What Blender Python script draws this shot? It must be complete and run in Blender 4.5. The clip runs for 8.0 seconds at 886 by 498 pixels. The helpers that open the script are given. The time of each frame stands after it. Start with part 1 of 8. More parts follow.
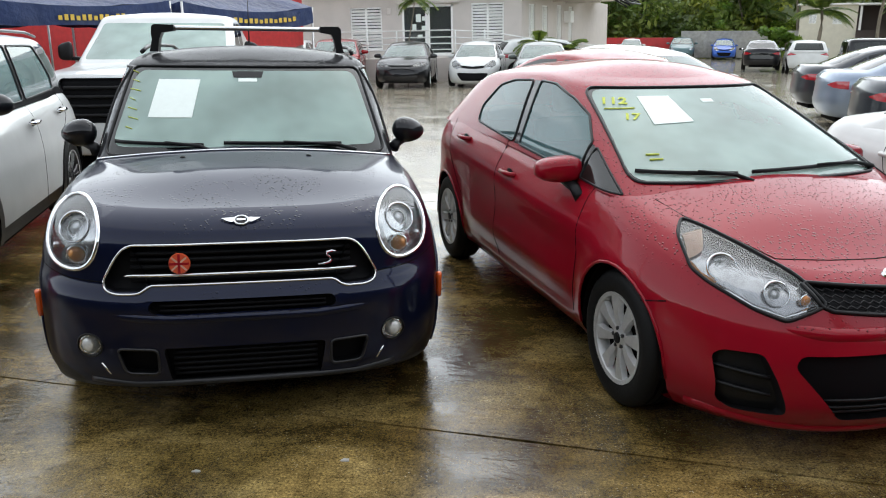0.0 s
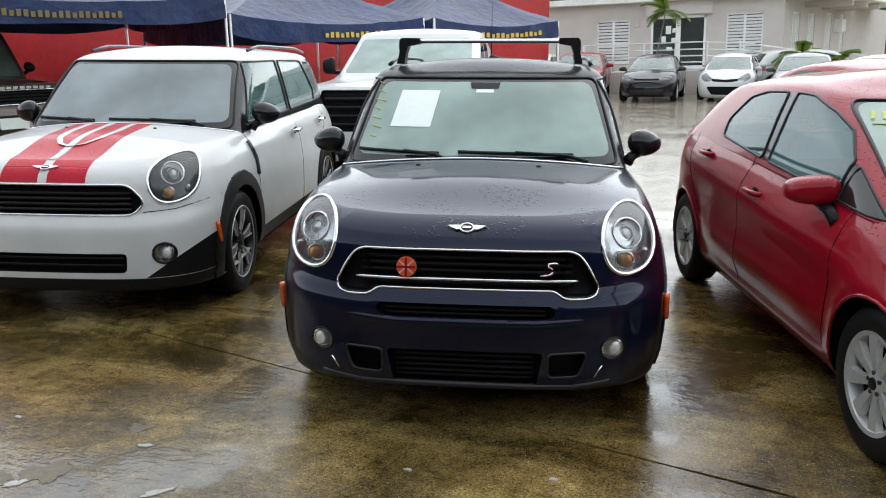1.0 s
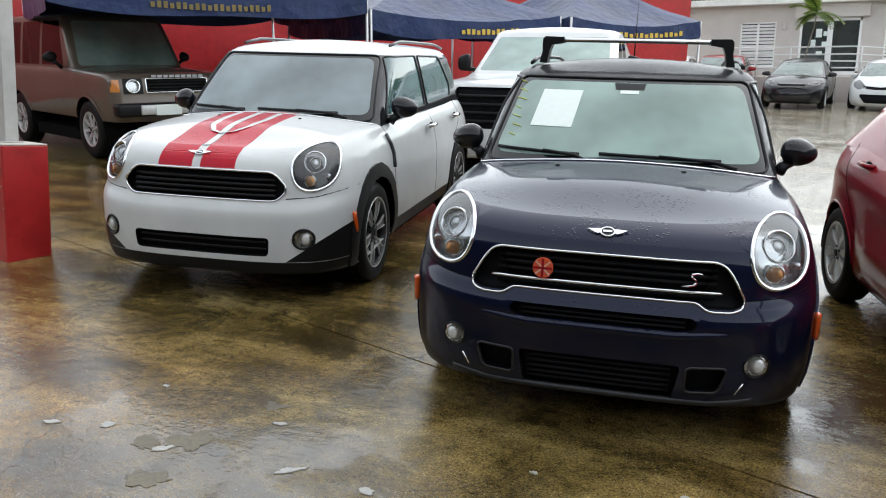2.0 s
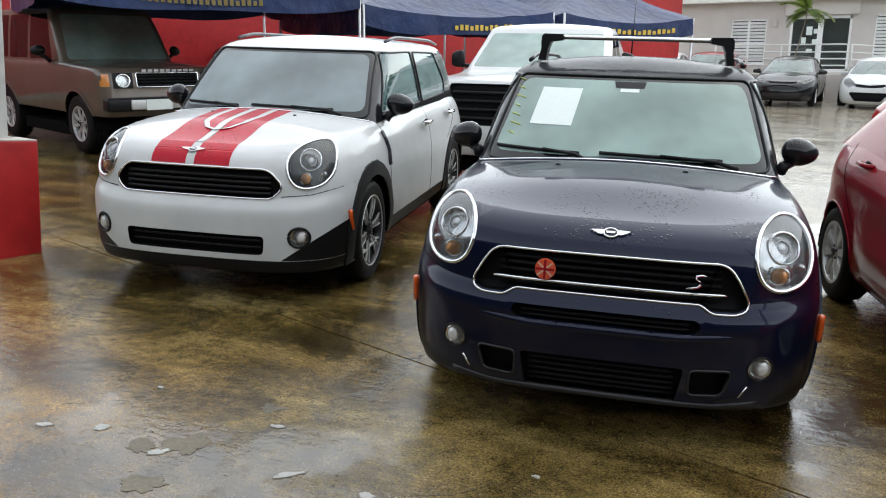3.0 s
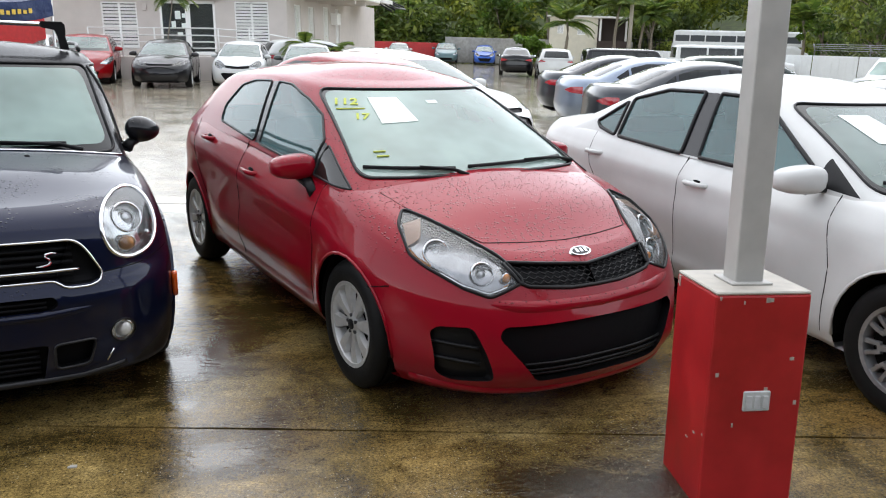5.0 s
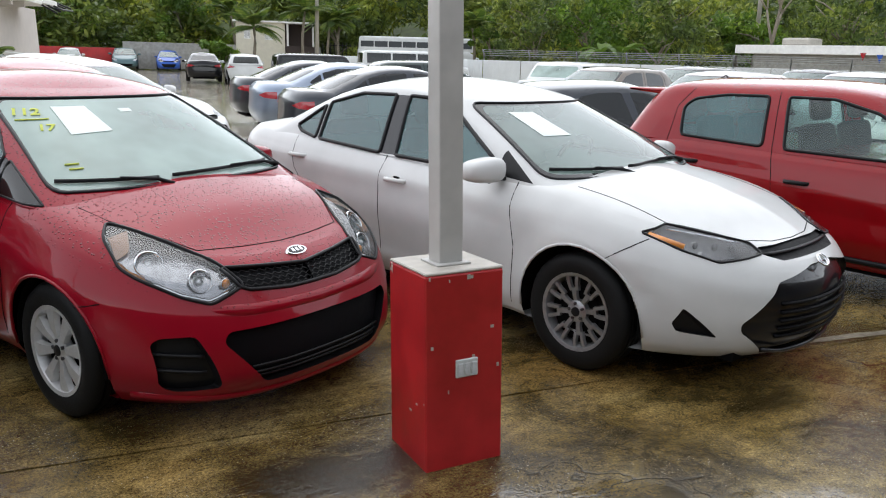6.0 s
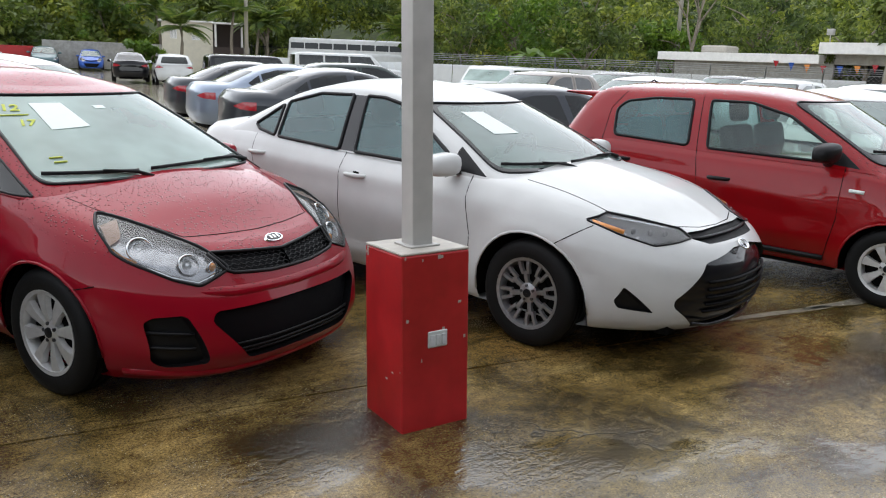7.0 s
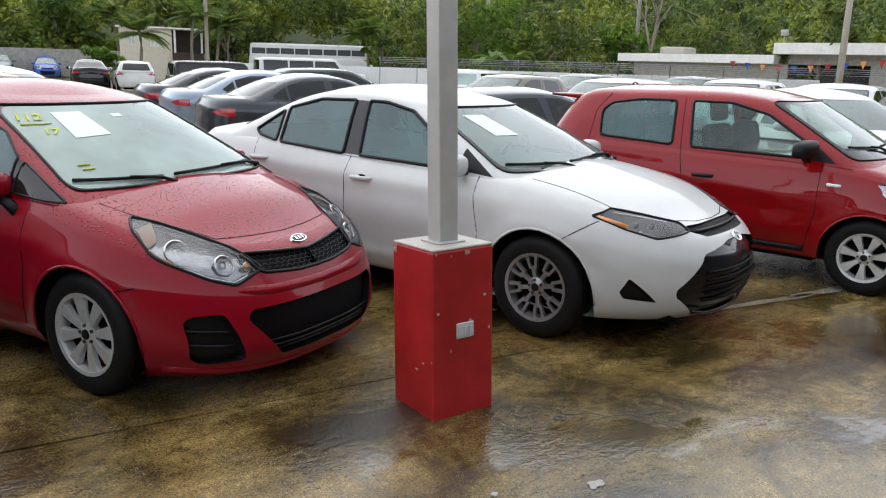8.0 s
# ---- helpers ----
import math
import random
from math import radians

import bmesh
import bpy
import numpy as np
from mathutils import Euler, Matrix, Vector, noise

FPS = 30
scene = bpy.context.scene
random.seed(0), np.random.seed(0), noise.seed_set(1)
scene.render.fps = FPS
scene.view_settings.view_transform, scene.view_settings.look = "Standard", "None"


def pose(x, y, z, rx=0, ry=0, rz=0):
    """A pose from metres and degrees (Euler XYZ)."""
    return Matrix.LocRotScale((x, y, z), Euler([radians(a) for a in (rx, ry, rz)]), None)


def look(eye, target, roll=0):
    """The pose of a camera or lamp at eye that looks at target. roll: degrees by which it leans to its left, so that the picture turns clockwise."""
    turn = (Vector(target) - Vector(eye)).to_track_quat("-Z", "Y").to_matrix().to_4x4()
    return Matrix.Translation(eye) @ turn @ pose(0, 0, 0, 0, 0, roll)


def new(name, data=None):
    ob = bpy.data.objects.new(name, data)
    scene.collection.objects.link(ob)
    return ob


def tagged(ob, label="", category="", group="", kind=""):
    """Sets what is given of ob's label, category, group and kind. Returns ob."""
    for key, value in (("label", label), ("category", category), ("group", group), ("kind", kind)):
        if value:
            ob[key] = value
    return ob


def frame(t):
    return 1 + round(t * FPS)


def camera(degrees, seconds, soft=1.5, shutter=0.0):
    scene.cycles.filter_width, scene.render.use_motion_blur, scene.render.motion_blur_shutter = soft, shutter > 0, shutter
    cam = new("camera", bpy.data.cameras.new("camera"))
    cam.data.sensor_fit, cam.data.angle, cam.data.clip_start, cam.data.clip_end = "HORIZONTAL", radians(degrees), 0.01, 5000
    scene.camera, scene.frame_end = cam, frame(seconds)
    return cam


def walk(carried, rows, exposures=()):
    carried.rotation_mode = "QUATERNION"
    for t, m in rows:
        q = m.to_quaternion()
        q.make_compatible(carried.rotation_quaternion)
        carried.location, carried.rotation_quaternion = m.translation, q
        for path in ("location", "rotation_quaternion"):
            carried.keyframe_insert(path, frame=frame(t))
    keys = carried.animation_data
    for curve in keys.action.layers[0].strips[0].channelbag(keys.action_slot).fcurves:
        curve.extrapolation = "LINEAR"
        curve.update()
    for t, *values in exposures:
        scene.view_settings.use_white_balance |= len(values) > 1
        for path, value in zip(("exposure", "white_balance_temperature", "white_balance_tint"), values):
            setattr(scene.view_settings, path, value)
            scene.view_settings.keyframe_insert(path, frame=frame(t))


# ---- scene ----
cam = camera(58.3, 8.0, 1.1)
PATH = [
    (0, (0.128, 0.098, 1.588), (0.06, 2.029, 1.072), -0.1),
    (0.5, (0.111, 0.171, 1.576), (-0.25, 2.079, 1.095), -1.0),
    (1, (0.159, 0.166, 1.57), (-0.482, 1.999, 1.091), -0.8),
    (1.5, (0.137, 0.154, 1.573), (-0.713, 1.901, 1.099), -0.7),
    (1.7, (0.11, 0.148, 1.57), (-0.776, 1.877, 1.097), -0.1),
    (2.8, (0.031, 0.173, 1.577), (-0.899, 1.87, 1.073), 0.7),
    (3, (0.016, 0.175, 1.579), (-0.872, 1.897, 1.085), 0.8),
    (3.5, (0.017, 0.157, 1.574), (-0.664, 1.973, 1.085), -0.1),
    (3.6, (0.009, 0.133, 1.578), (-0.585, 1.978, 1.087), 0.1),
    (4, (0.061, 0.111, 1.577), (-0.213, 2.029, 1.081), 0.3),
    (4.5, (0.185, 0.033, 1.579), (0.214, 1.97, 1.079), 0.7),
    (5, (0.326, -0.099, 1.596), (0.801, 1.778, 1.091), 1.6),
    (5.2, (0.363, -0.148, 1.604), (1.005, 1.68, 1.108), 1.9),
    (6.3, (0.136, -0.224, 1.593), (1.389, 1.267, 1.138), 2.1),
    (6.5, (0.06, -0.265, 1.591), (1.356, 1.193, 1.148), 2.6),
    (7, (-0.121, -0.386, 1.593), (1.153, 1.086, 1.133), 2.3),
    (7.5, (-0.334, -0.385, 1.596), (0.959, 1.072, 1.142), 2.0),
    (8, (-0.467, -0.343, 1.597), (0.878, 1.068, 1.148), 1.7),
]
walk(cam, [(t, look(eye, target, roll)) for t, eye, target, roll in PATH],
     [(0.0, 1.18, 6750, 6), (3.5, 1.16, 6750, 6), (4.5, 1.22, 6750, 7), (5.0, 1.32, 6750, 9), (5.7, 1.22, 6750, 9), (6.5, 1.06, 6750, 9), (8.0, 1.07, 6750, 9)])

# ---- sky and light ----
world = bpy.data.worlds.new("overcast_sky")
scene.world = world
world.use_nodes = True
wn, wl = world.node_tree.nodes, world.node_tree.links
sky = wn.new("ShaderNodeTexSky")
sky.sky_type = "NISHITA"
sky.sun_disc = False
sky.sun_elevation, sky.sun_rotation = radians(58), radians(18)
sky.air_density, sky.dust_density, sky.ozone_density = 1.0, 0.4, 2.5
grey = wn.new("ShaderNodeHueSaturation")
grey.inputs["Saturation"].default_value = 0.32
grey.inputs["Value"].default_value = 1.25
wl.new(sky.outputs["Color"], grey.inputs["Color"])
wl.new(grey.outputs["Color"], wn["Background"].inputs["Color"])
wn["Background"].inputs["Strength"].default_value = 0.15
sun = new("sun", bpy.data.lights.new("sun", "SUN"))
sun.data.energy, sun.data.angle, sun.data.color = 0.5, radians(120), (1.0, 0.985, 0.96)
sun.matrix_basis = look((4, 12, 20), (0, 0, 0))

# ---- materials ----
def material(name):
    m = bpy.data.materials.new(name)
    m.use_nodes = True
    n = m.node_tree.nodes
    return m, n, m.node_tree.links, n["Principled BSDF"]


def texture(n, l, kind, scale, coord, detail=4.0):
    t = n.new(kind)
    t.inputs["Scale"].default_value = scale
    if "Voronoi" in kind:
        t.inputs["Detail"].default_value = 0.0
    elif "Detail" in t.inputs:
        t.inputs["Detail"].default_value = detail
    l.new(coord, t.inputs["Vector"])
    return t


def ramp(n, l, fac, stops):
    r = n.new("ShaderNodeValToRGB")
    e = r.color_ramp.elements
    while len(e) < len(stops):
        e.new(0.5)
    for slot, (p, c) in zip(e, stops):
        slot.position = p
        slot.color = (c, c, c, 1) if isinstance(c, (int, float)) else (*c, 1)
    l.new(fac, r.inputs["Fac"])
    return r


def bump(n, l, height, strength, distance, b):
    k = n.new("ShaderNodeBump")
    k.inputs["Strength"].default_value, k.inputs["Distance"].default_value = strength, distance
    l.new(height, k.inputs["Height"])
    l.new(k.outputs["Normal"], b.inputs["Normal"])
    return k


def surface(name, color, rough=0.5, metal=0.0, vary=0.15, grain=40.0, relief=0.0, coat=0.0, big=2.0, shine=0.5):
    """A plain surface with two scales of unevenness in colour and roughness."""
    m, n, l, b = material(name)
    co = n.new("ShaderNodeTexCoord").outputs["Object"]
    a, c = texture(n, l, "ShaderNodeTexNoise", big, co), texture(n, l, "ShaderNodeTexNoise", grain, co)
    mix = n.new("ShaderNodeMath")
    mix.operation = "ADD"
    l.new(a.outputs["Fac"], mix.inputs[0])
    l.new(c.outputs["Fac"], mix.inputs[1])
    lo, hi = [max(0, v * (1 - vary)) for v in color], [min(1, v * (1 + vary)) for v in color]
    half = n.new("ShaderNodeMath")
    half.operation, half.inputs[1].default_value = "MULTIPLY", 0.5
    l.new(mix.outputs[0], half.inputs[0])
    r = ramp(n, l, half.outputs[0], [(0.35, lo), (0.65, hi)])
    l.new(r.outputs["Color"], b.inputs["Base Color"])
    q = ramp(n, l, half.outputs[0], [(0.3, max(0.02, rough * 0.8)), (0.7, min(1, rough * 1.2))])
    l.new(q.outputs["Color"], b.inputs["Roughness"])
    b.inputs["Metallic"].default_value = metal
    b.inputs["Coat Weight"].default_value = coat
    b.inputs["Specular IOR Level"].default_value = shine
    b.inputs["Coat Roughness"].default_value = 0.05
    if relief:
        bump(n, l, c.outputs["Fac"], 0.6, relief, b)
    return m


def paint(name, color, metal=0.0, wet=True, rough=0.32, coat=0.8, beads=0.32):
    """Car paint under clear coat, with a little road film and standing rain drops."""
    m, n, l, b = material(name)
    co = n.new("ShaderNodeTexCoord").outputs["Object"]
    a = texture(n, l, "ShaderNodeTexNoise", 3.0, co)
    r = ramp(n, l, a.outputs["Fac"], [(0.3, [v * 0.93 for v in color]), (0.7, [min(1, v * 1.05) for v in color])])
    l.new(r.outputs["Color"], b.inputs["Base Color"])
    b.inputs["Metallic"].default_value, b.inputs["Roughness"].default_value = metal, rough
    b.inputs["Coat Weight"].default_value, b.inputs["Coat Roughness"].default_value = coat, 0.04
    b.inputs["Specular IOR Level"].default_value = 0.05
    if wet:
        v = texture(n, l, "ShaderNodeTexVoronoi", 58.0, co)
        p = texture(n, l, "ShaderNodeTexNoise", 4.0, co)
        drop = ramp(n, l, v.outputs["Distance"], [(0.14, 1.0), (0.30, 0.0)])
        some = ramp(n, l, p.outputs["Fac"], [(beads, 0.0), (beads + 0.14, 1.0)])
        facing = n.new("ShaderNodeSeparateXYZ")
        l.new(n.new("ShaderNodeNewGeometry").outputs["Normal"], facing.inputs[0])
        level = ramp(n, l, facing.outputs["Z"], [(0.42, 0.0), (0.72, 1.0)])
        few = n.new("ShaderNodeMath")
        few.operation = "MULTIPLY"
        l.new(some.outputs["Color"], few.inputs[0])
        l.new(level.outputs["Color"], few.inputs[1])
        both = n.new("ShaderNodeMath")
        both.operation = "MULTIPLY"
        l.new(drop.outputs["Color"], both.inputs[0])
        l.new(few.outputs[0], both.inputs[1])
        # dark reflections in the drops are put into the paint colour
        drop_shade = n.new("ShaderNodeMixRGB")
        drop_shade.blend_type = "MULTIPLY"
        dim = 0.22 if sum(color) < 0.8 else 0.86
        drop_shade.inputs["Color2"].default_value = (dim, dim, dim, 1)
        l.new(both.outputs[0], drop_shade.inputs["Fac"])
        l.new(r.outputs["Color"], drop_shade.inputs["Color1"])
        l.new(drop_shade.outputs["Color"], b.inputs["Base Color"])
        k = n.new("ShaderNodeBump")
        k.inputs["Strength"].default_value, k.inputs["Distance"].default_value = 0.9, 0.0035
        l.new(both.outputs[0], k.inputs["Height"])
        l.new(k.outputs["Normal"], b.inputs["Normal"])
        l.new(k.outputs["Normal"], b.inputs["Coat Normal"])
    return m


def pane_glass(name, tint, film=0.2, sheen_color=(0.55, 0.6, 0.57), drops=0.0):
    """Car glass: a see-through tint, a film of rain mist with reflected sky and trees put into its colour, and a mirror
    gloss that follows Fresnel.
    """
    m, n, l, b = material(name)
    n.remove(b)
    co = n.new("ShaderNodeTexCoord").outputs["Object"]
    see = n.new("ShaderNodeBsdfTransparent")
    see.inputs["Color"].default_value = (*tint, 1)
    # pale film: rain mist, with reflected sky and trees put into its colour
    film_sheen = n.new("ShaderNodeBsdfDiffuse")
    film_sheen.inputs["Color"].default_value = (*sheen_color, 1)
    gloss = n.new("ShaderNodeBsdfGlossy")
    gloss.inputs["Roughness"].default_value = 0.02
    cell = texture(n, l, "ShaderNodeTexVoronoi", 75.0, co)
    v = ramp(n, l, cell.outputs["Distance"], [(0.10, 1.0), (0.24, 0.0)])
    w = texture(n, l, "ShaderNodeTexNoise", 2.0, co, 3.0)
    k = n.new("ShaderNodeBump")
    k.inputs["Strength"].default_value, k.inputs["Distance"].default_value = drops, 0.003
    l.new(v.outputs["Color"], k.inputs["Height"])
    l.new(k.outputs["Normal"], gloss.inputs["Normal"])
    f = n.new("ShaderNodeFresnel")
    f.inputs["IOR"].default_value = 1.6
    one, two = n.new("ShaderNodeMixShader"), n.new("ShaderNodeMixShader")
    amount = ramp(n, l, w.outputs["Fac"], [(0.3, film * 0.7), (0.7, min(1, film * 1.3))])
    l.new(amount.outputs["Color"], one.inputs[0])
    l.new(see.outputs[0], one.inputs[1])
    l.new(film_sheen.outputs[0], one.inputs[2])
    l.new(f.outputs[0], two.inputs[0])
    l.new(one.outputs[0], two.inputs[1])
    l.new(gloss.outputs[0], two.inputs[2])
    l.new(two.outputs[0], n["Material Output"].inputs["Surface"])
    return m


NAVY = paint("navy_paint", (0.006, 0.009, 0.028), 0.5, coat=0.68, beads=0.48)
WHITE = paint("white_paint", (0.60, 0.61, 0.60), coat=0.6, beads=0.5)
PEARL = paint("pearl_white_paint", (0.62, 0.625, 0.61), wet=False, coat=0.45)
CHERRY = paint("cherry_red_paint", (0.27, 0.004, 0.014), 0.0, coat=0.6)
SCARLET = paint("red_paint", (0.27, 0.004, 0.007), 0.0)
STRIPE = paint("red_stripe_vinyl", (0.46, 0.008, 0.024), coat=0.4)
BLACK = paint("black_paint", (0.010, 0.010, 0.012))
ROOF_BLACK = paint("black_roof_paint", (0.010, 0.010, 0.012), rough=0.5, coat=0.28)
CHARCOAL = paint("charcoal_paint", (0.045, 0.05, 0.058), 0.5, wet=False)
SILVER = paint("silver_paint", (0.46, 0.48, 0.5), 0.6, wet=False)
STEEL = paint("steel_blue_paint", (0.26, 0.31, 0.39), 0.6, wet=False)
BLUE = paint("blue_paint", (0.03, 0.10, 0.42), 0.2, wet=False)
TEAL = paint("teal_grey_paint", (0.09, 0.15, 0.16), 0.4, wet=False)
GREEN = paint("dark_green_grey_paint", (0.05, 0.065, 0.06), 0.4, wet=False)
BRONZE = paint("bronze_paint", (0.15, 0.12, 0.095), 0.3, wet=False, rough=0.45)
GLASS = pane_glass("windscreen_glass", (0.62, 0.84, 0.77), 0.43, (0.52, 0.71, 0.64), 0.25)
GLASS_RAIN = pane_glass("rain_beaded_glass", (0.46, 0.56, 0.57), 0.44, (0.46, 0.54, 0.56), 0.8)
GLASS_SIDE = pane_glass("side_glass", (0.32, 0.52, 0.51), 0.30, (0.19, 0.37, 0.38))
GLASS_DUSK = pane_glass("grey_windscreen", (0.50, 0.64, 0.59), 0.36, (0.38, 0.49, 0.45), 0.2)
GLASS_CABIN = pane_glass("clear_side_glass", (0.70, 0.82, 0.78), 0.10, (0.30, 0.42, 0.40))
GLASS_DARK = pane_glass("tinted_glass", (0.08, 0.10, 0.10), 0.05, (0.2, 0.23, 0.22))
GLASS_CLEAR = pane_glass("clear_lens", (0.96, 0.97, 0.97), 0.03, (0.85, 0.85, 0.84))
PLASTIC = surface("black_plastic", (0.009, 0.009, 0.010), 0.38, vary=0.25, relief=0.0006, grain=300, shine=0.22)
MESH = surface("grille_plastic", (0.004, 0.004, 0.005), 0.6, vary=0.2, shine=0.12)
RUBBER = surface("tyre_rubber", (0.007, 0.007, 0.007), 0.6, vary=0.3, relief=0.001, grain=120, shine=0.2)
SEAM = surface("dark_gap", (0.004, 0.004, 0.004), 0.8, shine=0.1)
CHROME = surface("chrome", (0.80, 0.81, 0.82), 0.08, 1.0, vary=0.04)
ALLOY = surface("alloy", (0.60, 0.60, 0.59), 0.38, 0.55, vary=0.1)
ALLOY_DARK = surface("dark_alloy", (0.10, 0.10, 0.105), 0.35, 0.9, vary=0.2)
REFLECTOR = surface("lamp_reflector", (0.62, 0.63, 0.64), 0.14, 0.85, vary=0.12, grain=30, relief=0.0015)
AMBER_GLASS = surface("amber_glass", (0.66, 0.30, 0.10), 0.15, 0.1, vary=0.15, coat=1.0)
AMBER = surface("amber_lens", (0.70, 0.26, 0.06), 0.2, vary=0.1, coat=0.8)
ORANGE = surface("orange_reflector", (0.75, 0.10, 0.01), 0.2, vary=0.1, coat=0.8)
TAIL = surface("red_lens", (0.34, 0.010, 0.018), 0.15, vary=0.25, grain=30, coat=1.0)
CLOTH = surface("grey_upholstery", (0.04, 0.04, 0.042), 0.9, vary=0.2, shine=0.1)
PAPER = surface("paper", (0.76, 0.82, 0.78), 0.7, vary=0.03)
GREY_BAR = surface("printed_grey", (0.55, 0.56, 0.56), 0.7)
YELLOW = surface("yellow_marker", (0.50, 0.55, 0.07), 0.6)
PEACH = surface("pale_amber_reflector", (0.62, 0.43, 0.33), 0.3, 0.2, vary=0.08)
FLAME = surface("orange_red_enamel", (0.60, 0.085, 0.03), 0.4, vary=0.08)
FRIT = paint("black_glass_border", (0.008, 0.010, 0.010), wet=False, rough=0.2)
LAMP_GREY = surface("grey_lamp_lining", (0.22, 0.22, 0.23), 0.25, 0.6, vary=0.3, grain=25, relief=0.004)
FOG_BOWL = surface("fog_lamp_bowl", (0.78, 0.79, 0.78), 0.25, 0.25, vary=0.25, grain=60)
LAMP_LINING = surface("lamp_lining", (0.46, 0.46, 0.47), 0.16, 0.8, vary=0.35, grain=22, relief=0.004)
LENS = surface("projector_glass", (0.66, 0.68, 0.69), 0.10, 0.5, vary=0.2, coat=1.0)
UNDER = surface("underbody", (0.006, 0.006, 0.006), 0.9, shine=0.05)

# ---- mesh helpers ----
from mathutils.bvhtree import BVHTree


def part(name, bm, mat, parent, label="", smooth=True, weld=False):
    """Links a bmesh as one mesh object under a thing or under a part."""
    if weld:
        bmesh.ops.remove_doubles(bm, verts=bm.verts, dist=1e-5)
    me = bpy.data.meshes.new(name)
    bm.to_mesh(me)
    bm.free()
    if smooth:
        me.shade_smooth()
    me.materials.append(mat)
    ob = new(name, me)
    ob.parent = parent
    if label:
        tagged(ob, label)
    return ob


def thing(name, m, label, category, group="", kind=""):
    ob = new(name)
    ob.matrix_basis = m
    ob.empty_display_size = 0.1
    return tagged(ob, label, category, group, kind)


def curve(table):
    """A smooth, monotone curve through (x, y) pairs."""
    xs, ys = np.array([p[0] for p in table], float), np.array([p[1] for p in table], float)
    h, d = np.diff(xs), np.diff(ys) / np.diff(xs)
    m = np.zeros(len(xs))
    m[0], m[-1] = d[0], d[-1]
    for i in range(1, len(xs) - 1):
        m[i] = 0 if d[i - 1] * d[i] <= 0 else 2 * d[i - 1] * d[i] / (d[i - 1] + d[i])

    def f(x):
        if x <= xs[0]:
            return float(ys[0])
        if x >= xs[-1]:
            return float(ys[-1])
        i = int(np.searchsorted(xs, x, "right")) - 1
        t = (x - xs[i]) / h[i]
        return float(ys[i] * (1 + 2 * t) * (1 - t) ** 2 + h[i] * m[i] * t * (1 - t) ** 2 + ys[i + 1] * t * t * (3 - 2 * t) + h[i] * m[i + 1] * t * t * (t - 1))
    return f


def box(bm, x0, x1, y0, y1, z0, z1, m=Matrix(), bevel=0.0, segments=1):
    v = bmesh.ops.create_cube(bm, size=1)["verts"]
    for p in v:
        p.co = Vector((x0 + (p.co.x + 0.5) * (x1 - x0), y0 + (p.co.y + 0.5) * (y1 - y0), z0 + (p.co.z + 0.5) * (z1 - z0)))
    if bevel:
        es = list({e for p in v for e in p.link_edges})
        r = bmesh.ops.bevel(bm, geom=es, offset=bevel, segments=segments, affect="EDGES", profile=0.5)
        v = list({p for f in r["faces"] for p in f.verts} | {p for p in v if p.is_valid})
    for p in v:
        p.co = m @ p.co
    return v


def tube(bm, pts, r, sides=6, closed=False, flat=1.0, ends=True):
    """A round bar along points; r may be a number or one for each point."""
    pts = [Vector(p) for p in pts]
    n = len(pts)
    rings = []
    up = Vector((0, 0, 1))
    for i, p in enumerate(pts):
        a, b = pts[(i - 1) % n] if closed or i else p, pts[(i + 1) % n] if closed or i < n - 1 else p
        d = (b - a).normalized()
        s = d.cross(up)
        s = s.normalized() if s.length > 1e-3 else Vector((1, 0, 0))
        u = s.cross(d).normalized()
        q = r[i] if isinstance(r, (list, tuple)) else r
        rings.append([bm.verts.new(p + (s * math.cos(2 * math.pi * k / sides) + u * math.sin(2 * math.pi * k / sides) * flat) * q) for k in range(sides)])
    for i in range(n if closed else n - 1):
        a, b = rings[i], rings[(i + 1) % n]
        for k in range(sides):
            bm.faces.new((a[k], a[(k + 1) % sides], b[(k + 1) % sides], b[k]))
    if ends and not closed:
        bm.faces.new(rings[0][::-1])
        bm.faces.new(rings[-1])


def lathe(bm, profile, n=32, m=Matrix(), close=False):
    """Turns (radius, along) pairs round the x axis."""
    rings = []
    for r, a in profile:
        rings.append([bm.verts.new(m @ Vector((a, r * math.cos(2 * math.pi * k / n), r * math.sin(2 * math.pi * k / n)))) for k in range(n)])
    pairs = list(zip(rings, rings[1:])) + ([(rings[-1], rings[0])] if close else [])
    for a, b in pairs:
        for k in range(n):
            bm.faces.new((a[k], b[k], b[(k + 1) % n], a[(k + 1) % n]))
    return rings


def ball(bm, centre, radii, n=12, m=Matrix()):
    r = bmesh.ops.create_uvsphere(bm, u_segments=n * 2, v_segments=n, radius=1)
    for v in r["verts"]:
        v.co = m @ (Vector(centre) + Vector((v.co.x * radii[0], v.co.y * radii[1], v.co.z * radii[2])))
    return r["verts"]


def rounded(pts, r, n=4):
    """A polygon with rounded corners."""
    out = []
    k = len(pts)
    for i in range(k):
        p, a, b = Vector(pts[i]), Vector(pts[i - 1]), Vector(pts[(i + 1) % k])
        q = r[i] if isinstance(r, (list, tuple)) else r
        da, db = (a - p), (b - p)
        q = min(q, da.length * 0.49, db.length * 0.49)
        s, e = p + da.normalized() * q, p + db.normalized() * q
        for j in range(n + 1):
            t = j / n
            out.append(tuple(s * (1 - t) ** 2 + p * 2 * t * (1 - t) + e * t * t))
    return out


def oval(cx, cz, a, b, n=20, tilt=0.0, power=2.0):
    out = []
    for k in range(n):
        t = 2 * math.pi * k / n
        c, s = math.cos(t), math.sin(t)
        x, z = a * math.copysign(abs(c) ** (2 / power), c), b * math.copysign(abs(s) ** (2 / power), s)
        ct, st = math.cos(radians(tilt)), math.sin(radians(tilt))
        out.append((cx + x * ct - z * st, cz + x * st + z * ct))
    return out


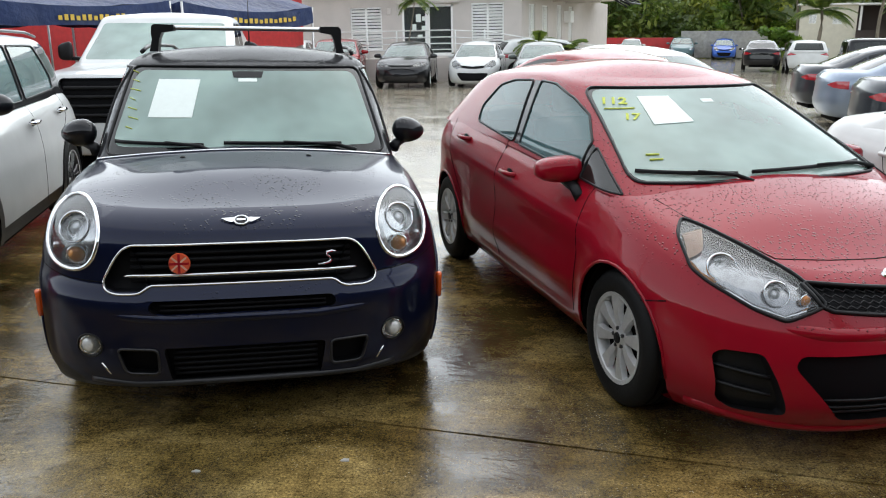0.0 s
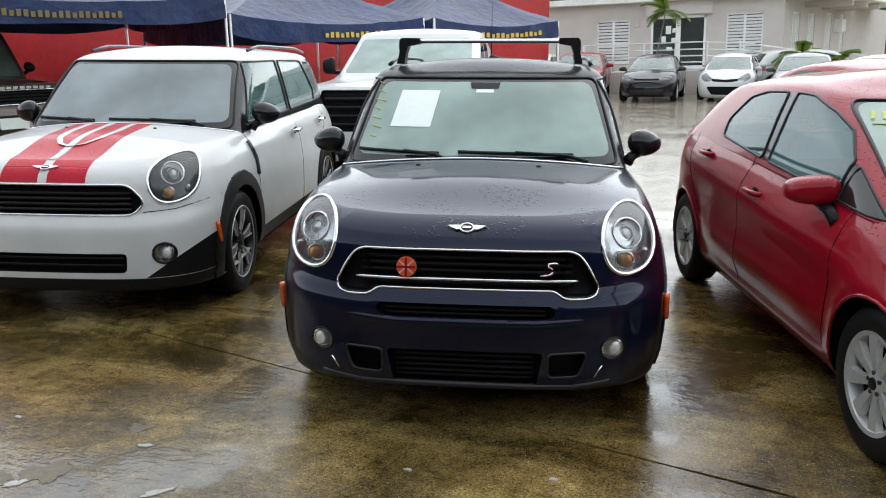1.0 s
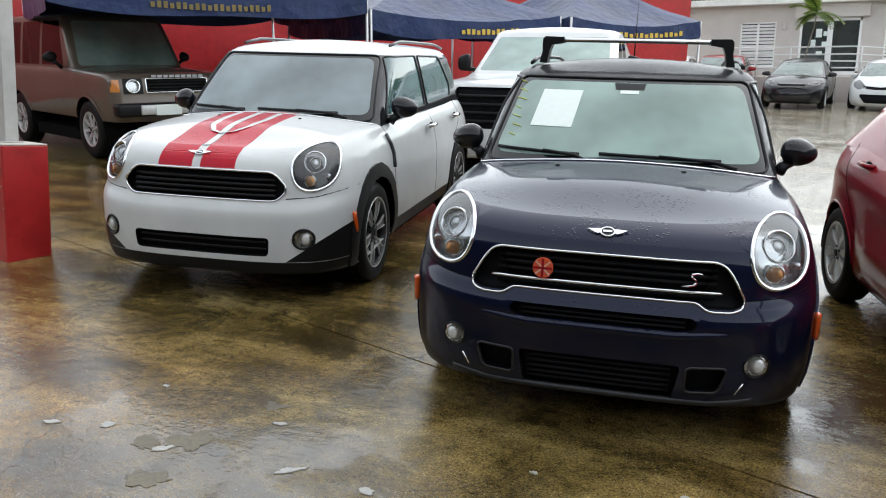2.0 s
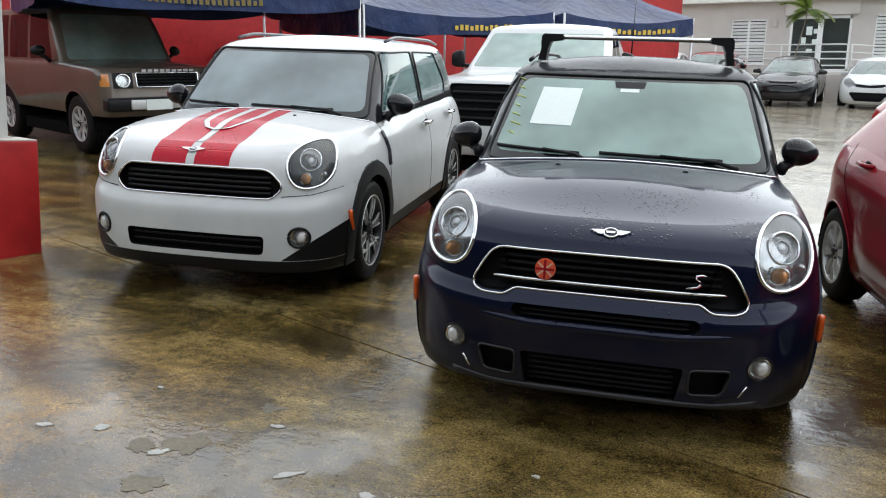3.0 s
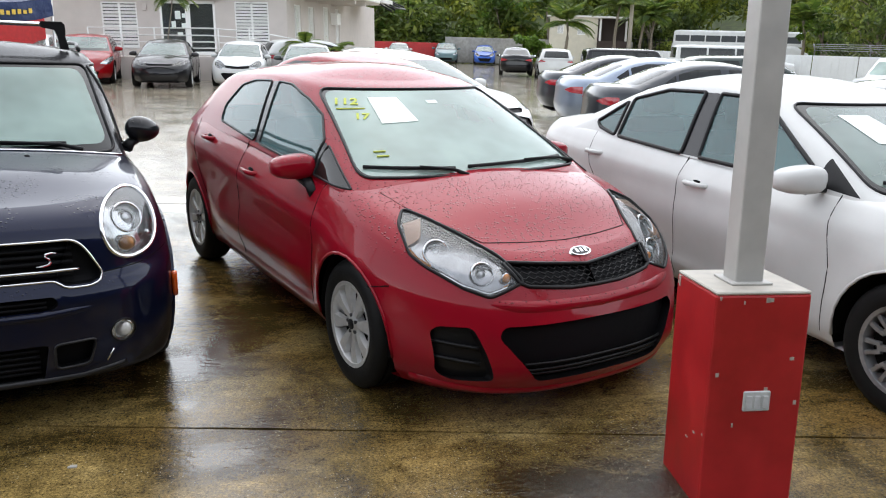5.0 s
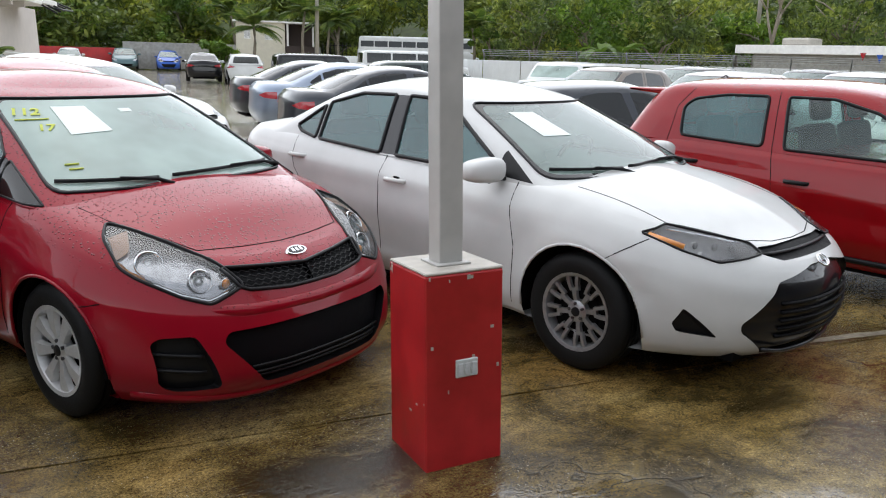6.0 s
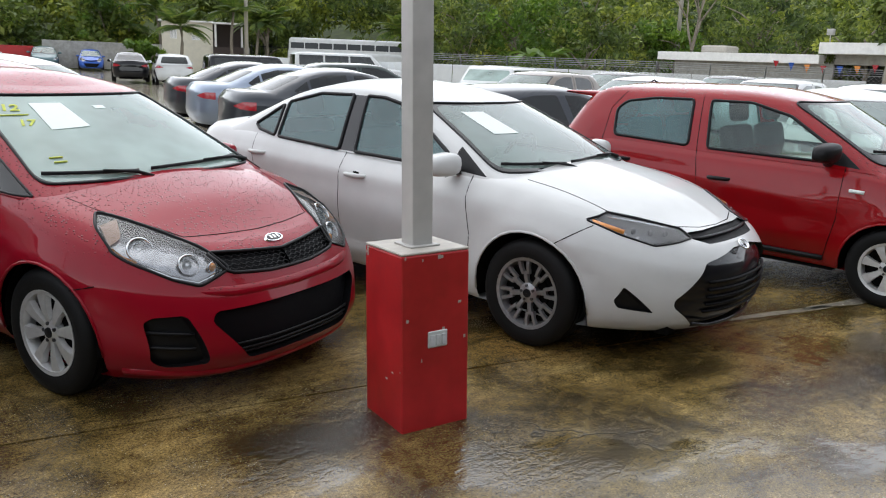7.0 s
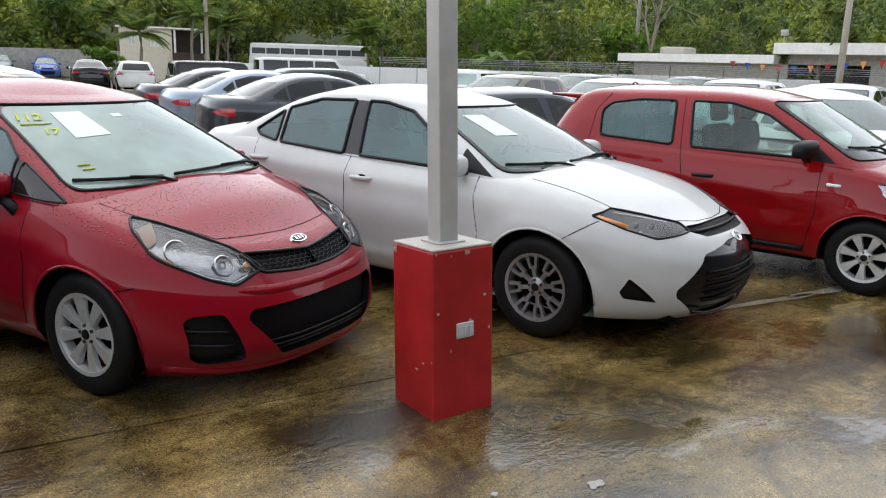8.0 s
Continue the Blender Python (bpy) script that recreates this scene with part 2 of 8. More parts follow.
AXES = {"left": (Vector((-1, 0, 0)), 1, 2), "right": (Vector((1, 0, 0)), 1, 2), "front": (Vector((0, -1, 0)), 0, 2), "rear": (Vector((0, 1, 0)), 0, 2), "top": (Vector((0, 0, 1)), 0, 1)}


def cut(bm, poly, view, near=None, facing=0.05):
    """The faces of bm inside a convex outline, seen from one side; the mesh is split along the outline."""
    ax, i, j = AXES[view]
    area = sum(poly[k - 1][0] * poly[k][1] - poly[k][0] * poly[k - 1][1] for k in range(len(poly)))
    if area < 0:
        poly = poly[::-1]
    lo = [min(p[k] for p in poly) for k in (0, 1)]
    hi = [max(p[k] for p in poly) for k in (0, 1)]
    found = []
    for f in bm.faces:
        if f.normal.dot(ax) < facing or (near and not near(f.calc_center_median())):
            continue
        c = [v.co for v in f.verts]
        if max(p[i] for p in c) < lo[0] or min(p[i] for p in c) > hi[0] or max(p[j] for p in c) < lo[1] or min(p[j] for p in c) > hi[1]:
            continue
        found.append(f)
    for k in range(len(poly)):
        if not found:
            return []
        a, b = poly[k - 1], poly[k]
        no = Vector((0, 0, 0))
        no[i], no[j] = -(b[1] - a[1]), b[0] - a[0]
        if no.length < 1e-7:
            continue
        no.normalize()
        co = Vector((0, 0, 0))
        co[i], co[j] = a
        geom = list({v for f in found for v in f.verts}) + list({e for f in found for e in f.edges}) + found
        r = bmesh.ops.bisect_plane(bm, geom=geom, dist=1e-6, plane_co=co, plane_no=no)
        faces = {g for g in r["geom"] if isinstance(g, bmesh.types.BMFace)} | {f for f in found if f.is_valid}
        found = [f for f in faces if f.is_valid and (f.calc_center_median() - co).dot(no) > 0]
    return found


def take(bm, faces, name, mat, parent, move=None, label="", smooth=True, keep=False):
    """Moves faces of bm into a part of their own, sunk or raised by the vector move, with the walls that this leaves."""
    if not faces:
        return None
    out = bmesh.new()
    inside = set(faces)
    old, shifted = {}, {}
    move = Vector(move) if move else None

    def at(v, table, d):
        if v not in table:
            table[v] = out.verts.new(v.co + d)
        return table[v]
    zero = Vector((0, 0, 0))
    for f in faces:
        out.faces.new([at(v, shifted, move or zero) for v in f.verts])
    if move:
        for f in faces:
            for lo in f.loops:
                e = lo.edge
                if all(g in inside for g in e.link_faces) and len(e.link_faces) > 1:
                    continue
                a, b = lo.vert, lo.link_loop_next.vert
                try:
                    out.faces.new((at(a, old, zero), at(b, old, zero), at(b, shifted, move), at(a, shifted, move)))
                except ValueError:
                    pass
    if not keep:
        bmesh.ops.delete(bm, geom=faces, context="FACES")
    out.normal_update()
    ob = part(name, out, mat, parent, label, smooth)
    if move:
        ob.data.set_sharp_from_angle(angle=radians(40))
    return ob


def draped(tree, pts, view, lift=0.002, step=0.03, closed=False):
    """Points of an outline laid onto a surface, seen from one side."""
    ax, i, j = AXES[view]
    ring = list(pts) + ([pts[0]] if closed else [])
    out = []
    for a, b in zip(ring, ring[1:]):
        a, b = Vector(a), Vector(b)
        n = max(1, int((b - a).length / step))
        for k in range(n):
            out.append(a + (b - a) * k / n)
    if not closed:
        out.append(Vector(ring[-1]))
    done = []
    for p in out:
        o = ax * 6
        o[i], o[j] = p
        if view in ("front", "rear"):
            o = o + Vector((0, 2, 0))
        hit = tree.ray_cast(o, -ax)
        if hit[0] is not None:
            done.append(hit[0] + hit[1] * lift)
    return done


def trim(name, tree, pts, view, r, mat, parent, closed=False, lift=0.001, sides=6, label="", step=0.03):
    p = draped(tree, pts, view, lift, step, closed)
    if len(p) < 2:
        return None
    bm = bmesh.new()
    tube(bm, p, r, sides, closed)
    return part(name, bm, mat, parent, label)


def crease(name, tree, pts, r, mat, parent, lift):
    """A soft raised fold across the front that fades out at both ends."""
    p = draped(tree, pts, "front", lift, 0.03)
    k = len(p) - 1
    bm = bmesh.new()
    tube(bm, [q + Vector((0, 1.1 * r * (1 - min(1, 5 * i / k, 5 * (k - i) / k)), 0)) for i, q in enumerate(p)], r, 12)
    part(name, bm, mat, parent)


def lettering(name, text, size, depth, mat, parent, m, label=""):
    c = bpy.data.curves.new(name, "FONT")
    c.body, c.size, c.extrude, c.align_x, c.align_y = text, size, depth, "CENTER", "CENTER"
    c.offset = size * 0.025
    tmp = new(name + "_text", c)
    me = bpy.data.meshes.new_from_object(tmp)
    bpy.data.objects.remove(tmp)
    bpy.data.curves.remove(c)
    me.materials.append(mat)
    ob = new(name, me)
    ob.parent = parent
    ob.matrix_basis = m
    return tagged(ob, label) if label else ob

# ---- cars: one builder, shaped by tables of sizes ----
# A car stands with its nose at y = 0, its tail at y = L, and its wheels on z = 0.
SIDE = [(0, 0.90), (0.12, 0.955), (0.3, 0.99), (0.5, 1.0), (0.68, 0.985), (0.84, 0.955), (0.94, 0.915), (1, 0.86)]


def shell(levels, outline, cap, fine, floor=None):
    """Half a hull from rings at levels, closed on top, mirrored to a whole."""
    bm = bmesh.new()
    rings = [[bm.verts.new(p) for p in outline(s)] for s in levels]
    n = len(rings[0])
    for a, b in zip(rings, rings[1:]):
        for k in range(n - 1):
            bm.faces.new((a[k], a[k + 1], b[k + 1], b[k]))
    last = rings[-1]
    rows = []
    for v in last:
        rows.append([v] + [bm.verts.new(cap(v.co, 1 - (j + 1) / fine)) for j in range(fine)])
    for a, b in zip(rows, rows[1:]):
        for j in range(fine):
            bm.faces.new((a[j], b[j], b[j + 1], a[j + 1]))
    if floor is not None:
        for a, b in zip(rings[0], rings[0][1:]):
            if a.co.x > 1e-4 or b.co.x > 1e-4:
                c, d = bm.verts.new((0, b.co.y, b.co.z)), bm.verts.new((0, a.co.y, a.co.z))
                bm.faces.new((b, a, d, c))
    both = bmesh.ops.duplicate(bm, geom=bm.verts[:] + bm.edges[:] + bm.faces[:])["geom"]
    flip = [g for g in both if isinstance(g, bmesh.types.BMFace)]
    for g in both:
        if isinstance(g, bmesh.types.BMVert):
            g.co.x = -g.co.x
    bmesh.ops.reverse_faces(bm, faces=flip)
    bmesh.ops.remove_doubles(bm, verts=bm.verts, dist=2e-4)
    bmesh.ops.dissolve_degenerate(bm, edges=bm.edges, dist=1e-5)
    bm.normal_update()
    return bm


def ring_points(w, y0, y1, lf, nf, lr, nr, taper, high, counts):
    """Half an outline in plan, from the nose round the flank to the tail."""
    a, b, c = counts
    out = []
    for k in range(a + 1):
        t = math.pi / 2 * k / a
        x = math.sin(t) ** (2 / nf)
        y = y0 + lf * (1 - max(0.0, math.cos(t)) ** (2 / nf))
        out.append((x, y))
    for k in range(1, b):
        out.append((1.0, y0 + lf + (y1 - lr - y0 - lf) * k / b))
    for k in range(c + 1):
        t = math.pi / 2 * (1 - k / c)
        x = math.sin(t) ** (2 / nr)
        y = y1 - lr * (1 - max(0.0, math.cos(t)) ** (2 / nr))
        out.append((x, y))
    return [Vector((x * w * taper(y), y, high(y))) for x, y in out]


def hull(S, fine):
    low, edge, crown = curve(S["low"]), curve(S["edge"]), curve(S["crown"])
    side, nose, tail, taper = curve(S.get("side", SIDE)), curve(S["nose"]), curve(S["tail"]), curve(S["taper"])
    n = 30 if fine else 9
    counts = (18, 64, 14) if fine else (7, 14, 6)

    def outline(s):
        return ring_points(side(s) * S["half"], nose(s), S["L"] - tail(s), S["lf"], S["nf"], S["lr"], S["nr"], taper, lambda y: low(y) + s * (edge(y) - low(y)), counts)

    def cap(p, t):
        k = min(1.0, max(0.0, (p.y - nose(1.0)) / 0.4))
        k = k * k * (3 - 2 * k)
        return Vector((p.x * t, p.y, p.z + crown(p.y) * k * (1 - t * t)))
    bm = shell([k / n for k in range(n + 1)], outline, cap, 10 if fine else 5, True)
    if fine and "lines" in S:
        for v in bm.verts:
            if abs(v.co.x) > S["half"] * 0.72:
                v.co.x += math.copysign(flank(S, v.co.y, v.co.z), v.co.x)
        bm.normal_update()
    return bm


def flank(S, y, z):
    """How far the side swells out at (y, z): creases along the doors and lips round the wheels."""
    off = 0.0
    for y0, z0, y1, z1, above, below, amount in S["lines"]:
        t = (y - y0) / (y1 - y0)
        if 0 < t < 1:
            d = z - (z0 + (z1 - z0) * t)
            off += amount * math.exp(-(d / (above if d > 0 else below)) ** 2) * min(1, 5 * t, 5 * (1 - t))
    for a in S["axles"]:
        d = math.hypot(y - a, z - S["R"]) - S["arch"]
        off += 0.016 * math.exp(-(d / 0.07) ** 2) if d > 0 else 0.016
    return off


def cabin(S, fine):
    base, roof, crown = curve(S["base"]), curve(S["roof"]), curve(S["roof_crown"])
    fr, re, wi = curve(S["screen"]), curve(S["back"]), curve(S["tumble"])
    taper = curve(S.get("cabin_taper", [(0, 1), (9, 1)]))
    lv = [0, 0.15, 0.3, 0.45, 0.6, 0.75, 0.86, 0.93, 0.97, 1.0] if fine else [0, 0.3, 0.6, 0.85, 0.95, 1.0]
    counts = (12, 26, 10) if fine else (6, 10, 6)

    def outline(s):
        return ring_points(wi(s), fr(s), re(s), S["cf"], S["cnf"], S["cr"], S["cnr"], taper, lambda y: base(y) + s * (roof(y) - base(y)), counts)

    def cap(p, t):
        k = min(1.0, max(0.0, (p.y - fr(1.0)) / 0.35)) * min(1.0, max(0.0, (re(1.0) - p.y) / 0.3))
        k = k * (2 - k)
        return Vector((p.x * t, p.y, p.z + crown(p.y) * k * (1 - t * t)))
    return shell(lv, outline, cap, 8 if fine else 4)


def mirrored(poly):
    return [(-a, b) for a, b in poly]


def spoke(bm, angle, r0, r1, w0, w1, x0, x1, thick):
    c, s = math.cos(angle), math.sin(angle)
    rows = []
    for r, w, x in ((r0, w0, x0), ((r0 + r1) / 2, (w0 + w1) / 2 * 0.9, (x0 + x1) / 2 + 0.006), (r1, w1, x1)):
        rows.append([bm.verts.new((xx, r * c - ww * s, r * s + ww * c)) for ww, xx in ((-w, x - thick), (-w * 0.8, x), (w * 0.8, x), (w, x - thick))])
    for a, b in zip(rows, rows[1:]):
        for k in range(3):
            bm.faces.new((a[k], a[k + 1], b[k + 1], b[k]))
    bm.faces.new(rows[0])
    bm.faces.new(rows[-1][::-1])


def wheels(root, S, fine):
    """Four wheels that share their meshes: a tyre, a rim with its spokes, a drum disc whose dark colour puts shade
    between the spokes, and a hub cap.
    """
    R, r, w = S["R"], S["rim"], S.get("tyre", 0.2)
    n = 40 if fine else 18
    meshes = []

    def keep(name, bm, mat):
        bmesh.ops.recalc_face_normals(bm, faces=bm.faces)
        ob = part(name, bm, mat, None)
        ob.data.set_sharp_from_angle(angle=radians(35))
        meshes.append((name, ob.data))
        bpy.data.objects.remove(ob)
    bm = bmesh.new()
    h = w / 2
    prof = [(r - 0.01, h - 0.03), (r, h - 0.008), (r + 0.02, h), (R - 0.045, h + 0.004), (R - 0.015, h - 0.008), (R, h - 0.03)]
    for g in ((-0.5, -0.42, -0.0, 0.08, 0.5) if fine else ()):
        q = (h - 0.03) * -g * 1.2
        prof += [(R, q + 0.004), (R - 0.007, q + 0.002), (R - 0.007, q - 0.002), (R, q - 0.004)]
    prof += [(R, -h + 0.03), (R - 0.03, -h), (r, -h + 0.02)]
    lathe(bm, prof, n)
    keep("tyre", bm, RUBBER)
    bm = bmesh.new()
    lathe(bm, [(r - 0.005, -h + 0.02), (r - 0.02, 0.0), (r - 0.022, h - 0.035), (r - 0.012, h - 0.006), (r + 0.006, h - 0.002), (r + 0.004, h - 0.012)], n)
    style = S.get("spokes", ("plain", 7))
    count = style[1]
    for k in range(count):
        a = 2 * math.pi * k / count + 0.2
        if style[0] == "twin":
            for d in (-0.15, 0.15):
                spoke(bm, a + d, 0.05, r - 0.012, 0.007, 0.009, h - 0.03, h - 0.014, 0.02)
        elif style[0] == "edged":
            spoke(bm, a, 0.045, r - 0.012, 0.016, 0.030, h - 0.024, h - 0.016, 0.025)
        elif style[0] == "broad":
            spoke(bm, a, 0.045, r - 0.012, 0.016, 0.042, h - 0.022, h - 0.012, 0.025)
        elif style[0] == "fork":
            spoke(bm, a, 0.04, r * 0.62, 0.015, 0.017, h - 0.03, h - 0.02, 0.02)
            for d in (-0.2, 0.2):
                spoke(bm, a + d * 0.8, r * 0.55, r - 0.012, 0.011, 0.013, h - 0.02, h - 0.014, 0.02)
        else:
            spoke(bm, a, 0.04, r - 0.012, 0.02, 0.026, h - 0.03, h - 0.014, 0.02)
    lathe(bm, [(0.062, h - 0.06), (0.06, h - 0.026), (0.045, h - 0.02), (0.03, h - 0.014), (0.0005, h - 0.012)], 20)
    keep("rim", bm, S.get("rim_mat", ALLOY))
    for k in range(count if style[0] == "edged" else 0):
        bm = bmesh.new()
        for d in (-0.17, 0.17):
            spoke(bm, 2 * math.pi * k / count + 0.2 + d, 0.07, r - 0.012, 0.0028, 0.0045, h - 0.021, h - 0.011, 0.012)
        keep("spoke_edge", bm, ALLOY)
    if style[0] == "edged":
        bm = bmesh.new()
        lathe(bm, [(r - 0.004, h - 0.004), (r, h - 0.001), (r + 0.004, h), (r + 0.006, h - 0.004)], n)
        keep("rim_edge", bm, ALLOY)
    if fine:
        bm = bmesh.new()
        lathe(bm, [(0.026, h - 0.014), (0.024, h - 0.008), (0.0005, h - 0.006)], 16)
        keep("hub_cap", bm, S.get("cap_mat", PLASTIC))
        for k in range(5):
            a = 2 * math.pi * k / 5 + 0.5
            bm = bmesh.new()
            lathe(bm, [(0.009, h - 0.03), (0.009, h - 0.012), (0.0005, h - 0.01)], 6, Matrix.Translation((0, 0.043 * math.cos(a), 0.043 * math.sin(a))))
            keep("wheel_nut", bm, ALLOY_DARK)
    # drum widened to a dark disc: shade between the spokes, put into colour
    bm = bmesh.new()
    lathe(bm, [(r - 0.024, -h + 0.02), (r - 0.025, h - 0.062), (0.12, h - 0.068), (0.115, h - 0.058), (0.0005, h - 0.057)], 18)
    keep("drum_shade_disc", bm, UNDER)
    for sx in (-1, 1):
        for y in S["axles"]:
            turn = S.get("steer", 0) if y == S["axles"][0] else 0
            hub = new("wheel")
            hub.parent = root
            hub.matrix_basis = pose(sx * (S["track"] - h), y, R, 0, 0, (0 if sx > 0 else 180) + turn)
            for name, me in meshes:
                o = new(name, me)
                o.parent = hub


def seats(root, S, back=True):
    y, z, x = S["seat"]
    for sx in (-x, x):
        for yy in ((y, y + 0.85) if back else (y,)):
            bm = bmesh.new()
            box(bm, sx - 0.24, sx + 0.24, yy - 0.45, yy, z - 0.15, z, bevel=0.05, segments=2)
            box(bm, sx - 0.23, sx + 0.23, 0, 0.13, 0, 0.58, Matrix.Translation((0, yy - 0.02, z - 0.06)) @ pose(0, 0, 0, -12), 0.05, 2)
            box(bm, sx - 0.12, sx + 0.12, 0.0, 0.1, 0.60, 0.78, Matrix.Translation((0, yy - 0.02, z - 0.06)) @ pose(0, 0, 0, -10), 0.04, 2)
            part("seat", bm, CLOTH, root)
    bm = bmesh.new()
    yd, zd, wd = S["dash"]
    box(bm, -wd * 0.84, wd * 0.84, yd - 0.22, yd + 0.22, zd - 0.28, zd - 0.02, bevel=0.06, segments=2)
    part("dashboard", bm, PLASTIC, root)
    bm = bmesh.new()
    ring = [Vector((x + 0.18 * math.cos(a), yd + 0.36 - 0.08 * math.sin(a), zd - 0.02 + 0.17 * math.sin(a))) for a in np.linspace(0, 2 * math.pi, 24, endpoint=False)]
    tube(bm, ring, 0.015, 6, True)
    tube(bm, [(x - 0.17, yd + 0.36, zd - 0.02), (x, yd + 0.33, zd - 0.03), (x + 0.17, yd + 0.36, zd - 0.02)], 0.02, 6)
    part("steering_wheel", bm, PLASTIC, root)


def wiper(root, tree, a, b, view="front"):
    """A blade along the foot of the windscreen and the arm that carries it; a and b in (x, z)."""
    p = draped(tree, [a, b], view, 0.011, 0.06)
    if len(p) < 3:
        return
    bm = bmesh.new()
    tube(bm, p, 0.006, 6, flat=1.7)
    mid = p[len(p) // 2]
    k = (p[-1] - mid) * 0.25
    tube(bm, [p[-1] + k + Vector((0, -0.045, -0.03)), p[-1] - k * 0.4 + Vector((0, -0.02, -0.004)), mid + Vector((0, -0.008, 0.010))], [0.013, 0.010, 0.006], 6)
    part("wiper", bm, PLASTIC, root)


def mirror_pair(root, S):
    (x, y, z), (rx, ry, rz), mat, foot = S["mirror"]
    for sx in (-1, 1):
        bm = bmesh.new()
        vs = ball(bm, (sx * x, y, z), (rx, ry, rz), 10)
        for v in vs:
            if v.co.y > y + ry * 0.45:
                v.co.y = y + ry * 0.45
            if S.get("boxy_mirror"):
                for i, (c, r) in enumerate(((sx * x, rx), (y, ry), (z, rz))):
                    q = (v.co[i] - c) / r
                    v.co[i] = c + math.copysign(abs(q) ** S["boxy_mirror"], q) * r * 0.92
            t = (v.co.x * sx - x) / rx
            v.co.z = z + (v.co.z - z) * (1 - 0.16 * t) - 0.1 * rz * t
            v.co.y += 0.35 * ry * t
        m = part("mirror", bm, mat, root)
        bm = bmesh.new()
        fx, fy, fz = foot
        tube(bm, [(sx * fx, fy, fz), (sx * (fx + x - rx * 0.5) / 2, (fy + y) / 2, (fz + z - rz * 0.6) / 2), (sx * (x - rx * 0.35), y, z - rz * 0.7)], [0.04, 0.032, 0.035], 8, flat=0.8)
        part("stalk", bm, PLASTIC, m)
        bm = bmesh.new()
        vs = ball(bm, (sx * x, y + ry * 0.46, z), (rx * 0.86, 0.004, rz * 0.8), 6)
        part("mirror_glass", bm, CHROME, m)


def handles(root, S):
    for sx in (-1, 1):
        for y, z, hx in S["handles"]:
            bm = bmesh.new()
            tube(bm, [(sx * (hx - 0.01), y - 0.1, z), (sx * (hx + 0.028), y - 0.075, z), (sx * (hx + 0.032), y, z), (sx * (hx + 0.028), y + 0.075, z), (sx * (hx - 0.01), y + 0.1, z)], [0.010, 0.013, 0.014, 0.013, 0.010], 8, flat=1.15)
            part("door_handle", bm, S.get("handle_mat", S["paint"]), root)
            bm = bmesh.new()
            ball(bm, (sx * (hx - 0.004), y, z - 0.004), (0.006, 0.06, 0.028), 6)
            part("handle_cup", bm, SEAM, root)


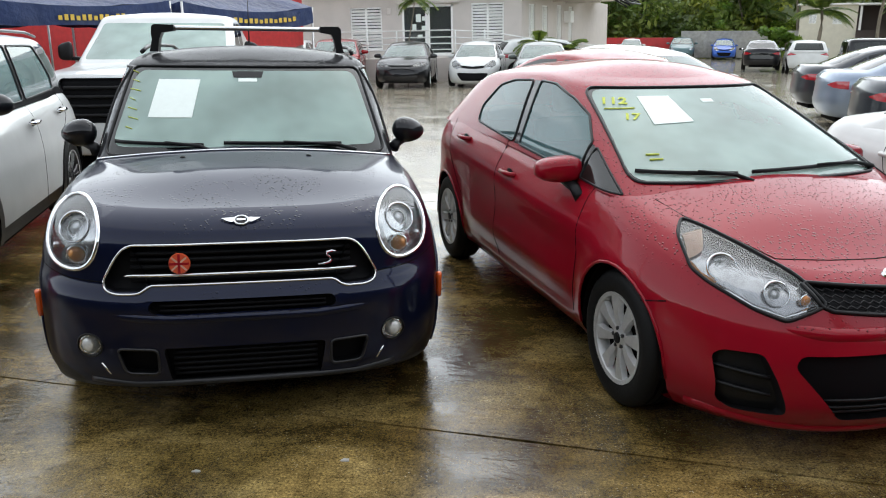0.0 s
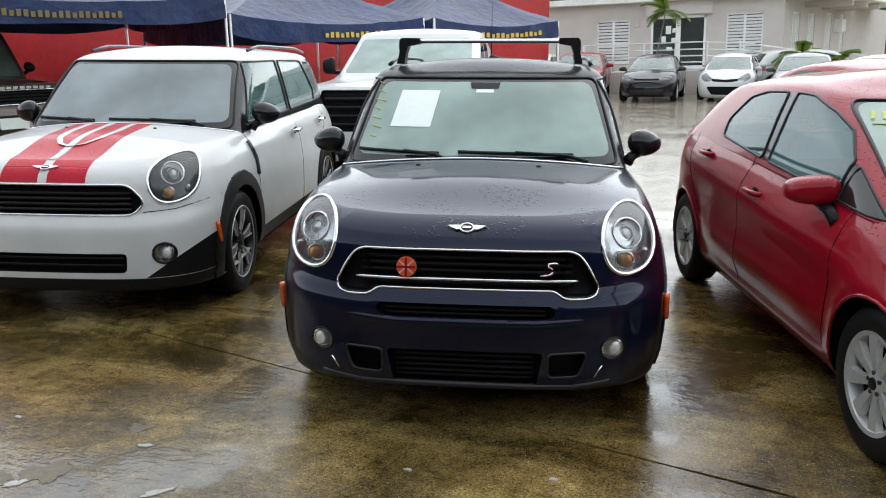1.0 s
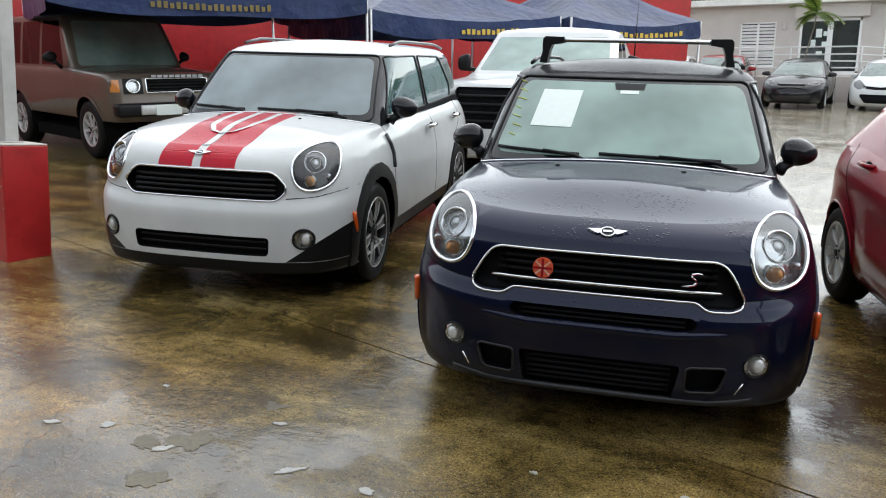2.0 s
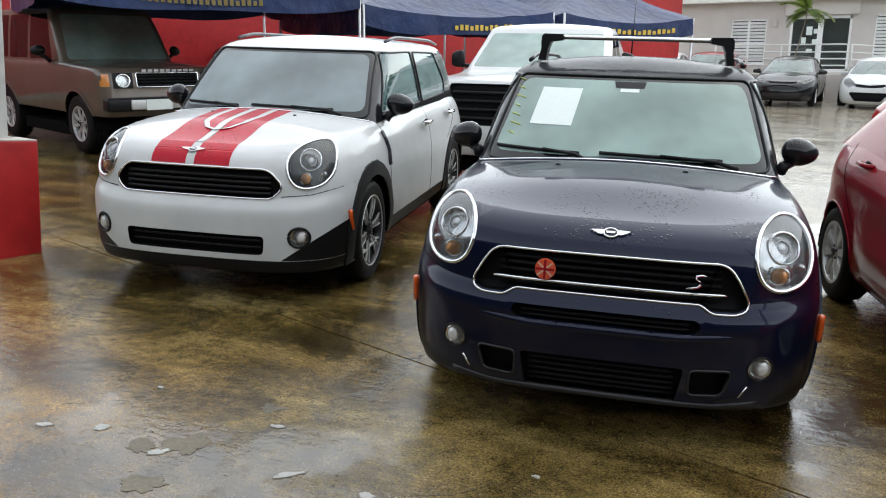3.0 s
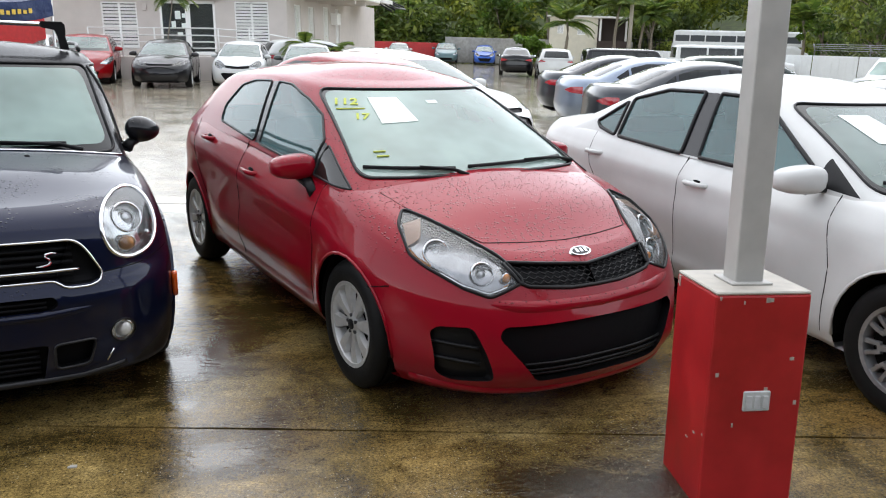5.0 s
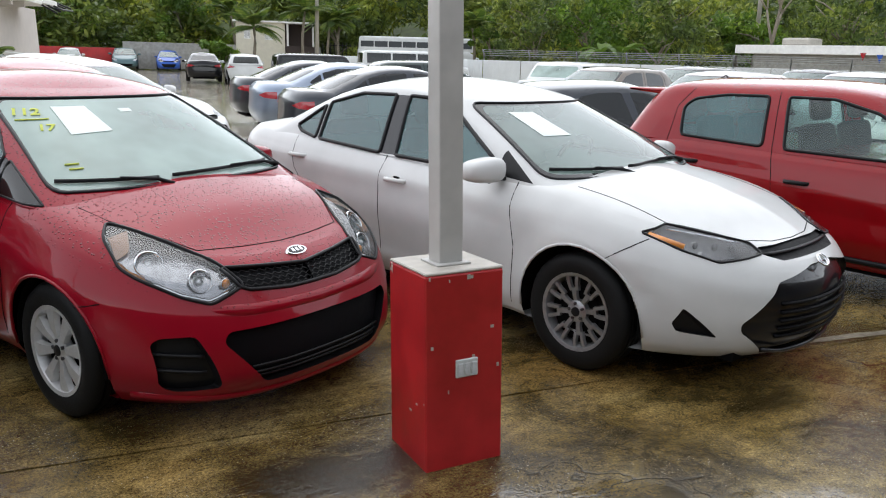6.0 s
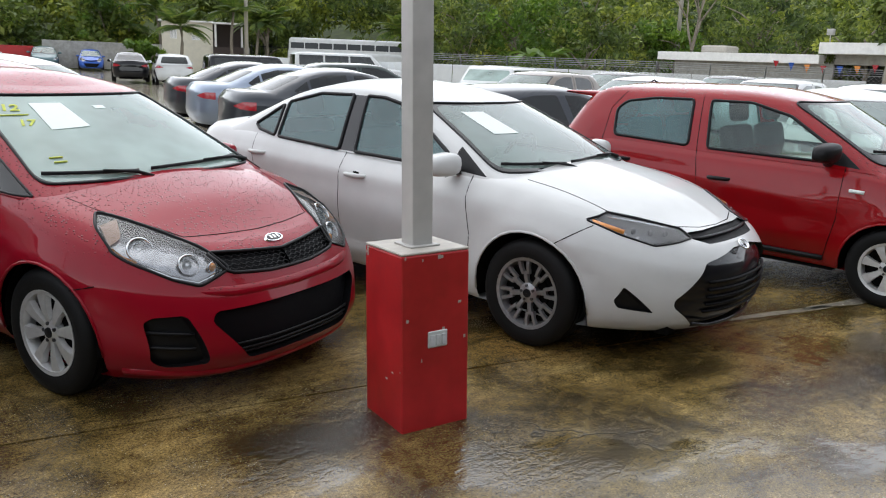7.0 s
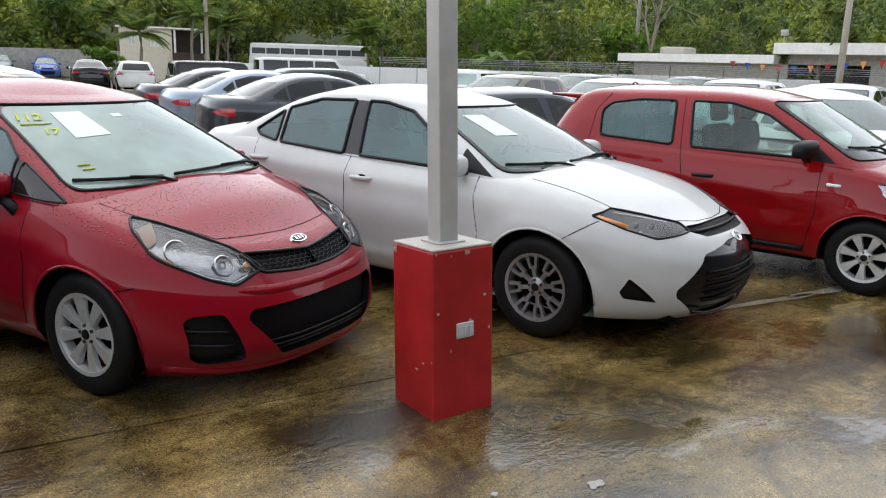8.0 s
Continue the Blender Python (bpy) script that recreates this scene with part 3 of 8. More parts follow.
def car(name, m, label, S, category="car", fine=True, group=""):
    """Builds a car from its tables. Returns its base, and a search tree of its skin."""
    root = thing(name, m, label, category, group)
    low, top = hull(S, fine), cabin(S, fine)
    low.verts.ensure_lookup_table()
    whole = bmesh.new()
    for b in (low, top):
        vs = {v: whole.verts.new(v.co) for v in b.verts}
        for f in b.faces:
            whole.faces.new([vs[v] for v in f.verts])
    whole.normal_update()
    tree, upper = BVHTree.FromBMesh(whole), BVHTree.FromBMesh(top)
    whole.free()
    coat = S["paint"]
    skin = low
    # wheel arches
    for y in S["axles"]:
        ra = S["arch"]
        for view in ("left", "right"):
            sx = -1 if view == "left" else 1
            far = lambda c: c.x * sx > S["half"] * 0.4
            if S.get("clad"):
                band = cut(skin, oval(y, S["R"] - 0.01, ra + S["clad"], ra + S["clad"], 28), view, far)
                hole = cut(skin, oval(y, S["R"] - 0.01, ra, ra, 28), view, far)
                gone = set(hole)
                ring = [f for f in band if f.is_valid and f not in gone]
                more = [f for f in skin.faces if f.is_valid and far(f.calc_center_median()) and f.normal.x * sx > 0.05 and f not in gone and ra < (Vector((f.calc_center_median().y - y, f.calc_center_median().z - S["R"] + 0.01))).length < ra + S["clad"]]
                take(skin, list(set(ring) | set(more)), "wheel_arch_trim", S.get("clad_mat", PLASTIC), root, (sx * 0.012, 0, 0))
            else:
                hole = cut(skin, oval(y, S["R"] - 0.01, ra, ra, 28 if fine else 16), view, far)
            bmesh.ops.delete(skin, geom=[f for f in hole if f.is_valid], context="FACES")
            arc = [Vector((0, y - ra * math.cos(a), S["R"] - 0.01 + ra * math.sin(a))) for a in np.linspace(-0.1, math.pi + 0.1, 18)]
            bm = bmesh.new()
            xs = (S["half"] * S.get("arch_x", 0.965), S["half"] * 0.45)
            rows = [[bm.verts.new((sx * x, p.y, p.z)) for p in arc] for x in xs]
            for k in range(len(arc) - 1):
                bm.faces.new((rows[0][k], rows[0][k + 1], rows[1][k + 1], rows[1][k]))
            part("wheel_liner", bm, UNDER, root)
            if fine and not S.get("clad"):
                lip = draped(tree, [(p.y, p.z) for p in arc], view, 0.0, 0.5)
                if len(lip) > 4:
                    bm = bmesh.new()
                    tube(bm, lip, 0.008, 6)
                    part("arch_lip", bm, coat, root)
    for c in S.get("cuts", ()):
        where, view, poly, nm, mat = c["on"], c["view"], c["poly"], c["name"], c["mat"]
        b = low if where == "low" else top
        views = [("left", poly), ("right", poly)] if view == "sides" else [(view, poly)]
        if c.get("pair"):
            views = [(view, poly), (view, mirrored(poly))]
        for vw, pl in views:
            found = cut(b, pl, vw, c.get("near"), c.get("facing", 0.05))
            if c.get("lamp"):
                if not found:
                    continue
                lamp = take(b, found, nm, mat, root, c["lamp"], c.get("label", ""), keep=True)
                take(b, found, "lens", GLASS_CLEAR, lamp)
            else:
                lamp = take(b, found, nm, mat, root, c.get("move"), c.get("label", ""))
            if lamp and c.get("trim"):
                r, tm = c["trim"]
                trim("rim_trim" if not c.get("seal") else "window_seal", upper if where == "top" else tree, pl, vw, r, tm, lamp, True, 0.002, step=0.04)
    if S.get("pillar"):
        geom = top.verts[:] + top.edges[:] + top.faces[:]
        bmesh.ops.bisect_plane(top, geom=geom, dist=1e-6, plane_co=(0, 0, S["pillar"]), plane_no=(0, 0, 1))
        take(top, [f for f in top.faces if f.calc_center_median().z < S["pillar"]], "pillar_trim", BLACK, root, label="gloss black window pillars")
    part("body", low, coat, root)
    part("roof", top, S.get("roof_paint", coat), root)
    # floor pan
    bm = bmesh.new()
    box(bm, -S["half"] * 0.6, S["half"] * 0.6, 0.25, S["L"] - 0.25, 0.17, 0.32)
    a0, a1 = S["axles"]
    box(bm, -S["half"] * 0.9, S["half"] * 0.9, a0 + S["arch"] + 0.04, a1 - S["arch"] - 0.04, 0.19, 0.34)
    part("underbody", bm, UNDER, root, smooth=False)
    for view, pts in S.get("seams", ()):
        for vw, p in ((("left", pts), ("right", pts)) if view == "sides" else ((view, pts),)):
            trim("panel_gap", tree, p, vw, 0.0035 if fine else 0.006, SEAM, root, False, -0.001, 4)
    wheels(root, S, fine)
    if "mirror" in S:
        mirror_pair(root, S)
    if fine and "handles" in S:
        handles(root, S)
    if "seat" in S:
        seats(root, S)
    return root, tree

# ---- tables of the cars ----
def window(view, poly, mat=None, name="window", r=0.05, trim=True, on="top", near=None):
    c = {"on": on, "view": view, "poly": rounded(poly, r), "name": name, "mat": mat or GLASS_SIDE, "near": near, "seal": True}
    if trim:
        c["trim"] = (0.008 if trim is True else trim, PLASTIC)
    return c


def front_half(c):
    return c.y < 2.0


def rear_half(c):
    return c.y > 2.4


def round_crossover(coat, roof, clad):
    S = dict(L=4.10, half=0.89, R=0.325, rim=0.225, axles=(0.80, 3.395), track=0.872, arch=0.372, clad=0.065, clad_mat=clad,
             paint=coat, roof_paint=roof, lf=0.60, nf=3.4, lr=0.4, nr=3.0, tyre=0.21, arch_x=0.955)
    S["low"] = [(0, 0.20), (0.6, 0.20), (1.0, 0.24), (3.0, 0.24), (4.1, 0.30)]
    S["edge"] = [(0, 0.86), (0.2, 0.908), (0.6, 0.952), (1.05, 0.982), (1.6, 1.0), (4.1, 1.05)]
    S["crown"] = [(0, 0.02), (0.3, 0.04), (0.7, 0.06), (1.05, 0.068), (1.4, 0.02), (4.1, 0)]
    S["nose"] = [(0, 0.03), (0.12, 0.006), (0.3, 0.0), (0.48, 0.001), (0.55, 0.008), (0.585, 0.022), (0.63, 0.046), (0.74, 0.055), (0.86, 0.068), (0.93, 0.092), (0.97, 0.13), (1, 0.20)]
    S["tail"] = [(0, 0.06), (0.3, 0.0), (0.6, 0.03), (1, 0.1)]
    S["side"] = [(0, 0.97), (0.12, 0.99), (0.3, 1.0), (0.5, 1.0), (0.68, 0.985), (0.84, 0.95), (0.94, 0.905), (1, 0.85)]
    S["taper"] = [(0, 0.955), (0.5, 0.985), (0.85, 1.0), (1.3, 0.985), (2.9, 0.985), (3.4, 1.0), (4.1, 0.93)]
    S["base"] = [(0.9, 0.95), (1.6, 0.99), (4.1, 1.02)]
    S["roof"] = [(1.0, 1.455), (1.6, 1.47), (2.2, 1.495), (3.2, 1.485), (4.1, 1.45)]
    S["roof_crown"] = [(1.6, 0.038), (2.2, 0.045), (4.1, 0.04)]
    S["screen"] = [(0, 0.98), (0.86, 1.50), (0.95, 1.57), (1, 1.68)]
    S["back"] = [(0, 4.0), (0.86, 3.80), (1, 3.64)]
    S["tumble"] = [(0, 0.775), (0.86, 0.682), (0.95, 0.660), (1, 0.612)]
    S.update(cf=0.30, cnf=2.9, cr=0.35, cnr=3.0, pillar=1.435)
    S["mirror"] = ((0.885, 1.40, 1.09), (0.096, 0.07, 0.072), BLACK, (0.79, 1.36, 0.99))
    S["handles"] = [(2.26, 0.90, 0.868), (3.14, 0.92, 0.868)]
    S["handle_mat"] = CHROME
    S["seat"], S["dash"] = (2.15, 0.72, 0.37), (1.55, 1.0, 0.66)
    S["cuts"] = [
        window("front", [(-0.685, 1.045), (0.685, 1.045), (0.592, 1.412), (-0.592, 1.412)], GLASS, "windscreen", 0.06, False, near=front_half),
        window("front", [(-0.72, 1.005), (0.72, 1.005), (0.622, 1.432), (-0.622, 1.432)], FRIT, "windscreen_border", 0.05, near=front_half),
        window("sides", [(1.32, 1.03), (1.66, 1.425), (2.36, 1.43), (2.41, 1.04)], r=0.03),
        window("sides", [(2.49, 1.045), (2.44, 1.43), (3.16, 1.42), (3.40, 1.17), (3.36, 1.07)], r=0.04),
        window("sides", [(3.48, 1.12), (3.27, 1.415), (3.50, 1.40), (3.66, 1.16)], GLASS_DARK, r=0.03, trim=False),
        window("rear", [(-0.6, 1.06), (0.6, 1.06), (0.52, 1.40), (-0.52, 1.40)], GLASS_DARK, "rear_window", near=rear_half),
        dict(on="low", view="front", poly=oval(0.672, 0.812, 0.114, 0.126, 30, 12, 2.3), name="headlight", mat=REFLECTOR, pair=True, lamp=(0, 0.045, 0), near=front_half, trim=(0.0095, CHROME), facing=-0.3),
    ]
    S["seams"] = [("sides", [(1.22, 0.36), (1.20, 0.97)]), ("sides", [(2.43, 0.30), (2.45, 1.0)]), ("sides", [(3.06, 0.70), (3.34, 0.86), (3.42, 1.04)]),
                  ("front", [(0.535, 0.640), (0.70, 0.652), (0.86, 0.69)]), ("front", [(-0.535, 0.640), (-0.70, 0.652), (-0.86, 0.69)])]
    return S


def round_hatch():
    S = dict(L=4.05, half=0.86, R=0.305, rim=0.20, axles=(0.83, 3.40), track=0.845, arch=0.352, paint=CHERRY, lf=0.80, nf=2.7, lr=0.45, nr=2.8, tyre=0.19,
             spokes=("broad", 8))
    S["boxy_mirror"] = 0.68
    S["lines"] = [(0.9, 0.72, 4.0, 0.93, 0.05, 0.09, 0.014), (1.1, 0.42, 3.2, 0.46, 0.10, 0.10, -0.022), (1.1, 0.27, 3.1, 0.29, 0.03, 0.06, 0.012)]
    S["low"] = [(0, 0.115), (0.5, 0.135), (1.2, 0.19), (3.0, 0.21), (4.05, 0.28)]
    S["edge"] = [(0, 0.65), (0.15, 0.69), (0.4, 0.755), (0.8, 0.855), (1.15, 0.915), (1.6, 0.935), (3.4, 1.03), (4.05, 1.04)]
    S["crown"] = [(0, 0.03), (0.3, 0.05), (0.7, 0.07), (1.0, 0.08), (1.4, 0.04), (2, 0), (4.05, 0)]
    S["nose"] = [(0, 0.12), (0.12, 0.04), (0.3, 0.0), (0.5, 0.015), (0.7, 0.055), (0.85, 0.10), (0.94, 0.15), (1, 0.25)]
    S["tail"] = [(0, 0.08), (0.3, 0.0), (0.6, 0.03), (1, 0.1)]
    S["side"] = [(0, 0.91), (0.12, 0.955), (0.3, 0.985), (0.5, 0.995), (0.68, 1.0), (0.82, 0.975), (0.93, 0.935), (1, 0.88)]
    S["taper"] = [(0, 0.945), (0.5, 0.98), (0.9, 1.0), (3.2, 1.0), (4.05, 0.92)]
    S["base"] = [(0.6, 0.86), (1.2, 0.905), (3.4, 0.99), (4.05, 0.99)]
    S["roof"] = [(0.9, 1.34), (1.85, 1.365), (2.4, 1.395), (3.2, 1.365), (3.9, 1.30)]
    S["roof_crown"] = [(1.7, 0.05), (2.3, 0.06), (3.9, 0.05)]
    S["screen"] = [(0, 0.80), (0.86, 1.66), (0.95, 1.76), (1, 1.88)]
    S["back"] = [(0, 3.97), (0.86, 3.62), (1, 3.42)]
    S["tumble"] = [(0, 0.785), (0.86, 0.60), (0.95, 0.57), (1, 0.51)]
    S.update(cf=0.36, cnf=2.5, cr=0.4, cnr=2.8)
    S["mirror"] = ((0.86, 1.46, 0.958), (0.116, 0.085, 0.068), CHERRY, (0.80, 1.30, 0.84))
    S["handles"] = [(2.16, 0.83, 0.846), (3.05, 0.93, 0.822)]
    S["seat"], S["dash"] = (2.25, 0.62, 0.36), (1.35, 0.93, 0.66)
    S["cuts"] = [
        window("front", [(-0.666, 0.957), (0.666, 0.957), (0.530, 1.317), (-0.530, 1.317)], GLASS, "windscreen", 0.06, False, near=front_half),
        window("front", [(-0.675, 0.948), (0.675, 0.948), (0.540, 1.325), (-0.540, 1.325)], FRIT, "windscreen_border", 0.05, near=front_half),
        window("sides", [(1.41, 0.935), (1.43, 1.085), (1.62, 1.198), (1.82, 1.268), (2.10, 1.332), (2.30, 1.338), (2.20, 0.985)], r=0.02, trim=0.007),
        window("sides", [(1.02, 0.902), (1.38, 1.068), (1.375, 0.925)], GLASS_DARK, "quarter_window", 0.012, 0.006),
        window("sides", [(1.378, 0.925), (1.385, 1.066), (1.426, 1.082), (1.406, 0.935)], BLACK, "quarter_pillar", 0.004, False),
        window("sides", [(2.29, 0.99), (2.41, 1.338), (2.70, 1.325), (2.90, 1.285), (3.04, 1.14), (2.99, 1.045)], r=0.035, trim=0.007),
        window("sides", [(2.205, 0.985), (2.305, 1.338), (2.405, 1.338), (2.285, 0.985)], BLACK, "door_pillar", 0.004, False),
        window("rear", [(-0.6, 1.06), (0.6, 1.06), (0.5, 1.28), (-0.5, 1.28)], GLASS_DARK, "rear_window", near=rear_half),
        dict(on="low", view="front", poly=rounded([(0.355, 0.63), (0.51, 0.575), (0.60, 0.61), (0.70, 0.68), (0.73, 0.72), (0.70, 0.815), (0.625, 0.858), (0.57, 0.835), (0.486, 0.782), (0.40, 0.715)], 0.02), name="headlight", mat=LAMP_LINING, pair=True, lamp=(0, 0.04, 0), near=front_half, trim=(0.007, PLASTIC), facing=-0.4),
        dict(on="low", view="front", poly=[(0.0, 0.590), (0.14, 0.592), (0.34, 0.612), (0.37, 0.625), (0.40, 0.69), (0.38, 0.693), (0.0, 0.660)], name="grille", mat=MESH, move=(0, 0.035, 0), near=front_half, pair=True),
        dict(on="low", view="front", poly=rounded([(-0.34, 0.215), (0.34, 0.215), (0.505, 0.42), (0.48, 0.462), (-0.48, 0.462), (-0.505, 0.42)], 0.03), name="lower_grille", mat=MESH, move=(0, 0.05, 0), near=front_half),
        dict(on="low", view="front", poly=rounded([(0.515, 0.225), (0.66, 0.215), (0.705, 0.25), (0.725, 0.43), (0.70, 0.455), (0.595, 0.46), (0.555, 0.36)], 0.025), name="fog_recess", mat=PLASTIC, move=(0, 0.05, 0), pair=True, near=front_half, facing=-0.3),
    ]
    S["seams"] = [("sides", [(1.28, 0.28), (1.22, 0.6), (1.22, 0.93)]), ("sides", [(2.35, 0.26), (2.36, 1.0)]), ("sides", [(3.05, 0.55), (3.25, 0.75), (3.42, 1.02)]),
                  ("front", [(-0.64, 0.90), (-0.61, 0.862), (-0.48, 0.79), (-0.42, 0.754), (-0.2, 0.743), (0, 0.738), (0.2, 0.743), (0.42, 0.754), (0.48, 0.79), (0.61, 0.862), (0.64, 0.90)]),
                  ("sides", [(0.50, 0.58), (0.62, 0.55)])]
    return S


def long_saloon():
    S = dict(L=4.64, half=0.8875, R=0.315, rim=0.205, axles=(0.97, 3.67), track=0.872, arch=0.375, paint=PEARL, lf=0.85, nf=2.3, lr=0.5, nr=2.8, tyre=0.2,
             spokes=("fork", 8), rim_mat=surface("grey_alloy", (0.32, 0.325, 0.33), 0.32, 0.65, vary=0.2))
    S["boxy_mirror"] = 0.68
    S["lines"] = [(0.7, 0.80, 4.6, 0.90, 0.03, 0.08, 0.012), (1.35, 0.60, 3.4, 0.62, 0.10, 0.12, -0.016), (1.3, 0.30, 3.4, 0.33, 0.04, 0.06, 0.014), (0.3, 0.47, 0.95, 0.62, 0.06, 0.10, -0.012)]
    S["low"] = [(0, 0.185), (0.5, 0.18), (1.2, 0.2), (3.2, 0.2), (4.64, 0.28)]
    S["edge"] = [(0, 0.66), (0.15, 0.70), (0.45, 0.775), (0.9, 0.875), (1.3, 0.925), (2.0, 0.945), (3.6, 1.01), (4.3, 1.03), (4.64, 1.0)]
    S["crown"] = [(0, 0.02), (0.3, 0.045), (0.7, 0.06), (1.2, 0.075), (1.6, 0.03), (2.4, 0), (3.6, 0.01), (4.0, 0.045), (4.64, 0.04)]
    S["nose"] = [(0, 0.14), (0.1, 0.06), (0.25, 0.02), (0.45, 0.0), (0.65, 0.01), (0.82, 0.05), (0.93, 0.11), (1, 0.22)]
    S["tail"] = [(0, 0.1), (0.3, 0.0), (0.6, 0.02), (0.9, 0.03), (1, 0.1)]
    S["side"] = [(0, 0.92), (0.12, 0.955), (0.3, 0.98), (0.5, 0.99), (0.7, 1.0), (0.83, 0.98), (0.93, 0.94), (1, 0.88)]
    S["taper"] = [(0, 0.92), (0.6, 0.975), (1.0, 1.0), (3.5, 1.0), (4.64, 0.90)]
    S["base"] = [(0.8, 0.87), (1.3, 0.90), (3.6, 0.98), (4.64, 0.98)]
    S["roof"] = [(1.0, 1.35), (2.1, 1.365), (2.7, 1.40), (3.4, 1.365), (4.2, 1.30)]
    S["roof_crown"] = [(2.0, 0.045), (2.7, 0.055), (4.2, 0.04)]
    S["screen"] = [(0, 1.0), (0.86, 1.90), (0.95, 2.0), (1, 2.12)]
    S["back"] = [(0, 4.36), (0.3, 4.08), (0.86, 3.55), (1, 3.3)]
    S["tumble"] = [(0, 0.80), (0.86, 0.61), (0.95, 0.58), (1, 0.52)]
    S.update(cf=0.36, cnf=2.5, cr=0.4, cnr=2.6)
    S["mirror"] = ((0.935, 1.60, 0.988), (0.128, 0.09, 0.074), PEARL, (0.80, 1.56, 0.955))
    S["handles"] = [(2.40, 0.828, 0.878), (3.49, 0.875, 0.868)]
    S["seat"], S["dash"] = (2.5, 0.62, 0.36), (1.6, 0.94, 0.68)
    S["cuts"] = [
        window("front", [(-0.70, 0.978), (0.70, 0.978), (0.53, 1.306), (-0.53, 1.306)], GLASS_DUSK, "windscreen", 0.06, False, near=lambda c: c.y < 2.3),
        window("front", [(-0.73, 0.958), (0.73, 0.958), (0.548, 1.32), (-0.548, 1.32)], FRIT, "windscreen_border", 0.05, near=lambda c: c.y < 2.3),
        window("sides", [(1.66, 0.952), (1.69, 1.03), (2.15, 1.288), (2.40, 1.335), (2.565, 1.338), (2.50, 0.967)], r=0.02, trim=0.013),
        window("sides", [(1.36, 0.93), (1.63, 1.085), (1.64, 0.95)], PLASTIC, "mirror_sail", 0.01, trim=False),
        window("sides", [(2.66, 0.970), (2.70, 1.338), (3.05, 1.33), (3.37, 1.25), (3.345, 0.998)], r=0.02, trim=0.013),
        window("sides", [(3.39, 1.002), (3.415, 1.228), (3.66, 1.07), (3.60, 1.035)], r=0.02, name="quarter_window", trim=0.013),
        window("sides", [(2.505, 0.967), (2.57, 1.338), (2.695, 1.338), (2.655, 0.968)], BLACK, "door_pillar", 0.004, False),
        window("rear", [(-0.62, 1.07), (0.62, 1.07), (0.5, 1.30), (-0.5, 1.30)], GLASS_DARK, "rear_window", near=rear_half),
        dict(on="low", view="front", poly=rounded([(0.385, 0.70), (0.63, 0.675), (0.725, 0.722), (0.785, 0.785), (0.655, 0.82), (0.375, 0.742)], 0.012), name="headlight", mat=LAMP_GREY, pair=True, lamp=(0, 0.05, 0), near=front_half, trim=(0.006, PLASTIC), facing=-0.4),
        dict(on="low", view="front", poly=rounded([(-0.39, 0.70), (-0.3, 0.668), (0.3, 0.668), (0.39, 0.70), (0.36, 0.724), (-0.36, 0.724)], 0.01), name="upper_grille", mat=MESH, move=(0, 0.03, 0), near=front_half),
        dict(on="low", view="front", poly=rounded([(-0.40, 0.205), (0.40, 0.205), (0.575, 0.345), (0.585, 0.39), (0.41, 0.585), (0.12, 0.635), (-0.12, 0.635), (-0.41, 0.585), (-0.585, 0.39), (-0.575, 0.345)], 0.02), name="lower_grille", mat=BLACK, move=(0, 0.035, 0), near=front_half),
        dict(on="low", view="front", poly=rounded([(0.645, 0.312), (0.755, 0.328), (0.775, 0.37), (0.765, 0.455)], 0.012), name="fog_recess", mat=PLASTIC, move=(0, 0.04, 0), pair=True, near=front_half, facing=-0.4),
    ]
    S["seams"] = [("sides", [(1.42, 0.26), (1.40, 0.6), (1.46, 0.93)]), ("sides", [(2.56, 0.24), (2.555, 0.64), (2.575, 0.96)]), ("sides", [(3.30, 0.55), (3.52, 0.78), (3.6, 1.0)]),
                  ("top", [(-0.66, 1.15), (-0.65, 0.97), (-0.642, 0.62), (-0.39, 0.335), (-0.2, 0.27), (0, 0.255), (0.2, 0.27), (0.39, 0.335), (0.642, 0.62), (0.65, 0.97), (0.66, 1.15)]),
                  ("sides", [(0.62, 0.76), (0.80, 0.64)])]
    return S


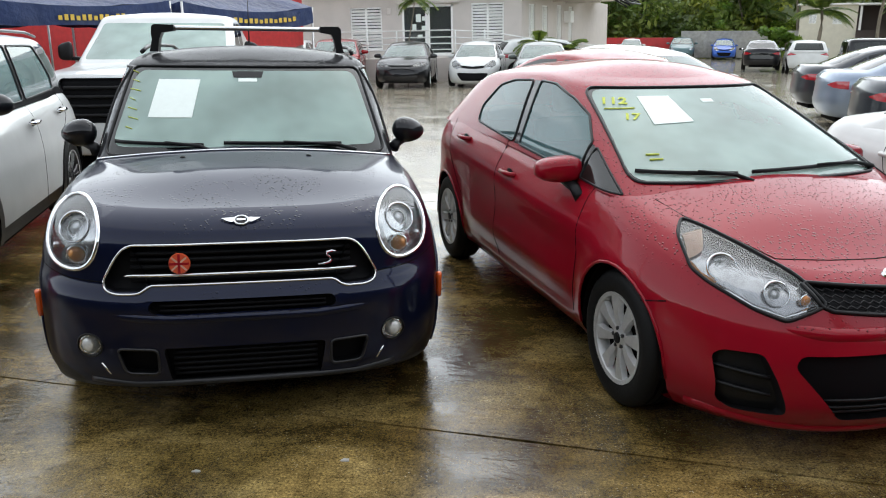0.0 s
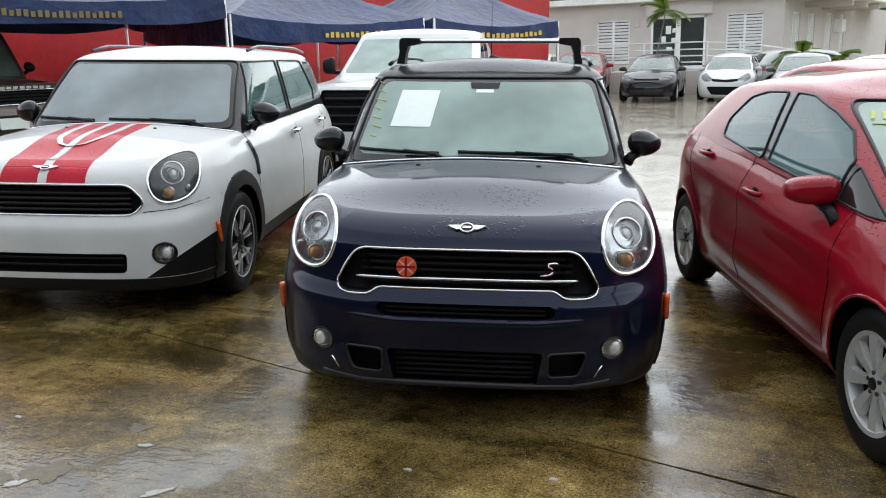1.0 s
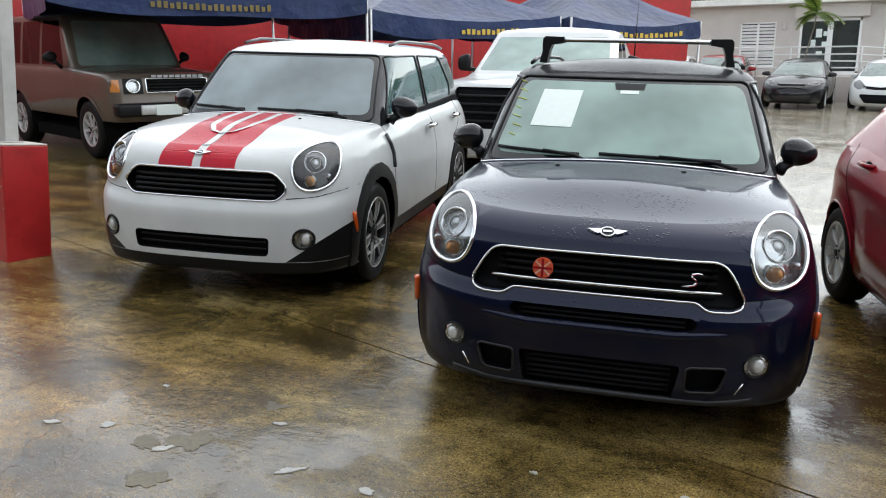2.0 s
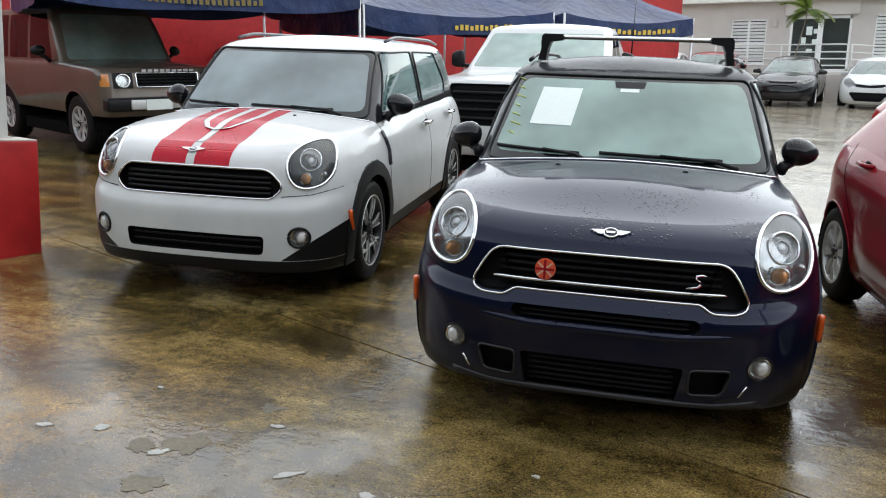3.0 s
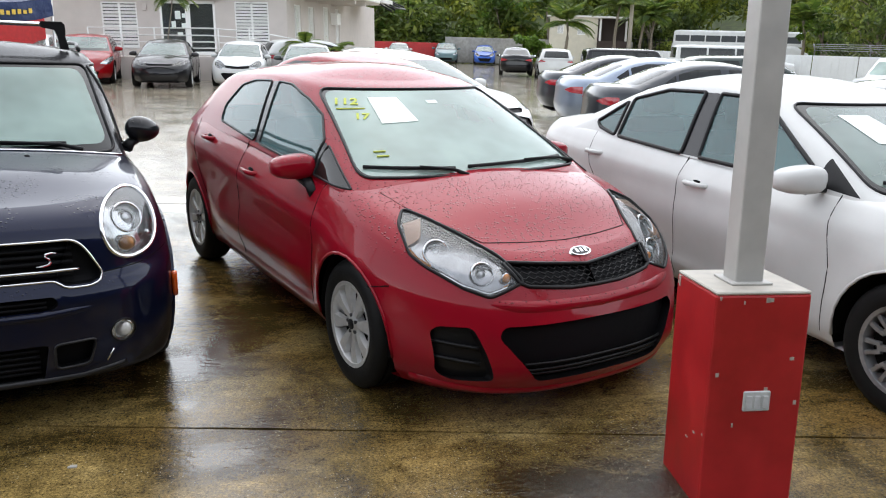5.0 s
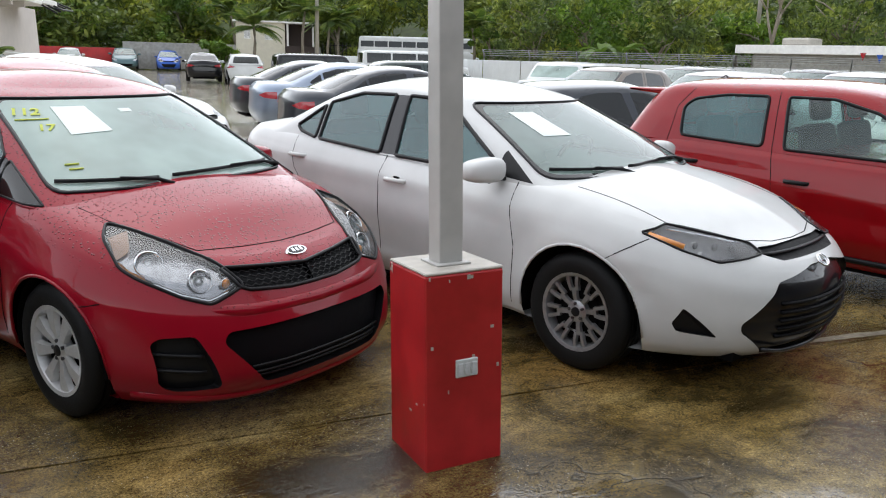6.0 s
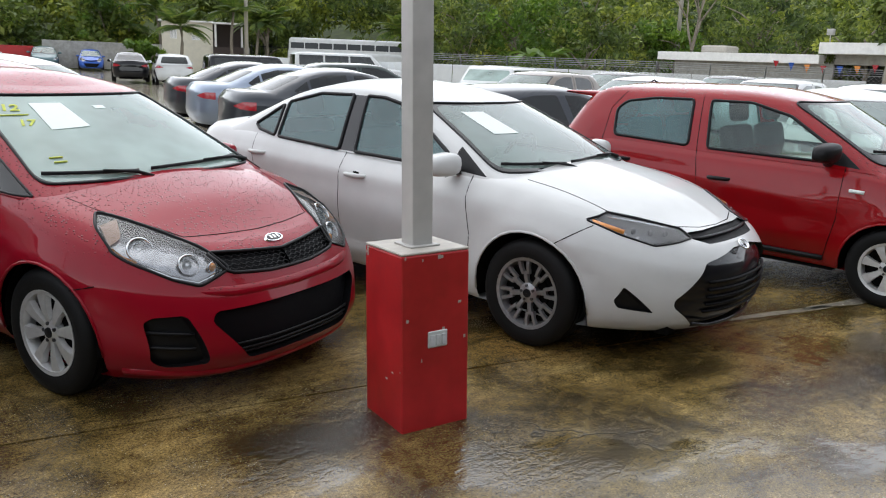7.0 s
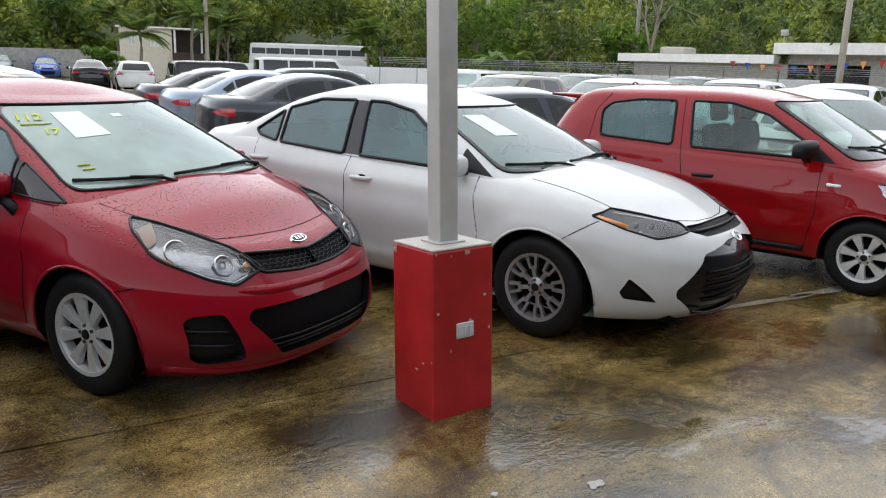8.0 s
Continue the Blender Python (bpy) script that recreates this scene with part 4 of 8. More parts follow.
def short_hatch():
    S = dict(L=3.80, half=0.8325, R=0.285, rim=0.182, axles=(0.76, 3.21), track=0.818, arch=0.335, paint=SCARLET, lf=0.7, nf=2.4, lr=0.45, nr=2.8, tyre=0.17,
             spokes=("broad", 7))
    S["boxy_mirror"] = 0.68
    S["lines"] = [(0.9, 0.66, 3.7, 0.84, 0.04, 0.10, 0.012), (1.1, 0.42, 3.0, 0.46, 0.10, 0.10, -0.018)]
    S["low"] = [(0, 0.18), (0.5, 0.2), (1.2, 0.22), (3.0, 0.22), (3.8, 0.28)]
    S["edge"] = [(0, 0.70), (0.15, 0.75), (0.4, 0.82), (0.8, 0.92), (1.1, 0.965), (1.6, 0.975), (3.2, 1.02), (3.8, 1.03)]
    S["crown"] = [(0, 0.03), (0.3, 0.05), (0.7, 0.06), (1.0, 0.07), (1.4, 0.03), (2, 0), (3.8, 0)]
    S["nose"] = [(0, 0.1), (0.12, 0.04), (0.3, 0.0), (0.5, 0.01), (0.7, 0.045), (0.85, 0.08), (0.94, 0.13), (1, 0.22)]
    S["tail"] = [(0, 0.06), (0.3, 0.0), (0.6, 0.03), (1, 0.1)]
    S["side"] = [(0, 0.92), (0.12, 0.955), (0.3, 0.985), (0.5, 0.995), (0.68, 1.0), (0.82, 0.98), (0.93, 0.95), (1, 0.90)]
    S["taper"] = [(0, 0.93), (0.5, 0.98), (0.9, 1.0), (3.0, 1.0), (3.8, 0.93)]
    S["base"] = [(0.5, 0.90), (1.1, 0.94), (3.8, 0.99)]
    S["roof"] = [(0.9, 1.40), (1.7, 1.43), (2.2, 1.45), (3.2, 1.43), (3.8, 1.40)]
    S["roof_crown"] = [(1.6, 0.045), (2.2, 0.05), (3.8, 0.045)]
    S["screen"] = [(0, 0.68), (0.86, 1.40), (0.95, 1.48), (1, 1.6)]
    S["back"] = [(0, 3.74), (0.86, 3.50), (1, 3.38)]
    S["tumble"] = [(0, 0.775), (0.86, 0.63), (0.95, 0.60), (1, 0.55)]
    S.update(cf=0.34, cnf=2.5, cr=0.3, cnr=3.2)
    S["mirror"] = ((0.925, 1.24, 1.06), (0.13, 0.08, 0.075), PLASTIC, (0.79, 1.26, 0.98))
    S["handles"] = [(2.05, 0.775, 0.822), (2.95, 0.84, 0.815)]
    S["handle_mat"] = PLASTIC
    S["seat"], S["dash"] = (2.0, 0.68, 0.35), (1.2, 0.97, 0.64)
    S["cuts"] = [
        window("front", [(-0.65, 1.06), (0.65, 1.06), (0.552, 1.378), (-0.552, 1.378)], GLASS_DUSK, "windscreen", 0.06, False, near=front_half),
        window("front", [(-0.70, 0.99), (0.70, 0.99), (0.58, 1.395), (-0.58, 1.395)], FRIT, "windscreen_border", 0.05, near=front_half),
        window("sides", [(1.31, 0.985), (1.29, 1.10), (1.61, 1.29), (1.93, 1.37), (2.26, 1.37), (2.20, 0.995)], GLASS_CABIN, r=0.03, trim=0.012),
        window("sides", [(1.04, 0.955), (1.18, 1.06), (1.265, 1.095), (1.275, 0.975)], PLASTIC, "mirror_sail", 0.01, trim=False),
        window("sides", [(2.37, 1.0), (2.41, 1.368), (2.75, 1.362), (3.02, 1.32), (3.10, 1.25), (3.07, 1.03)], GLASS_SIDE, r=0.04, trim=0.012),
        window("rear", [(-0.58, 1.05), (0.58, 1.05), (0.5, 1.36), (-0.5, 1.36)], GLASS_DARK, "rear_window", near=rear_half),
        dict(on="low", view="front", poly=rounded([(0.46, 0.62), (0.70, 0.60), (0.815, 0.74), (0.79, 0.86), (0.62, 0.76)], 0.03), name="headlight", mat=REFLECTOR, pair=True, lamp=(0, 0.06, 0), near=front_half, facing=-0.4),
        dict(on="low", view="front", poly=rounded([(-0.4, 0.24), (0.4, 0.24), (0.45, 0.40), (-0.45, 0.40)], 0.04), name="lower_grille", mat=MESH, move=(0, 0.05, 0), near=front_half),
    ]
    S["seams"] = [("sides", [(1.20, 0.30), (1.14, 0.6), (1.14, 0.96)]), ("sides", [(2.20, 0.27), (2.23, 0.74), (2.29, 1.0), (2.34, 1.43)]), ("sides", [(2.88, 0.55), (3.10, 0.74), (3.18, 0.95), (3.16, 1.25), (3.05, 1.40)])]
    return S


def boxy(coat, L, half, hood_len, hood_z, belt, roof, rake, R, windows=2, upright=0.12, flat=4.0):
    """Tables for square-built vehicles: trucks, off-roaders, vans and buses."""
    S = dict(L=L, half=half, R=R, rim=R * 0.6, axles=(min(0.85, L * 0.2), L * 0.78), track=half * 0.97, arch=R * 1.16, paint=coat, lf=0.3, nf=flat, lr=0.25, nr=flat, tyre=0.23, spokes=("plain", 8))
    h = hood_len
    S["low"] = [(0, 0.38), (L, 0.40)]
    S["edge"] = [(0, hood_z - 0.04), (h, hood_z), (h + 0.4, belt), (L, belt)]
    S["crown"] = [(0, 0.01), (0.3, 0.04), (h, 0.05), (h + 0.5, 0), (L, 0)]
    S["nose"] = [(0, 0.03), (0.2, 0.0), (0.5, 0.02), (0.9, 0.05), (1, 0.10)]
    S["tail"] = [(0, 0.03), (0.3, 0), (1, 0.03)]
    S["side"] = [(0, 0.95), (0.2, 0.98), (0.5, 1), (0.8, 0.99), (0.94, 0.97), (1, 0.93)]
    S["taper"] = [(0, 0.96), (0.5, 1), (L, 0.99)]
    S["base"] = [(0, belt - 0.05), (L, belt - 0.05)]
    S["roof"] = [(0, roof - 0.06), (L, roof - 0.07)]
    S["roof_crown"] = [(0, 0.05), (L, 0.05)]
    S["screen"] = [(0, h), (0.88, h + rake), (0.95, h + rake + 0.05), (1, h + rake + 0.14)]
    S["back"] = [(0, L - 0.06), (0.9, L - 0.06 - upright), (1, L - 0.16 - upright)]
    w = half * 0.93
    S["tumble"] = [(0, w), (0.88, w - 0.09), (0.95, w - 0.11), (1, w - 0.17)]
    S.update(cf=0.16, cnf=3.2, cr=0.16, cnr=3.6)
    zt = roof - 0.16
    near = lambda c: c.y < h + rake + 0.3
    S["cuts"] = [window("front", [(-w + 0.1, belt + 0.03), (w - 0.1, belt + 0.03), (w - 0.18, zt), (-w + 0.18, zt)], GLASS, "windscreen", 0.05, False, near=near)]
    a, b = h + rake * 0.8 + 0.12, L - 0.2 - upright
    step = (b - a) / windows
    for k in range(windows):
        y0, y1 = a + k * step + 0.04, a + (k + 1) * step - 0.04
        lean = rake * 0.5 if k == 0 else 0
        S["cuts"].append(window("sides", [(y0 - lean * 0.5, belt + 0.03), (y0 + lean * 0.5, zt), (y1, zt), (y1, belt + 0.03)], GLASS_DARK, r=0.04, trim=False))
    S["cuts"].append(window("rear", [(-w + 0.15, belt + 0.04), (w - 0.15, belt + 0.04), (w - 0.22, zt), (-w + 0.22, zt)], GLASS_DARK, "rear_window", 0.04, False, near=lambda c: c.y > L - 0.8))
    S["cuts"].append(dict(on="low", view="rear", poly=rounded([(half - 0.2, 0.75), (half - 0.03, 0.75), (half - 0.03, 1.0), (half - 0.2, 1.0)], 0.02), name="tail_light", mat=TAIL, pair=True, move=(0, 0.01, 0), near=lambda c: c.y > L - 0.5, facing=-0.2))
    S["seams"] = []
    return S


def common(kind, coat, rear_lamps=True):
    """Tables for a plain car further off: sedan, hatch or suv."""
    S = {"sedan": long_saloon, "hatch": round_hatch, "suv": short_hatch}[kind]()
    S["paint"] = coat
    S.pop("seat"), S.pop("handles")
    S["mirror"] = (S["mirror"][0], S["mirror"][1], coat, S["mirror"][3])
    S["rim_mat"] = ALLOY
    S["spokes"] = ("plain", 6)
    S["seams"] = [s for s in S["seams"] if s[0] == "sides"]
    keep = []
    for c in S["cuts"]:
        if c["name"] in ("window", "windscreen", "windscreen_border", "quarter_window", "rear_window", "headlight", "lower_grille", "grille", "upper_grille"):
            c = dict(c)
            c.pop("trim", None)
            if c["name"] == "windscreen":
                c["mat"] = GLASS_DUSK
            if c["name"] == "headlight":
                c["mat"] = REFLECTOR
            if c["name"] == "window" or c["name"] == "quarter_window":
                c["mat"] = GLASS_DARK
            keep.append(c)
    z = 0.80 if kind != "suv" else 0.86
    keep.append(dict(on="low", view="rear", poly=rounded([(0.46, z + 0.01), (0.62, z - 0.03), (0.90, z - 0.06), (0.90, z + 0.09), (0.66, z + 0.08)], 0.015), name="tail_light", mat=TAIL, pair=True, move=(0, 0.006, 0), near=lambda q: q.y > S["L"] - 0.42, facing=-0.3))
    S["cuts"] = keep
    if kind == "suv":
        k, up = 1.18, 1.03
        S.update(L=S["L"] * k, half=0.92, R=0.36, rim=0.23, arch=0.41, track=0.90, axles=tuple(a * k for a in S["axles"]))
        for key in ("low", "edge", "base", "roof"):
            S[key] = [(a * k, b * up) for a, b in S[key]]
        for key in ("crown", "taper", "roof_crown"):
            S[key] = [(a * k, b) for a, b in S[key]]
        for key in ("screen", "back"):
            S[key] = [(a, b * k) for a, b in S[key]]
        S["tumble"] = [(a, b * 1.1) for a, b in S["tumble"]]
        (x, y, zz), r, mm, f = S["mirror"]
        S["mirror"] = ((x * 1.1, y * k, zz * up), r, mm, (f[0] * 1.1, f[1] * k, f[2] * up))
        for c in S["cuts"]:
            if c["view"] == "sides":
                c["poly"] = [(a * k, b * up) for a, b in c["poly"]]
            else:
                c["poly"] = [(a * 1.1, b * up) for a, b in c["poly"]]
            if c["near"] is front_half:
                c["near"] = lambda q: q.y < 2.4
        S["seams"] = [(v, [(a * k, b * up) for a, b in p]) for v, p in S["seams"]]
    return S

# ---- ground ----
POOLS = ((-2.35, 2.12, 1.15, 0.50, 8), (-1.80, 2.45, 0.42, 0.30, 40), (-1.94, 3.25, 0.15, 0.62, 6), (2.10, 1.62, 1.15, 0.26, -34), (2.98, 1.16, 0.55, 0.15, -28), (4.75, 1.50, 0.90, 0.24, -24), (3.9, 0.6, 0.8, 0.25, -20),
         (-0.02, 3.32, 0.17, 0.09, 0), (0.14, 2.85, 0.26, 0.16, -20), (1.45, 2.0, 0.30, 0.20, -12), (0.30, 4.4, 0.26, 1.5, -12), (5.4, 1.95, 0.75, 0.07, -14), (-3.2, 4.9, 0.5, 0.6, 0))


def concrete(name="wet_concrete", pale=1.0, warm=1.0, calm=0.0):
    """Old wet concrete: olive and rust stains, grit, hairline cracks, and pools of standing water."""
    m, n, l, b = material(name)
    co = n.new("ShaderNodeTexCoord").outputs["Object"]

    def noisy(scale, detail, rough, vec=co, warp=0.0):
        t = texture(n, l, "ShaderNodeTexNoise", scale, vec, detail)
        t.inputs["Roughness"].default_value = rough
        t.inputs["Distortion"].default_value = warp
        return t.outputs["Fac"]

    def calc(kind, a, bb):
        x = n.new("ShaderNodeMath")
        x.operation = kind
        for k, q in enumerate((a, bb)):
            if isinstance(q, (int, float)):
                x.inputs[k].default_value = q
            else:
                l.new(q, x.inputs[k])
        return x.outputs[0]

    def times(a, bb, fac=1.0, kind="MULTIPLY"):
        x = n.new("ShaderNodeMixRGB")
        x.blend_type = kind
        if isinstance(fac, float):
            x.inputs["Fac"].default_value = fac
        else:
            l.new(fac, x.inputs["Fac"])
        l.new(a, x.inputs["Color1"])
        l.new(bb, x.inputs["Color2"])
        return x.outputs["Color"]
    turn = n.new("ShaderNodeMapping")
    turn.inputs["Rotation"].default_value = (0, 0, radians(12.6))
    turn.inputs["Scale"].default_value = (0.45, 1.5, 1)
    l.new(co, turn.inputs["Vector"])
    streak, blotch, grit, large, fine = noisy(1.6, 12.0, 0.60, turn.outputs["Vector"], 0.4), noisy(1.5, 14.0, 0.64, co, 0.6), noisy(90.0, 6.0, 0.8), noisy(0.30, 4.0, 0.5), noisy(16.0, 12.0, 0.80)
    sand = ramp(n, l, streak, [(0.34, (0.060, 0.047, 0.024)), (0.46, (0.125, 0.100, 0.056)), (0.56, (0.185, 0.152, 0.092)), (0.68, (0.29, 0.25, 0.175))]).outputs["Color"]
    damp = ramp(n, l, blotch, [(0.38, (0.26, 0.24, 0.19)), (0.46, (0.70, 0.68, 0.58)), (0.53, (1.0, 0.98, 0.92)), (0.62, (1.25, 1.20, 1.12))]).outputs["Color"]
    rust = ramp(n, l, large, [(0.36, (0.78, 0.80, 0.70)), (0.52, (1.0, 0.98, 0.90)), (0.66, (1.15, 0.90, 0.64))]).outputs["Color"]
    crumb = ramp(n, l, fine, [(0.40, 0.55), (0.47, 0.92), (0.53, 1.04), (0.61, 1.45)]).outputs["Color"]
    speck = ramp(n, l, grit, [(0.41, 0.35), (0.475, 0.90), (0.53, 1.06), (0.60, 1.8)]).outputs["Color"]
    tint = n.new("ShaderNodeRGB")
    tint.outputs[0].default_value = (pale * 1.08, pale * 0.95 * (2 - warm) ** 0.5, pale * 0.64 * (2 - warm) ** 1.6, 1)
    # hairline cracks, here and there
    veer = n.new("ShaderNodeMixRGB")
    veer.blend_type, veer.inputs["Fac"].default_value = "ADD", 0.45
    l.new(co, veer.inputs["Color1"])
    wob = texture(n, l, "ShaderNodeTexNoise", 2.6, co, 6.0)
    l.new(wob.outputs["Color"], veer.inputs["Color2"])
    web = texture(n, l, "ShaderNodeTexVoronoi", 0.9, veer.outputs["Color"])
    web.feature = "DISTANCE_TO_EDGE"
    crack = ramp(n, l, web.outputs["Distance"], [(0.002, 1.0), (0.006, 0.0)]).outputs["Color"]
    where = ramp(n, l, noisy(0.9, 3.0, 0.5), [(0.55, 0.0), (0.60, 0.85)]).outputs["Color"]
    crack = calc("MULTIPLY", crack, where)
    soot = n.new("ShaderNodeRGB")
    soot.outputs[0].default_value = (0.018, 0.014, 0.008, 1)
    base = times(times(times(times(times(sand, damp, 0.9), rust, 0.85), crumb, 0.95), speck, 0.9), tint.outputs[0])
    # pale stones in the mix, worn bare
    stone = texture(n, l, "ShaderNodeTexVoronoi", 85.0, co)
    chip = ramp(n, l, stone.outputs["Distance"], [(0.16, 1.0), (0.26, 0.0)]).outputs["Color"]
    pick = n.new("ShaderNodeSeparateColor")
    l.new(stone.outputs["Color"], pick.inputs[0])
    bare = ramp(n, l, noisy(1.7, 8.0, 0.7), [(0.44, 0.0), (0.60, 1.0)]).outputs["Color"]
    chip = calc("MULTIPLY", calc("MULTIPLY", chip, ramp(n, l, pick.outputs["Red"], [(0.66, 0.0), (0.72, 0.85)]).outputs["Color"]), bare)
    pit = calc("MULTIPLY", ramp(n, l, stone.outputs["Distance"], [(0.14, 1.0), (0.24, 0.0)]).outputs["Color"], ramp(n, l, pick.outputs["Green"], [(0.80, 0.0), (0.84, 0.8)]).outputs["Color"])
    pebble = n.new("ShaderNodeRGB")
    pebble.outputs[0].default_value = (0.52, 0.48, 0.38, 1)
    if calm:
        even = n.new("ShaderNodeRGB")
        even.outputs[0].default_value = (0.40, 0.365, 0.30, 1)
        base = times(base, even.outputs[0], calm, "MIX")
    base = times(base, pebble.outputs[0], chip, "MIX")
    base = times(base, soot.outputs[0], pit, "MIX")
    base = times(base, soot.outputs[0], crack, "MIX")
    # pools with ragged edges
    depth = None
    for cx, cy, rx, ry, rot in POOLS:
        q = n.new("ShaderNodeMapping")
        q.vector_type = "TEXTURE"
        q.inputs["Location"].default_value, q.inputs["Rotation"].default_value, q.inputs["Scale"].default_value = (cx, cy, 0), (0, 0, radians(rot)), (rx, ry, 1)
        l.new(co, q.inputs["Vector"])
        v = n.new("ShaderNodeVectorMath")
        v.operation = "LENGTH"
        l.new(q.outputs["Vector"], v.inputs[0])
        depth = v.outputs["Value"] if depth is None else calc("MINIMUM", depth, v.outputs["Value"])
    depth = calc("ADD", depth, calc("MULTIPLY", calc("SUBTRACT", noisy(2.2, 10.0, 0.66), 0.5), 3.2))
    pool = ramp(n, l, depth, [(0.55, 1.0), (1.05, 0.0)]).outputs["Color"]
    film = ramp(n, l, noisy(0.6, 10.0, 0.62, co, 0.5), [(0.36, 0.0), (0.52, 1.0)]).outputs["Color"]
    water = calc("MAXIMUM", pool, calc("MULTIPLY", film, 0.80))
    dim = n.new("ShaderNodeRGB")
    dim.outputs[0].default_value = (0.62, 0.62, 0.60, 1)
    l.new(times(base, dim.outputs[0], pool), b.inputs["Base Color"])
    shine = n.new("ShaderNodeMapRange")
    shine.inputs["To Min"].default_value, shine.inputs["To Max"].default_value = 0.15, 0.015
    l.new(water, shine.inputs["Value"])
    l.new(shine.outputs["Result"], b.inputs["Roughness"])
    rough = n.new("ShaderNodeMapRange")
    rough.inputs["To Min"].default_value, rough.inputs["To Max"].default_value = 0.95, 0.05
    l.new(water, rough.inputs["Value"])
    k = n.new("ShaderNodeBump")
    k.inputs["Distance"].default_value = 0.005
    l.new(rough.outputs["Result"], k.inputs["Strength"])
    l.new(calc("SUBTRACT", calc("ADD", calc("MULTIPLY", grit, 0.35), fine), crack), k.inputs["Height"])
    # wind ripples, longer across the lot than along it
    long = n.new("ShaderNodeMapping")
    long.inputs["Rotation"].default_value, long.inputs["Scale"].default_value = (0, 0, radians(10)), (0.38, 1.0, 1)
    l.new(co, long.inputs["Vector"])
    w = n.new("ShaderNodeBump")
    w.inputs["Distance"].default_value = 0.010
    l.new(ramp(n, l, noisy(1.1, 3.0, 0.6), [(0.38, 0.08), (0.62, 0.42)]).outputs["Color"], w.inputs["Strength"])
    l.new(calc("ADD", calc("MULTIPLY", noisy(42.0, 3.0, 0.6), 0.7), calc("ADD", noisy(26.0, 3.0, 0.6, long.outputs["Vector"]), calc("MULTIPLY", noisy(7.0, 2.0, 0.5, long.outputs["Vector"]), 0.5))), w.inputs["Height"])
    l.new(k.outputs["Normal"], w.inputs["Normal"])
    l.new(w.outputs["Normal"], b.inputs["Normal"])
    wet = n.new("ShaderNodeMapRange")
    wet.inputs["To Min"].default_value, wet.inputs["To Max"].default_value = 0.60, 1.0
    l.new(pool, wet.inputs["Value"])
    l.new(wet.outputs["Result"], b.inputs["Specular IOR Level"])
    return m


GROUND = concrete()
# far slabs: paler concrete, with grazing sky sheen put into the colour too
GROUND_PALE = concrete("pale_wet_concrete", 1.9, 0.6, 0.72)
bm = bmesh.new()
box(bm, -300, 300, -300, 300, -1.0, -0.30)
ground = tagged(part("ground", bm, SEAM, None, smooth=False), "wet stained concrete lot with puddles", "ground", kind="structure")
# slabs cast in strips along the row of cars; the joints are open grooves with worn edges
JOINT = Matrix.Translation((0.06, 3.09, 0)) @ Matrix.Rotation(radians(-12.6), 4, "Z")


DIP = curve([(5.5, 0), (7.5, -0.12), (11, -0.10), (16, -0.04), (26, 0)])


def grade(x, y):
    """The height of the lot: it dips past the near row, where it drains."""
    p = JOINT.inverted() @ Vector((x, y, 0))
    return DIP(p.x) if p.y > 4.6 else 0.0


def slab(u0, u1, v0, v1):
    bm = bmesh.new()
    level = (lambda u: DIP(u)) if v0 > 4 else (lambda u: 0.0)
    fine = abs(v0) < 10 and abs(u0) < 15
    n = int((u1 - u0) / 0.05) if fine else (16 if 8 < u0 < 25 else 1)
    low, high = [], []
    for i in range(n + 1):
        u = u0 + 0.004 + (u1 - u0 - 0.008) * i / n
        chip = lambda s: (0.006 + 0.007 * max(0, noise.noise(Vector((u * 5, s, 0)))) + 0.02 * max(0, noise.noise(Vector((u * 1.7, s, 4))) - 0.35)) if fine else 0.004
        low.append(bm.verts.new(JOINT @ Vector((u, v0 + chip(v0 + 1), level(u)))))
        high.append(bm.verts.new(JOINT @ Vector((u, v1 - chip(v1 + 2), level(u)))))
    for i in range(n):
        bm.faces.new((low[i], low[i + 1], high[i + 1], high[i]))
    e = bmesh.ops.extrude_face_region(bm, geom=bm.faces[:])
    bmesh.ops.translate(bm, vec=(0, 0, -0.06), verts=[v for v in e["geom"] if isinstance(v, bmesh.types.BMVert)])
    bmesh.ops.recalc_face_normals(bm, faces=bm.faces)
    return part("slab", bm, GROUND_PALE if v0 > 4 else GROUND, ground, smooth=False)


for v0, v1 in ((-40, -4.2), (-4.2, 0.0), (0.0, 4.6), (4.6, 9.4), (9.4, 14.4), (14.4, 120)):
    for u0, u1 in ((-90, -14), (-14, -7.4), (-7.4, 9), (9, 18), (18, 26), (26, 120)):
        slab(u0, u1, v0, v1)
# flakes of old paint and thin spalled skins on the concrete
FLAKE = surface("chalky_paint_flake", (0.36, 0.355, 0.33), 0.5, vary=0.25, grain=60)
SKIN = surface("spalled_concrete_skin", (0.13, 0.11, 0.075), 0.5, vary=0.45, grain=45, relief=0.003)
flakes = tagged(new("concrete_flakes"), "pale paint flakes, spalled skins and painted glints on wet concrete", "debris", kind="stuff")
rnd = random.Random(11)


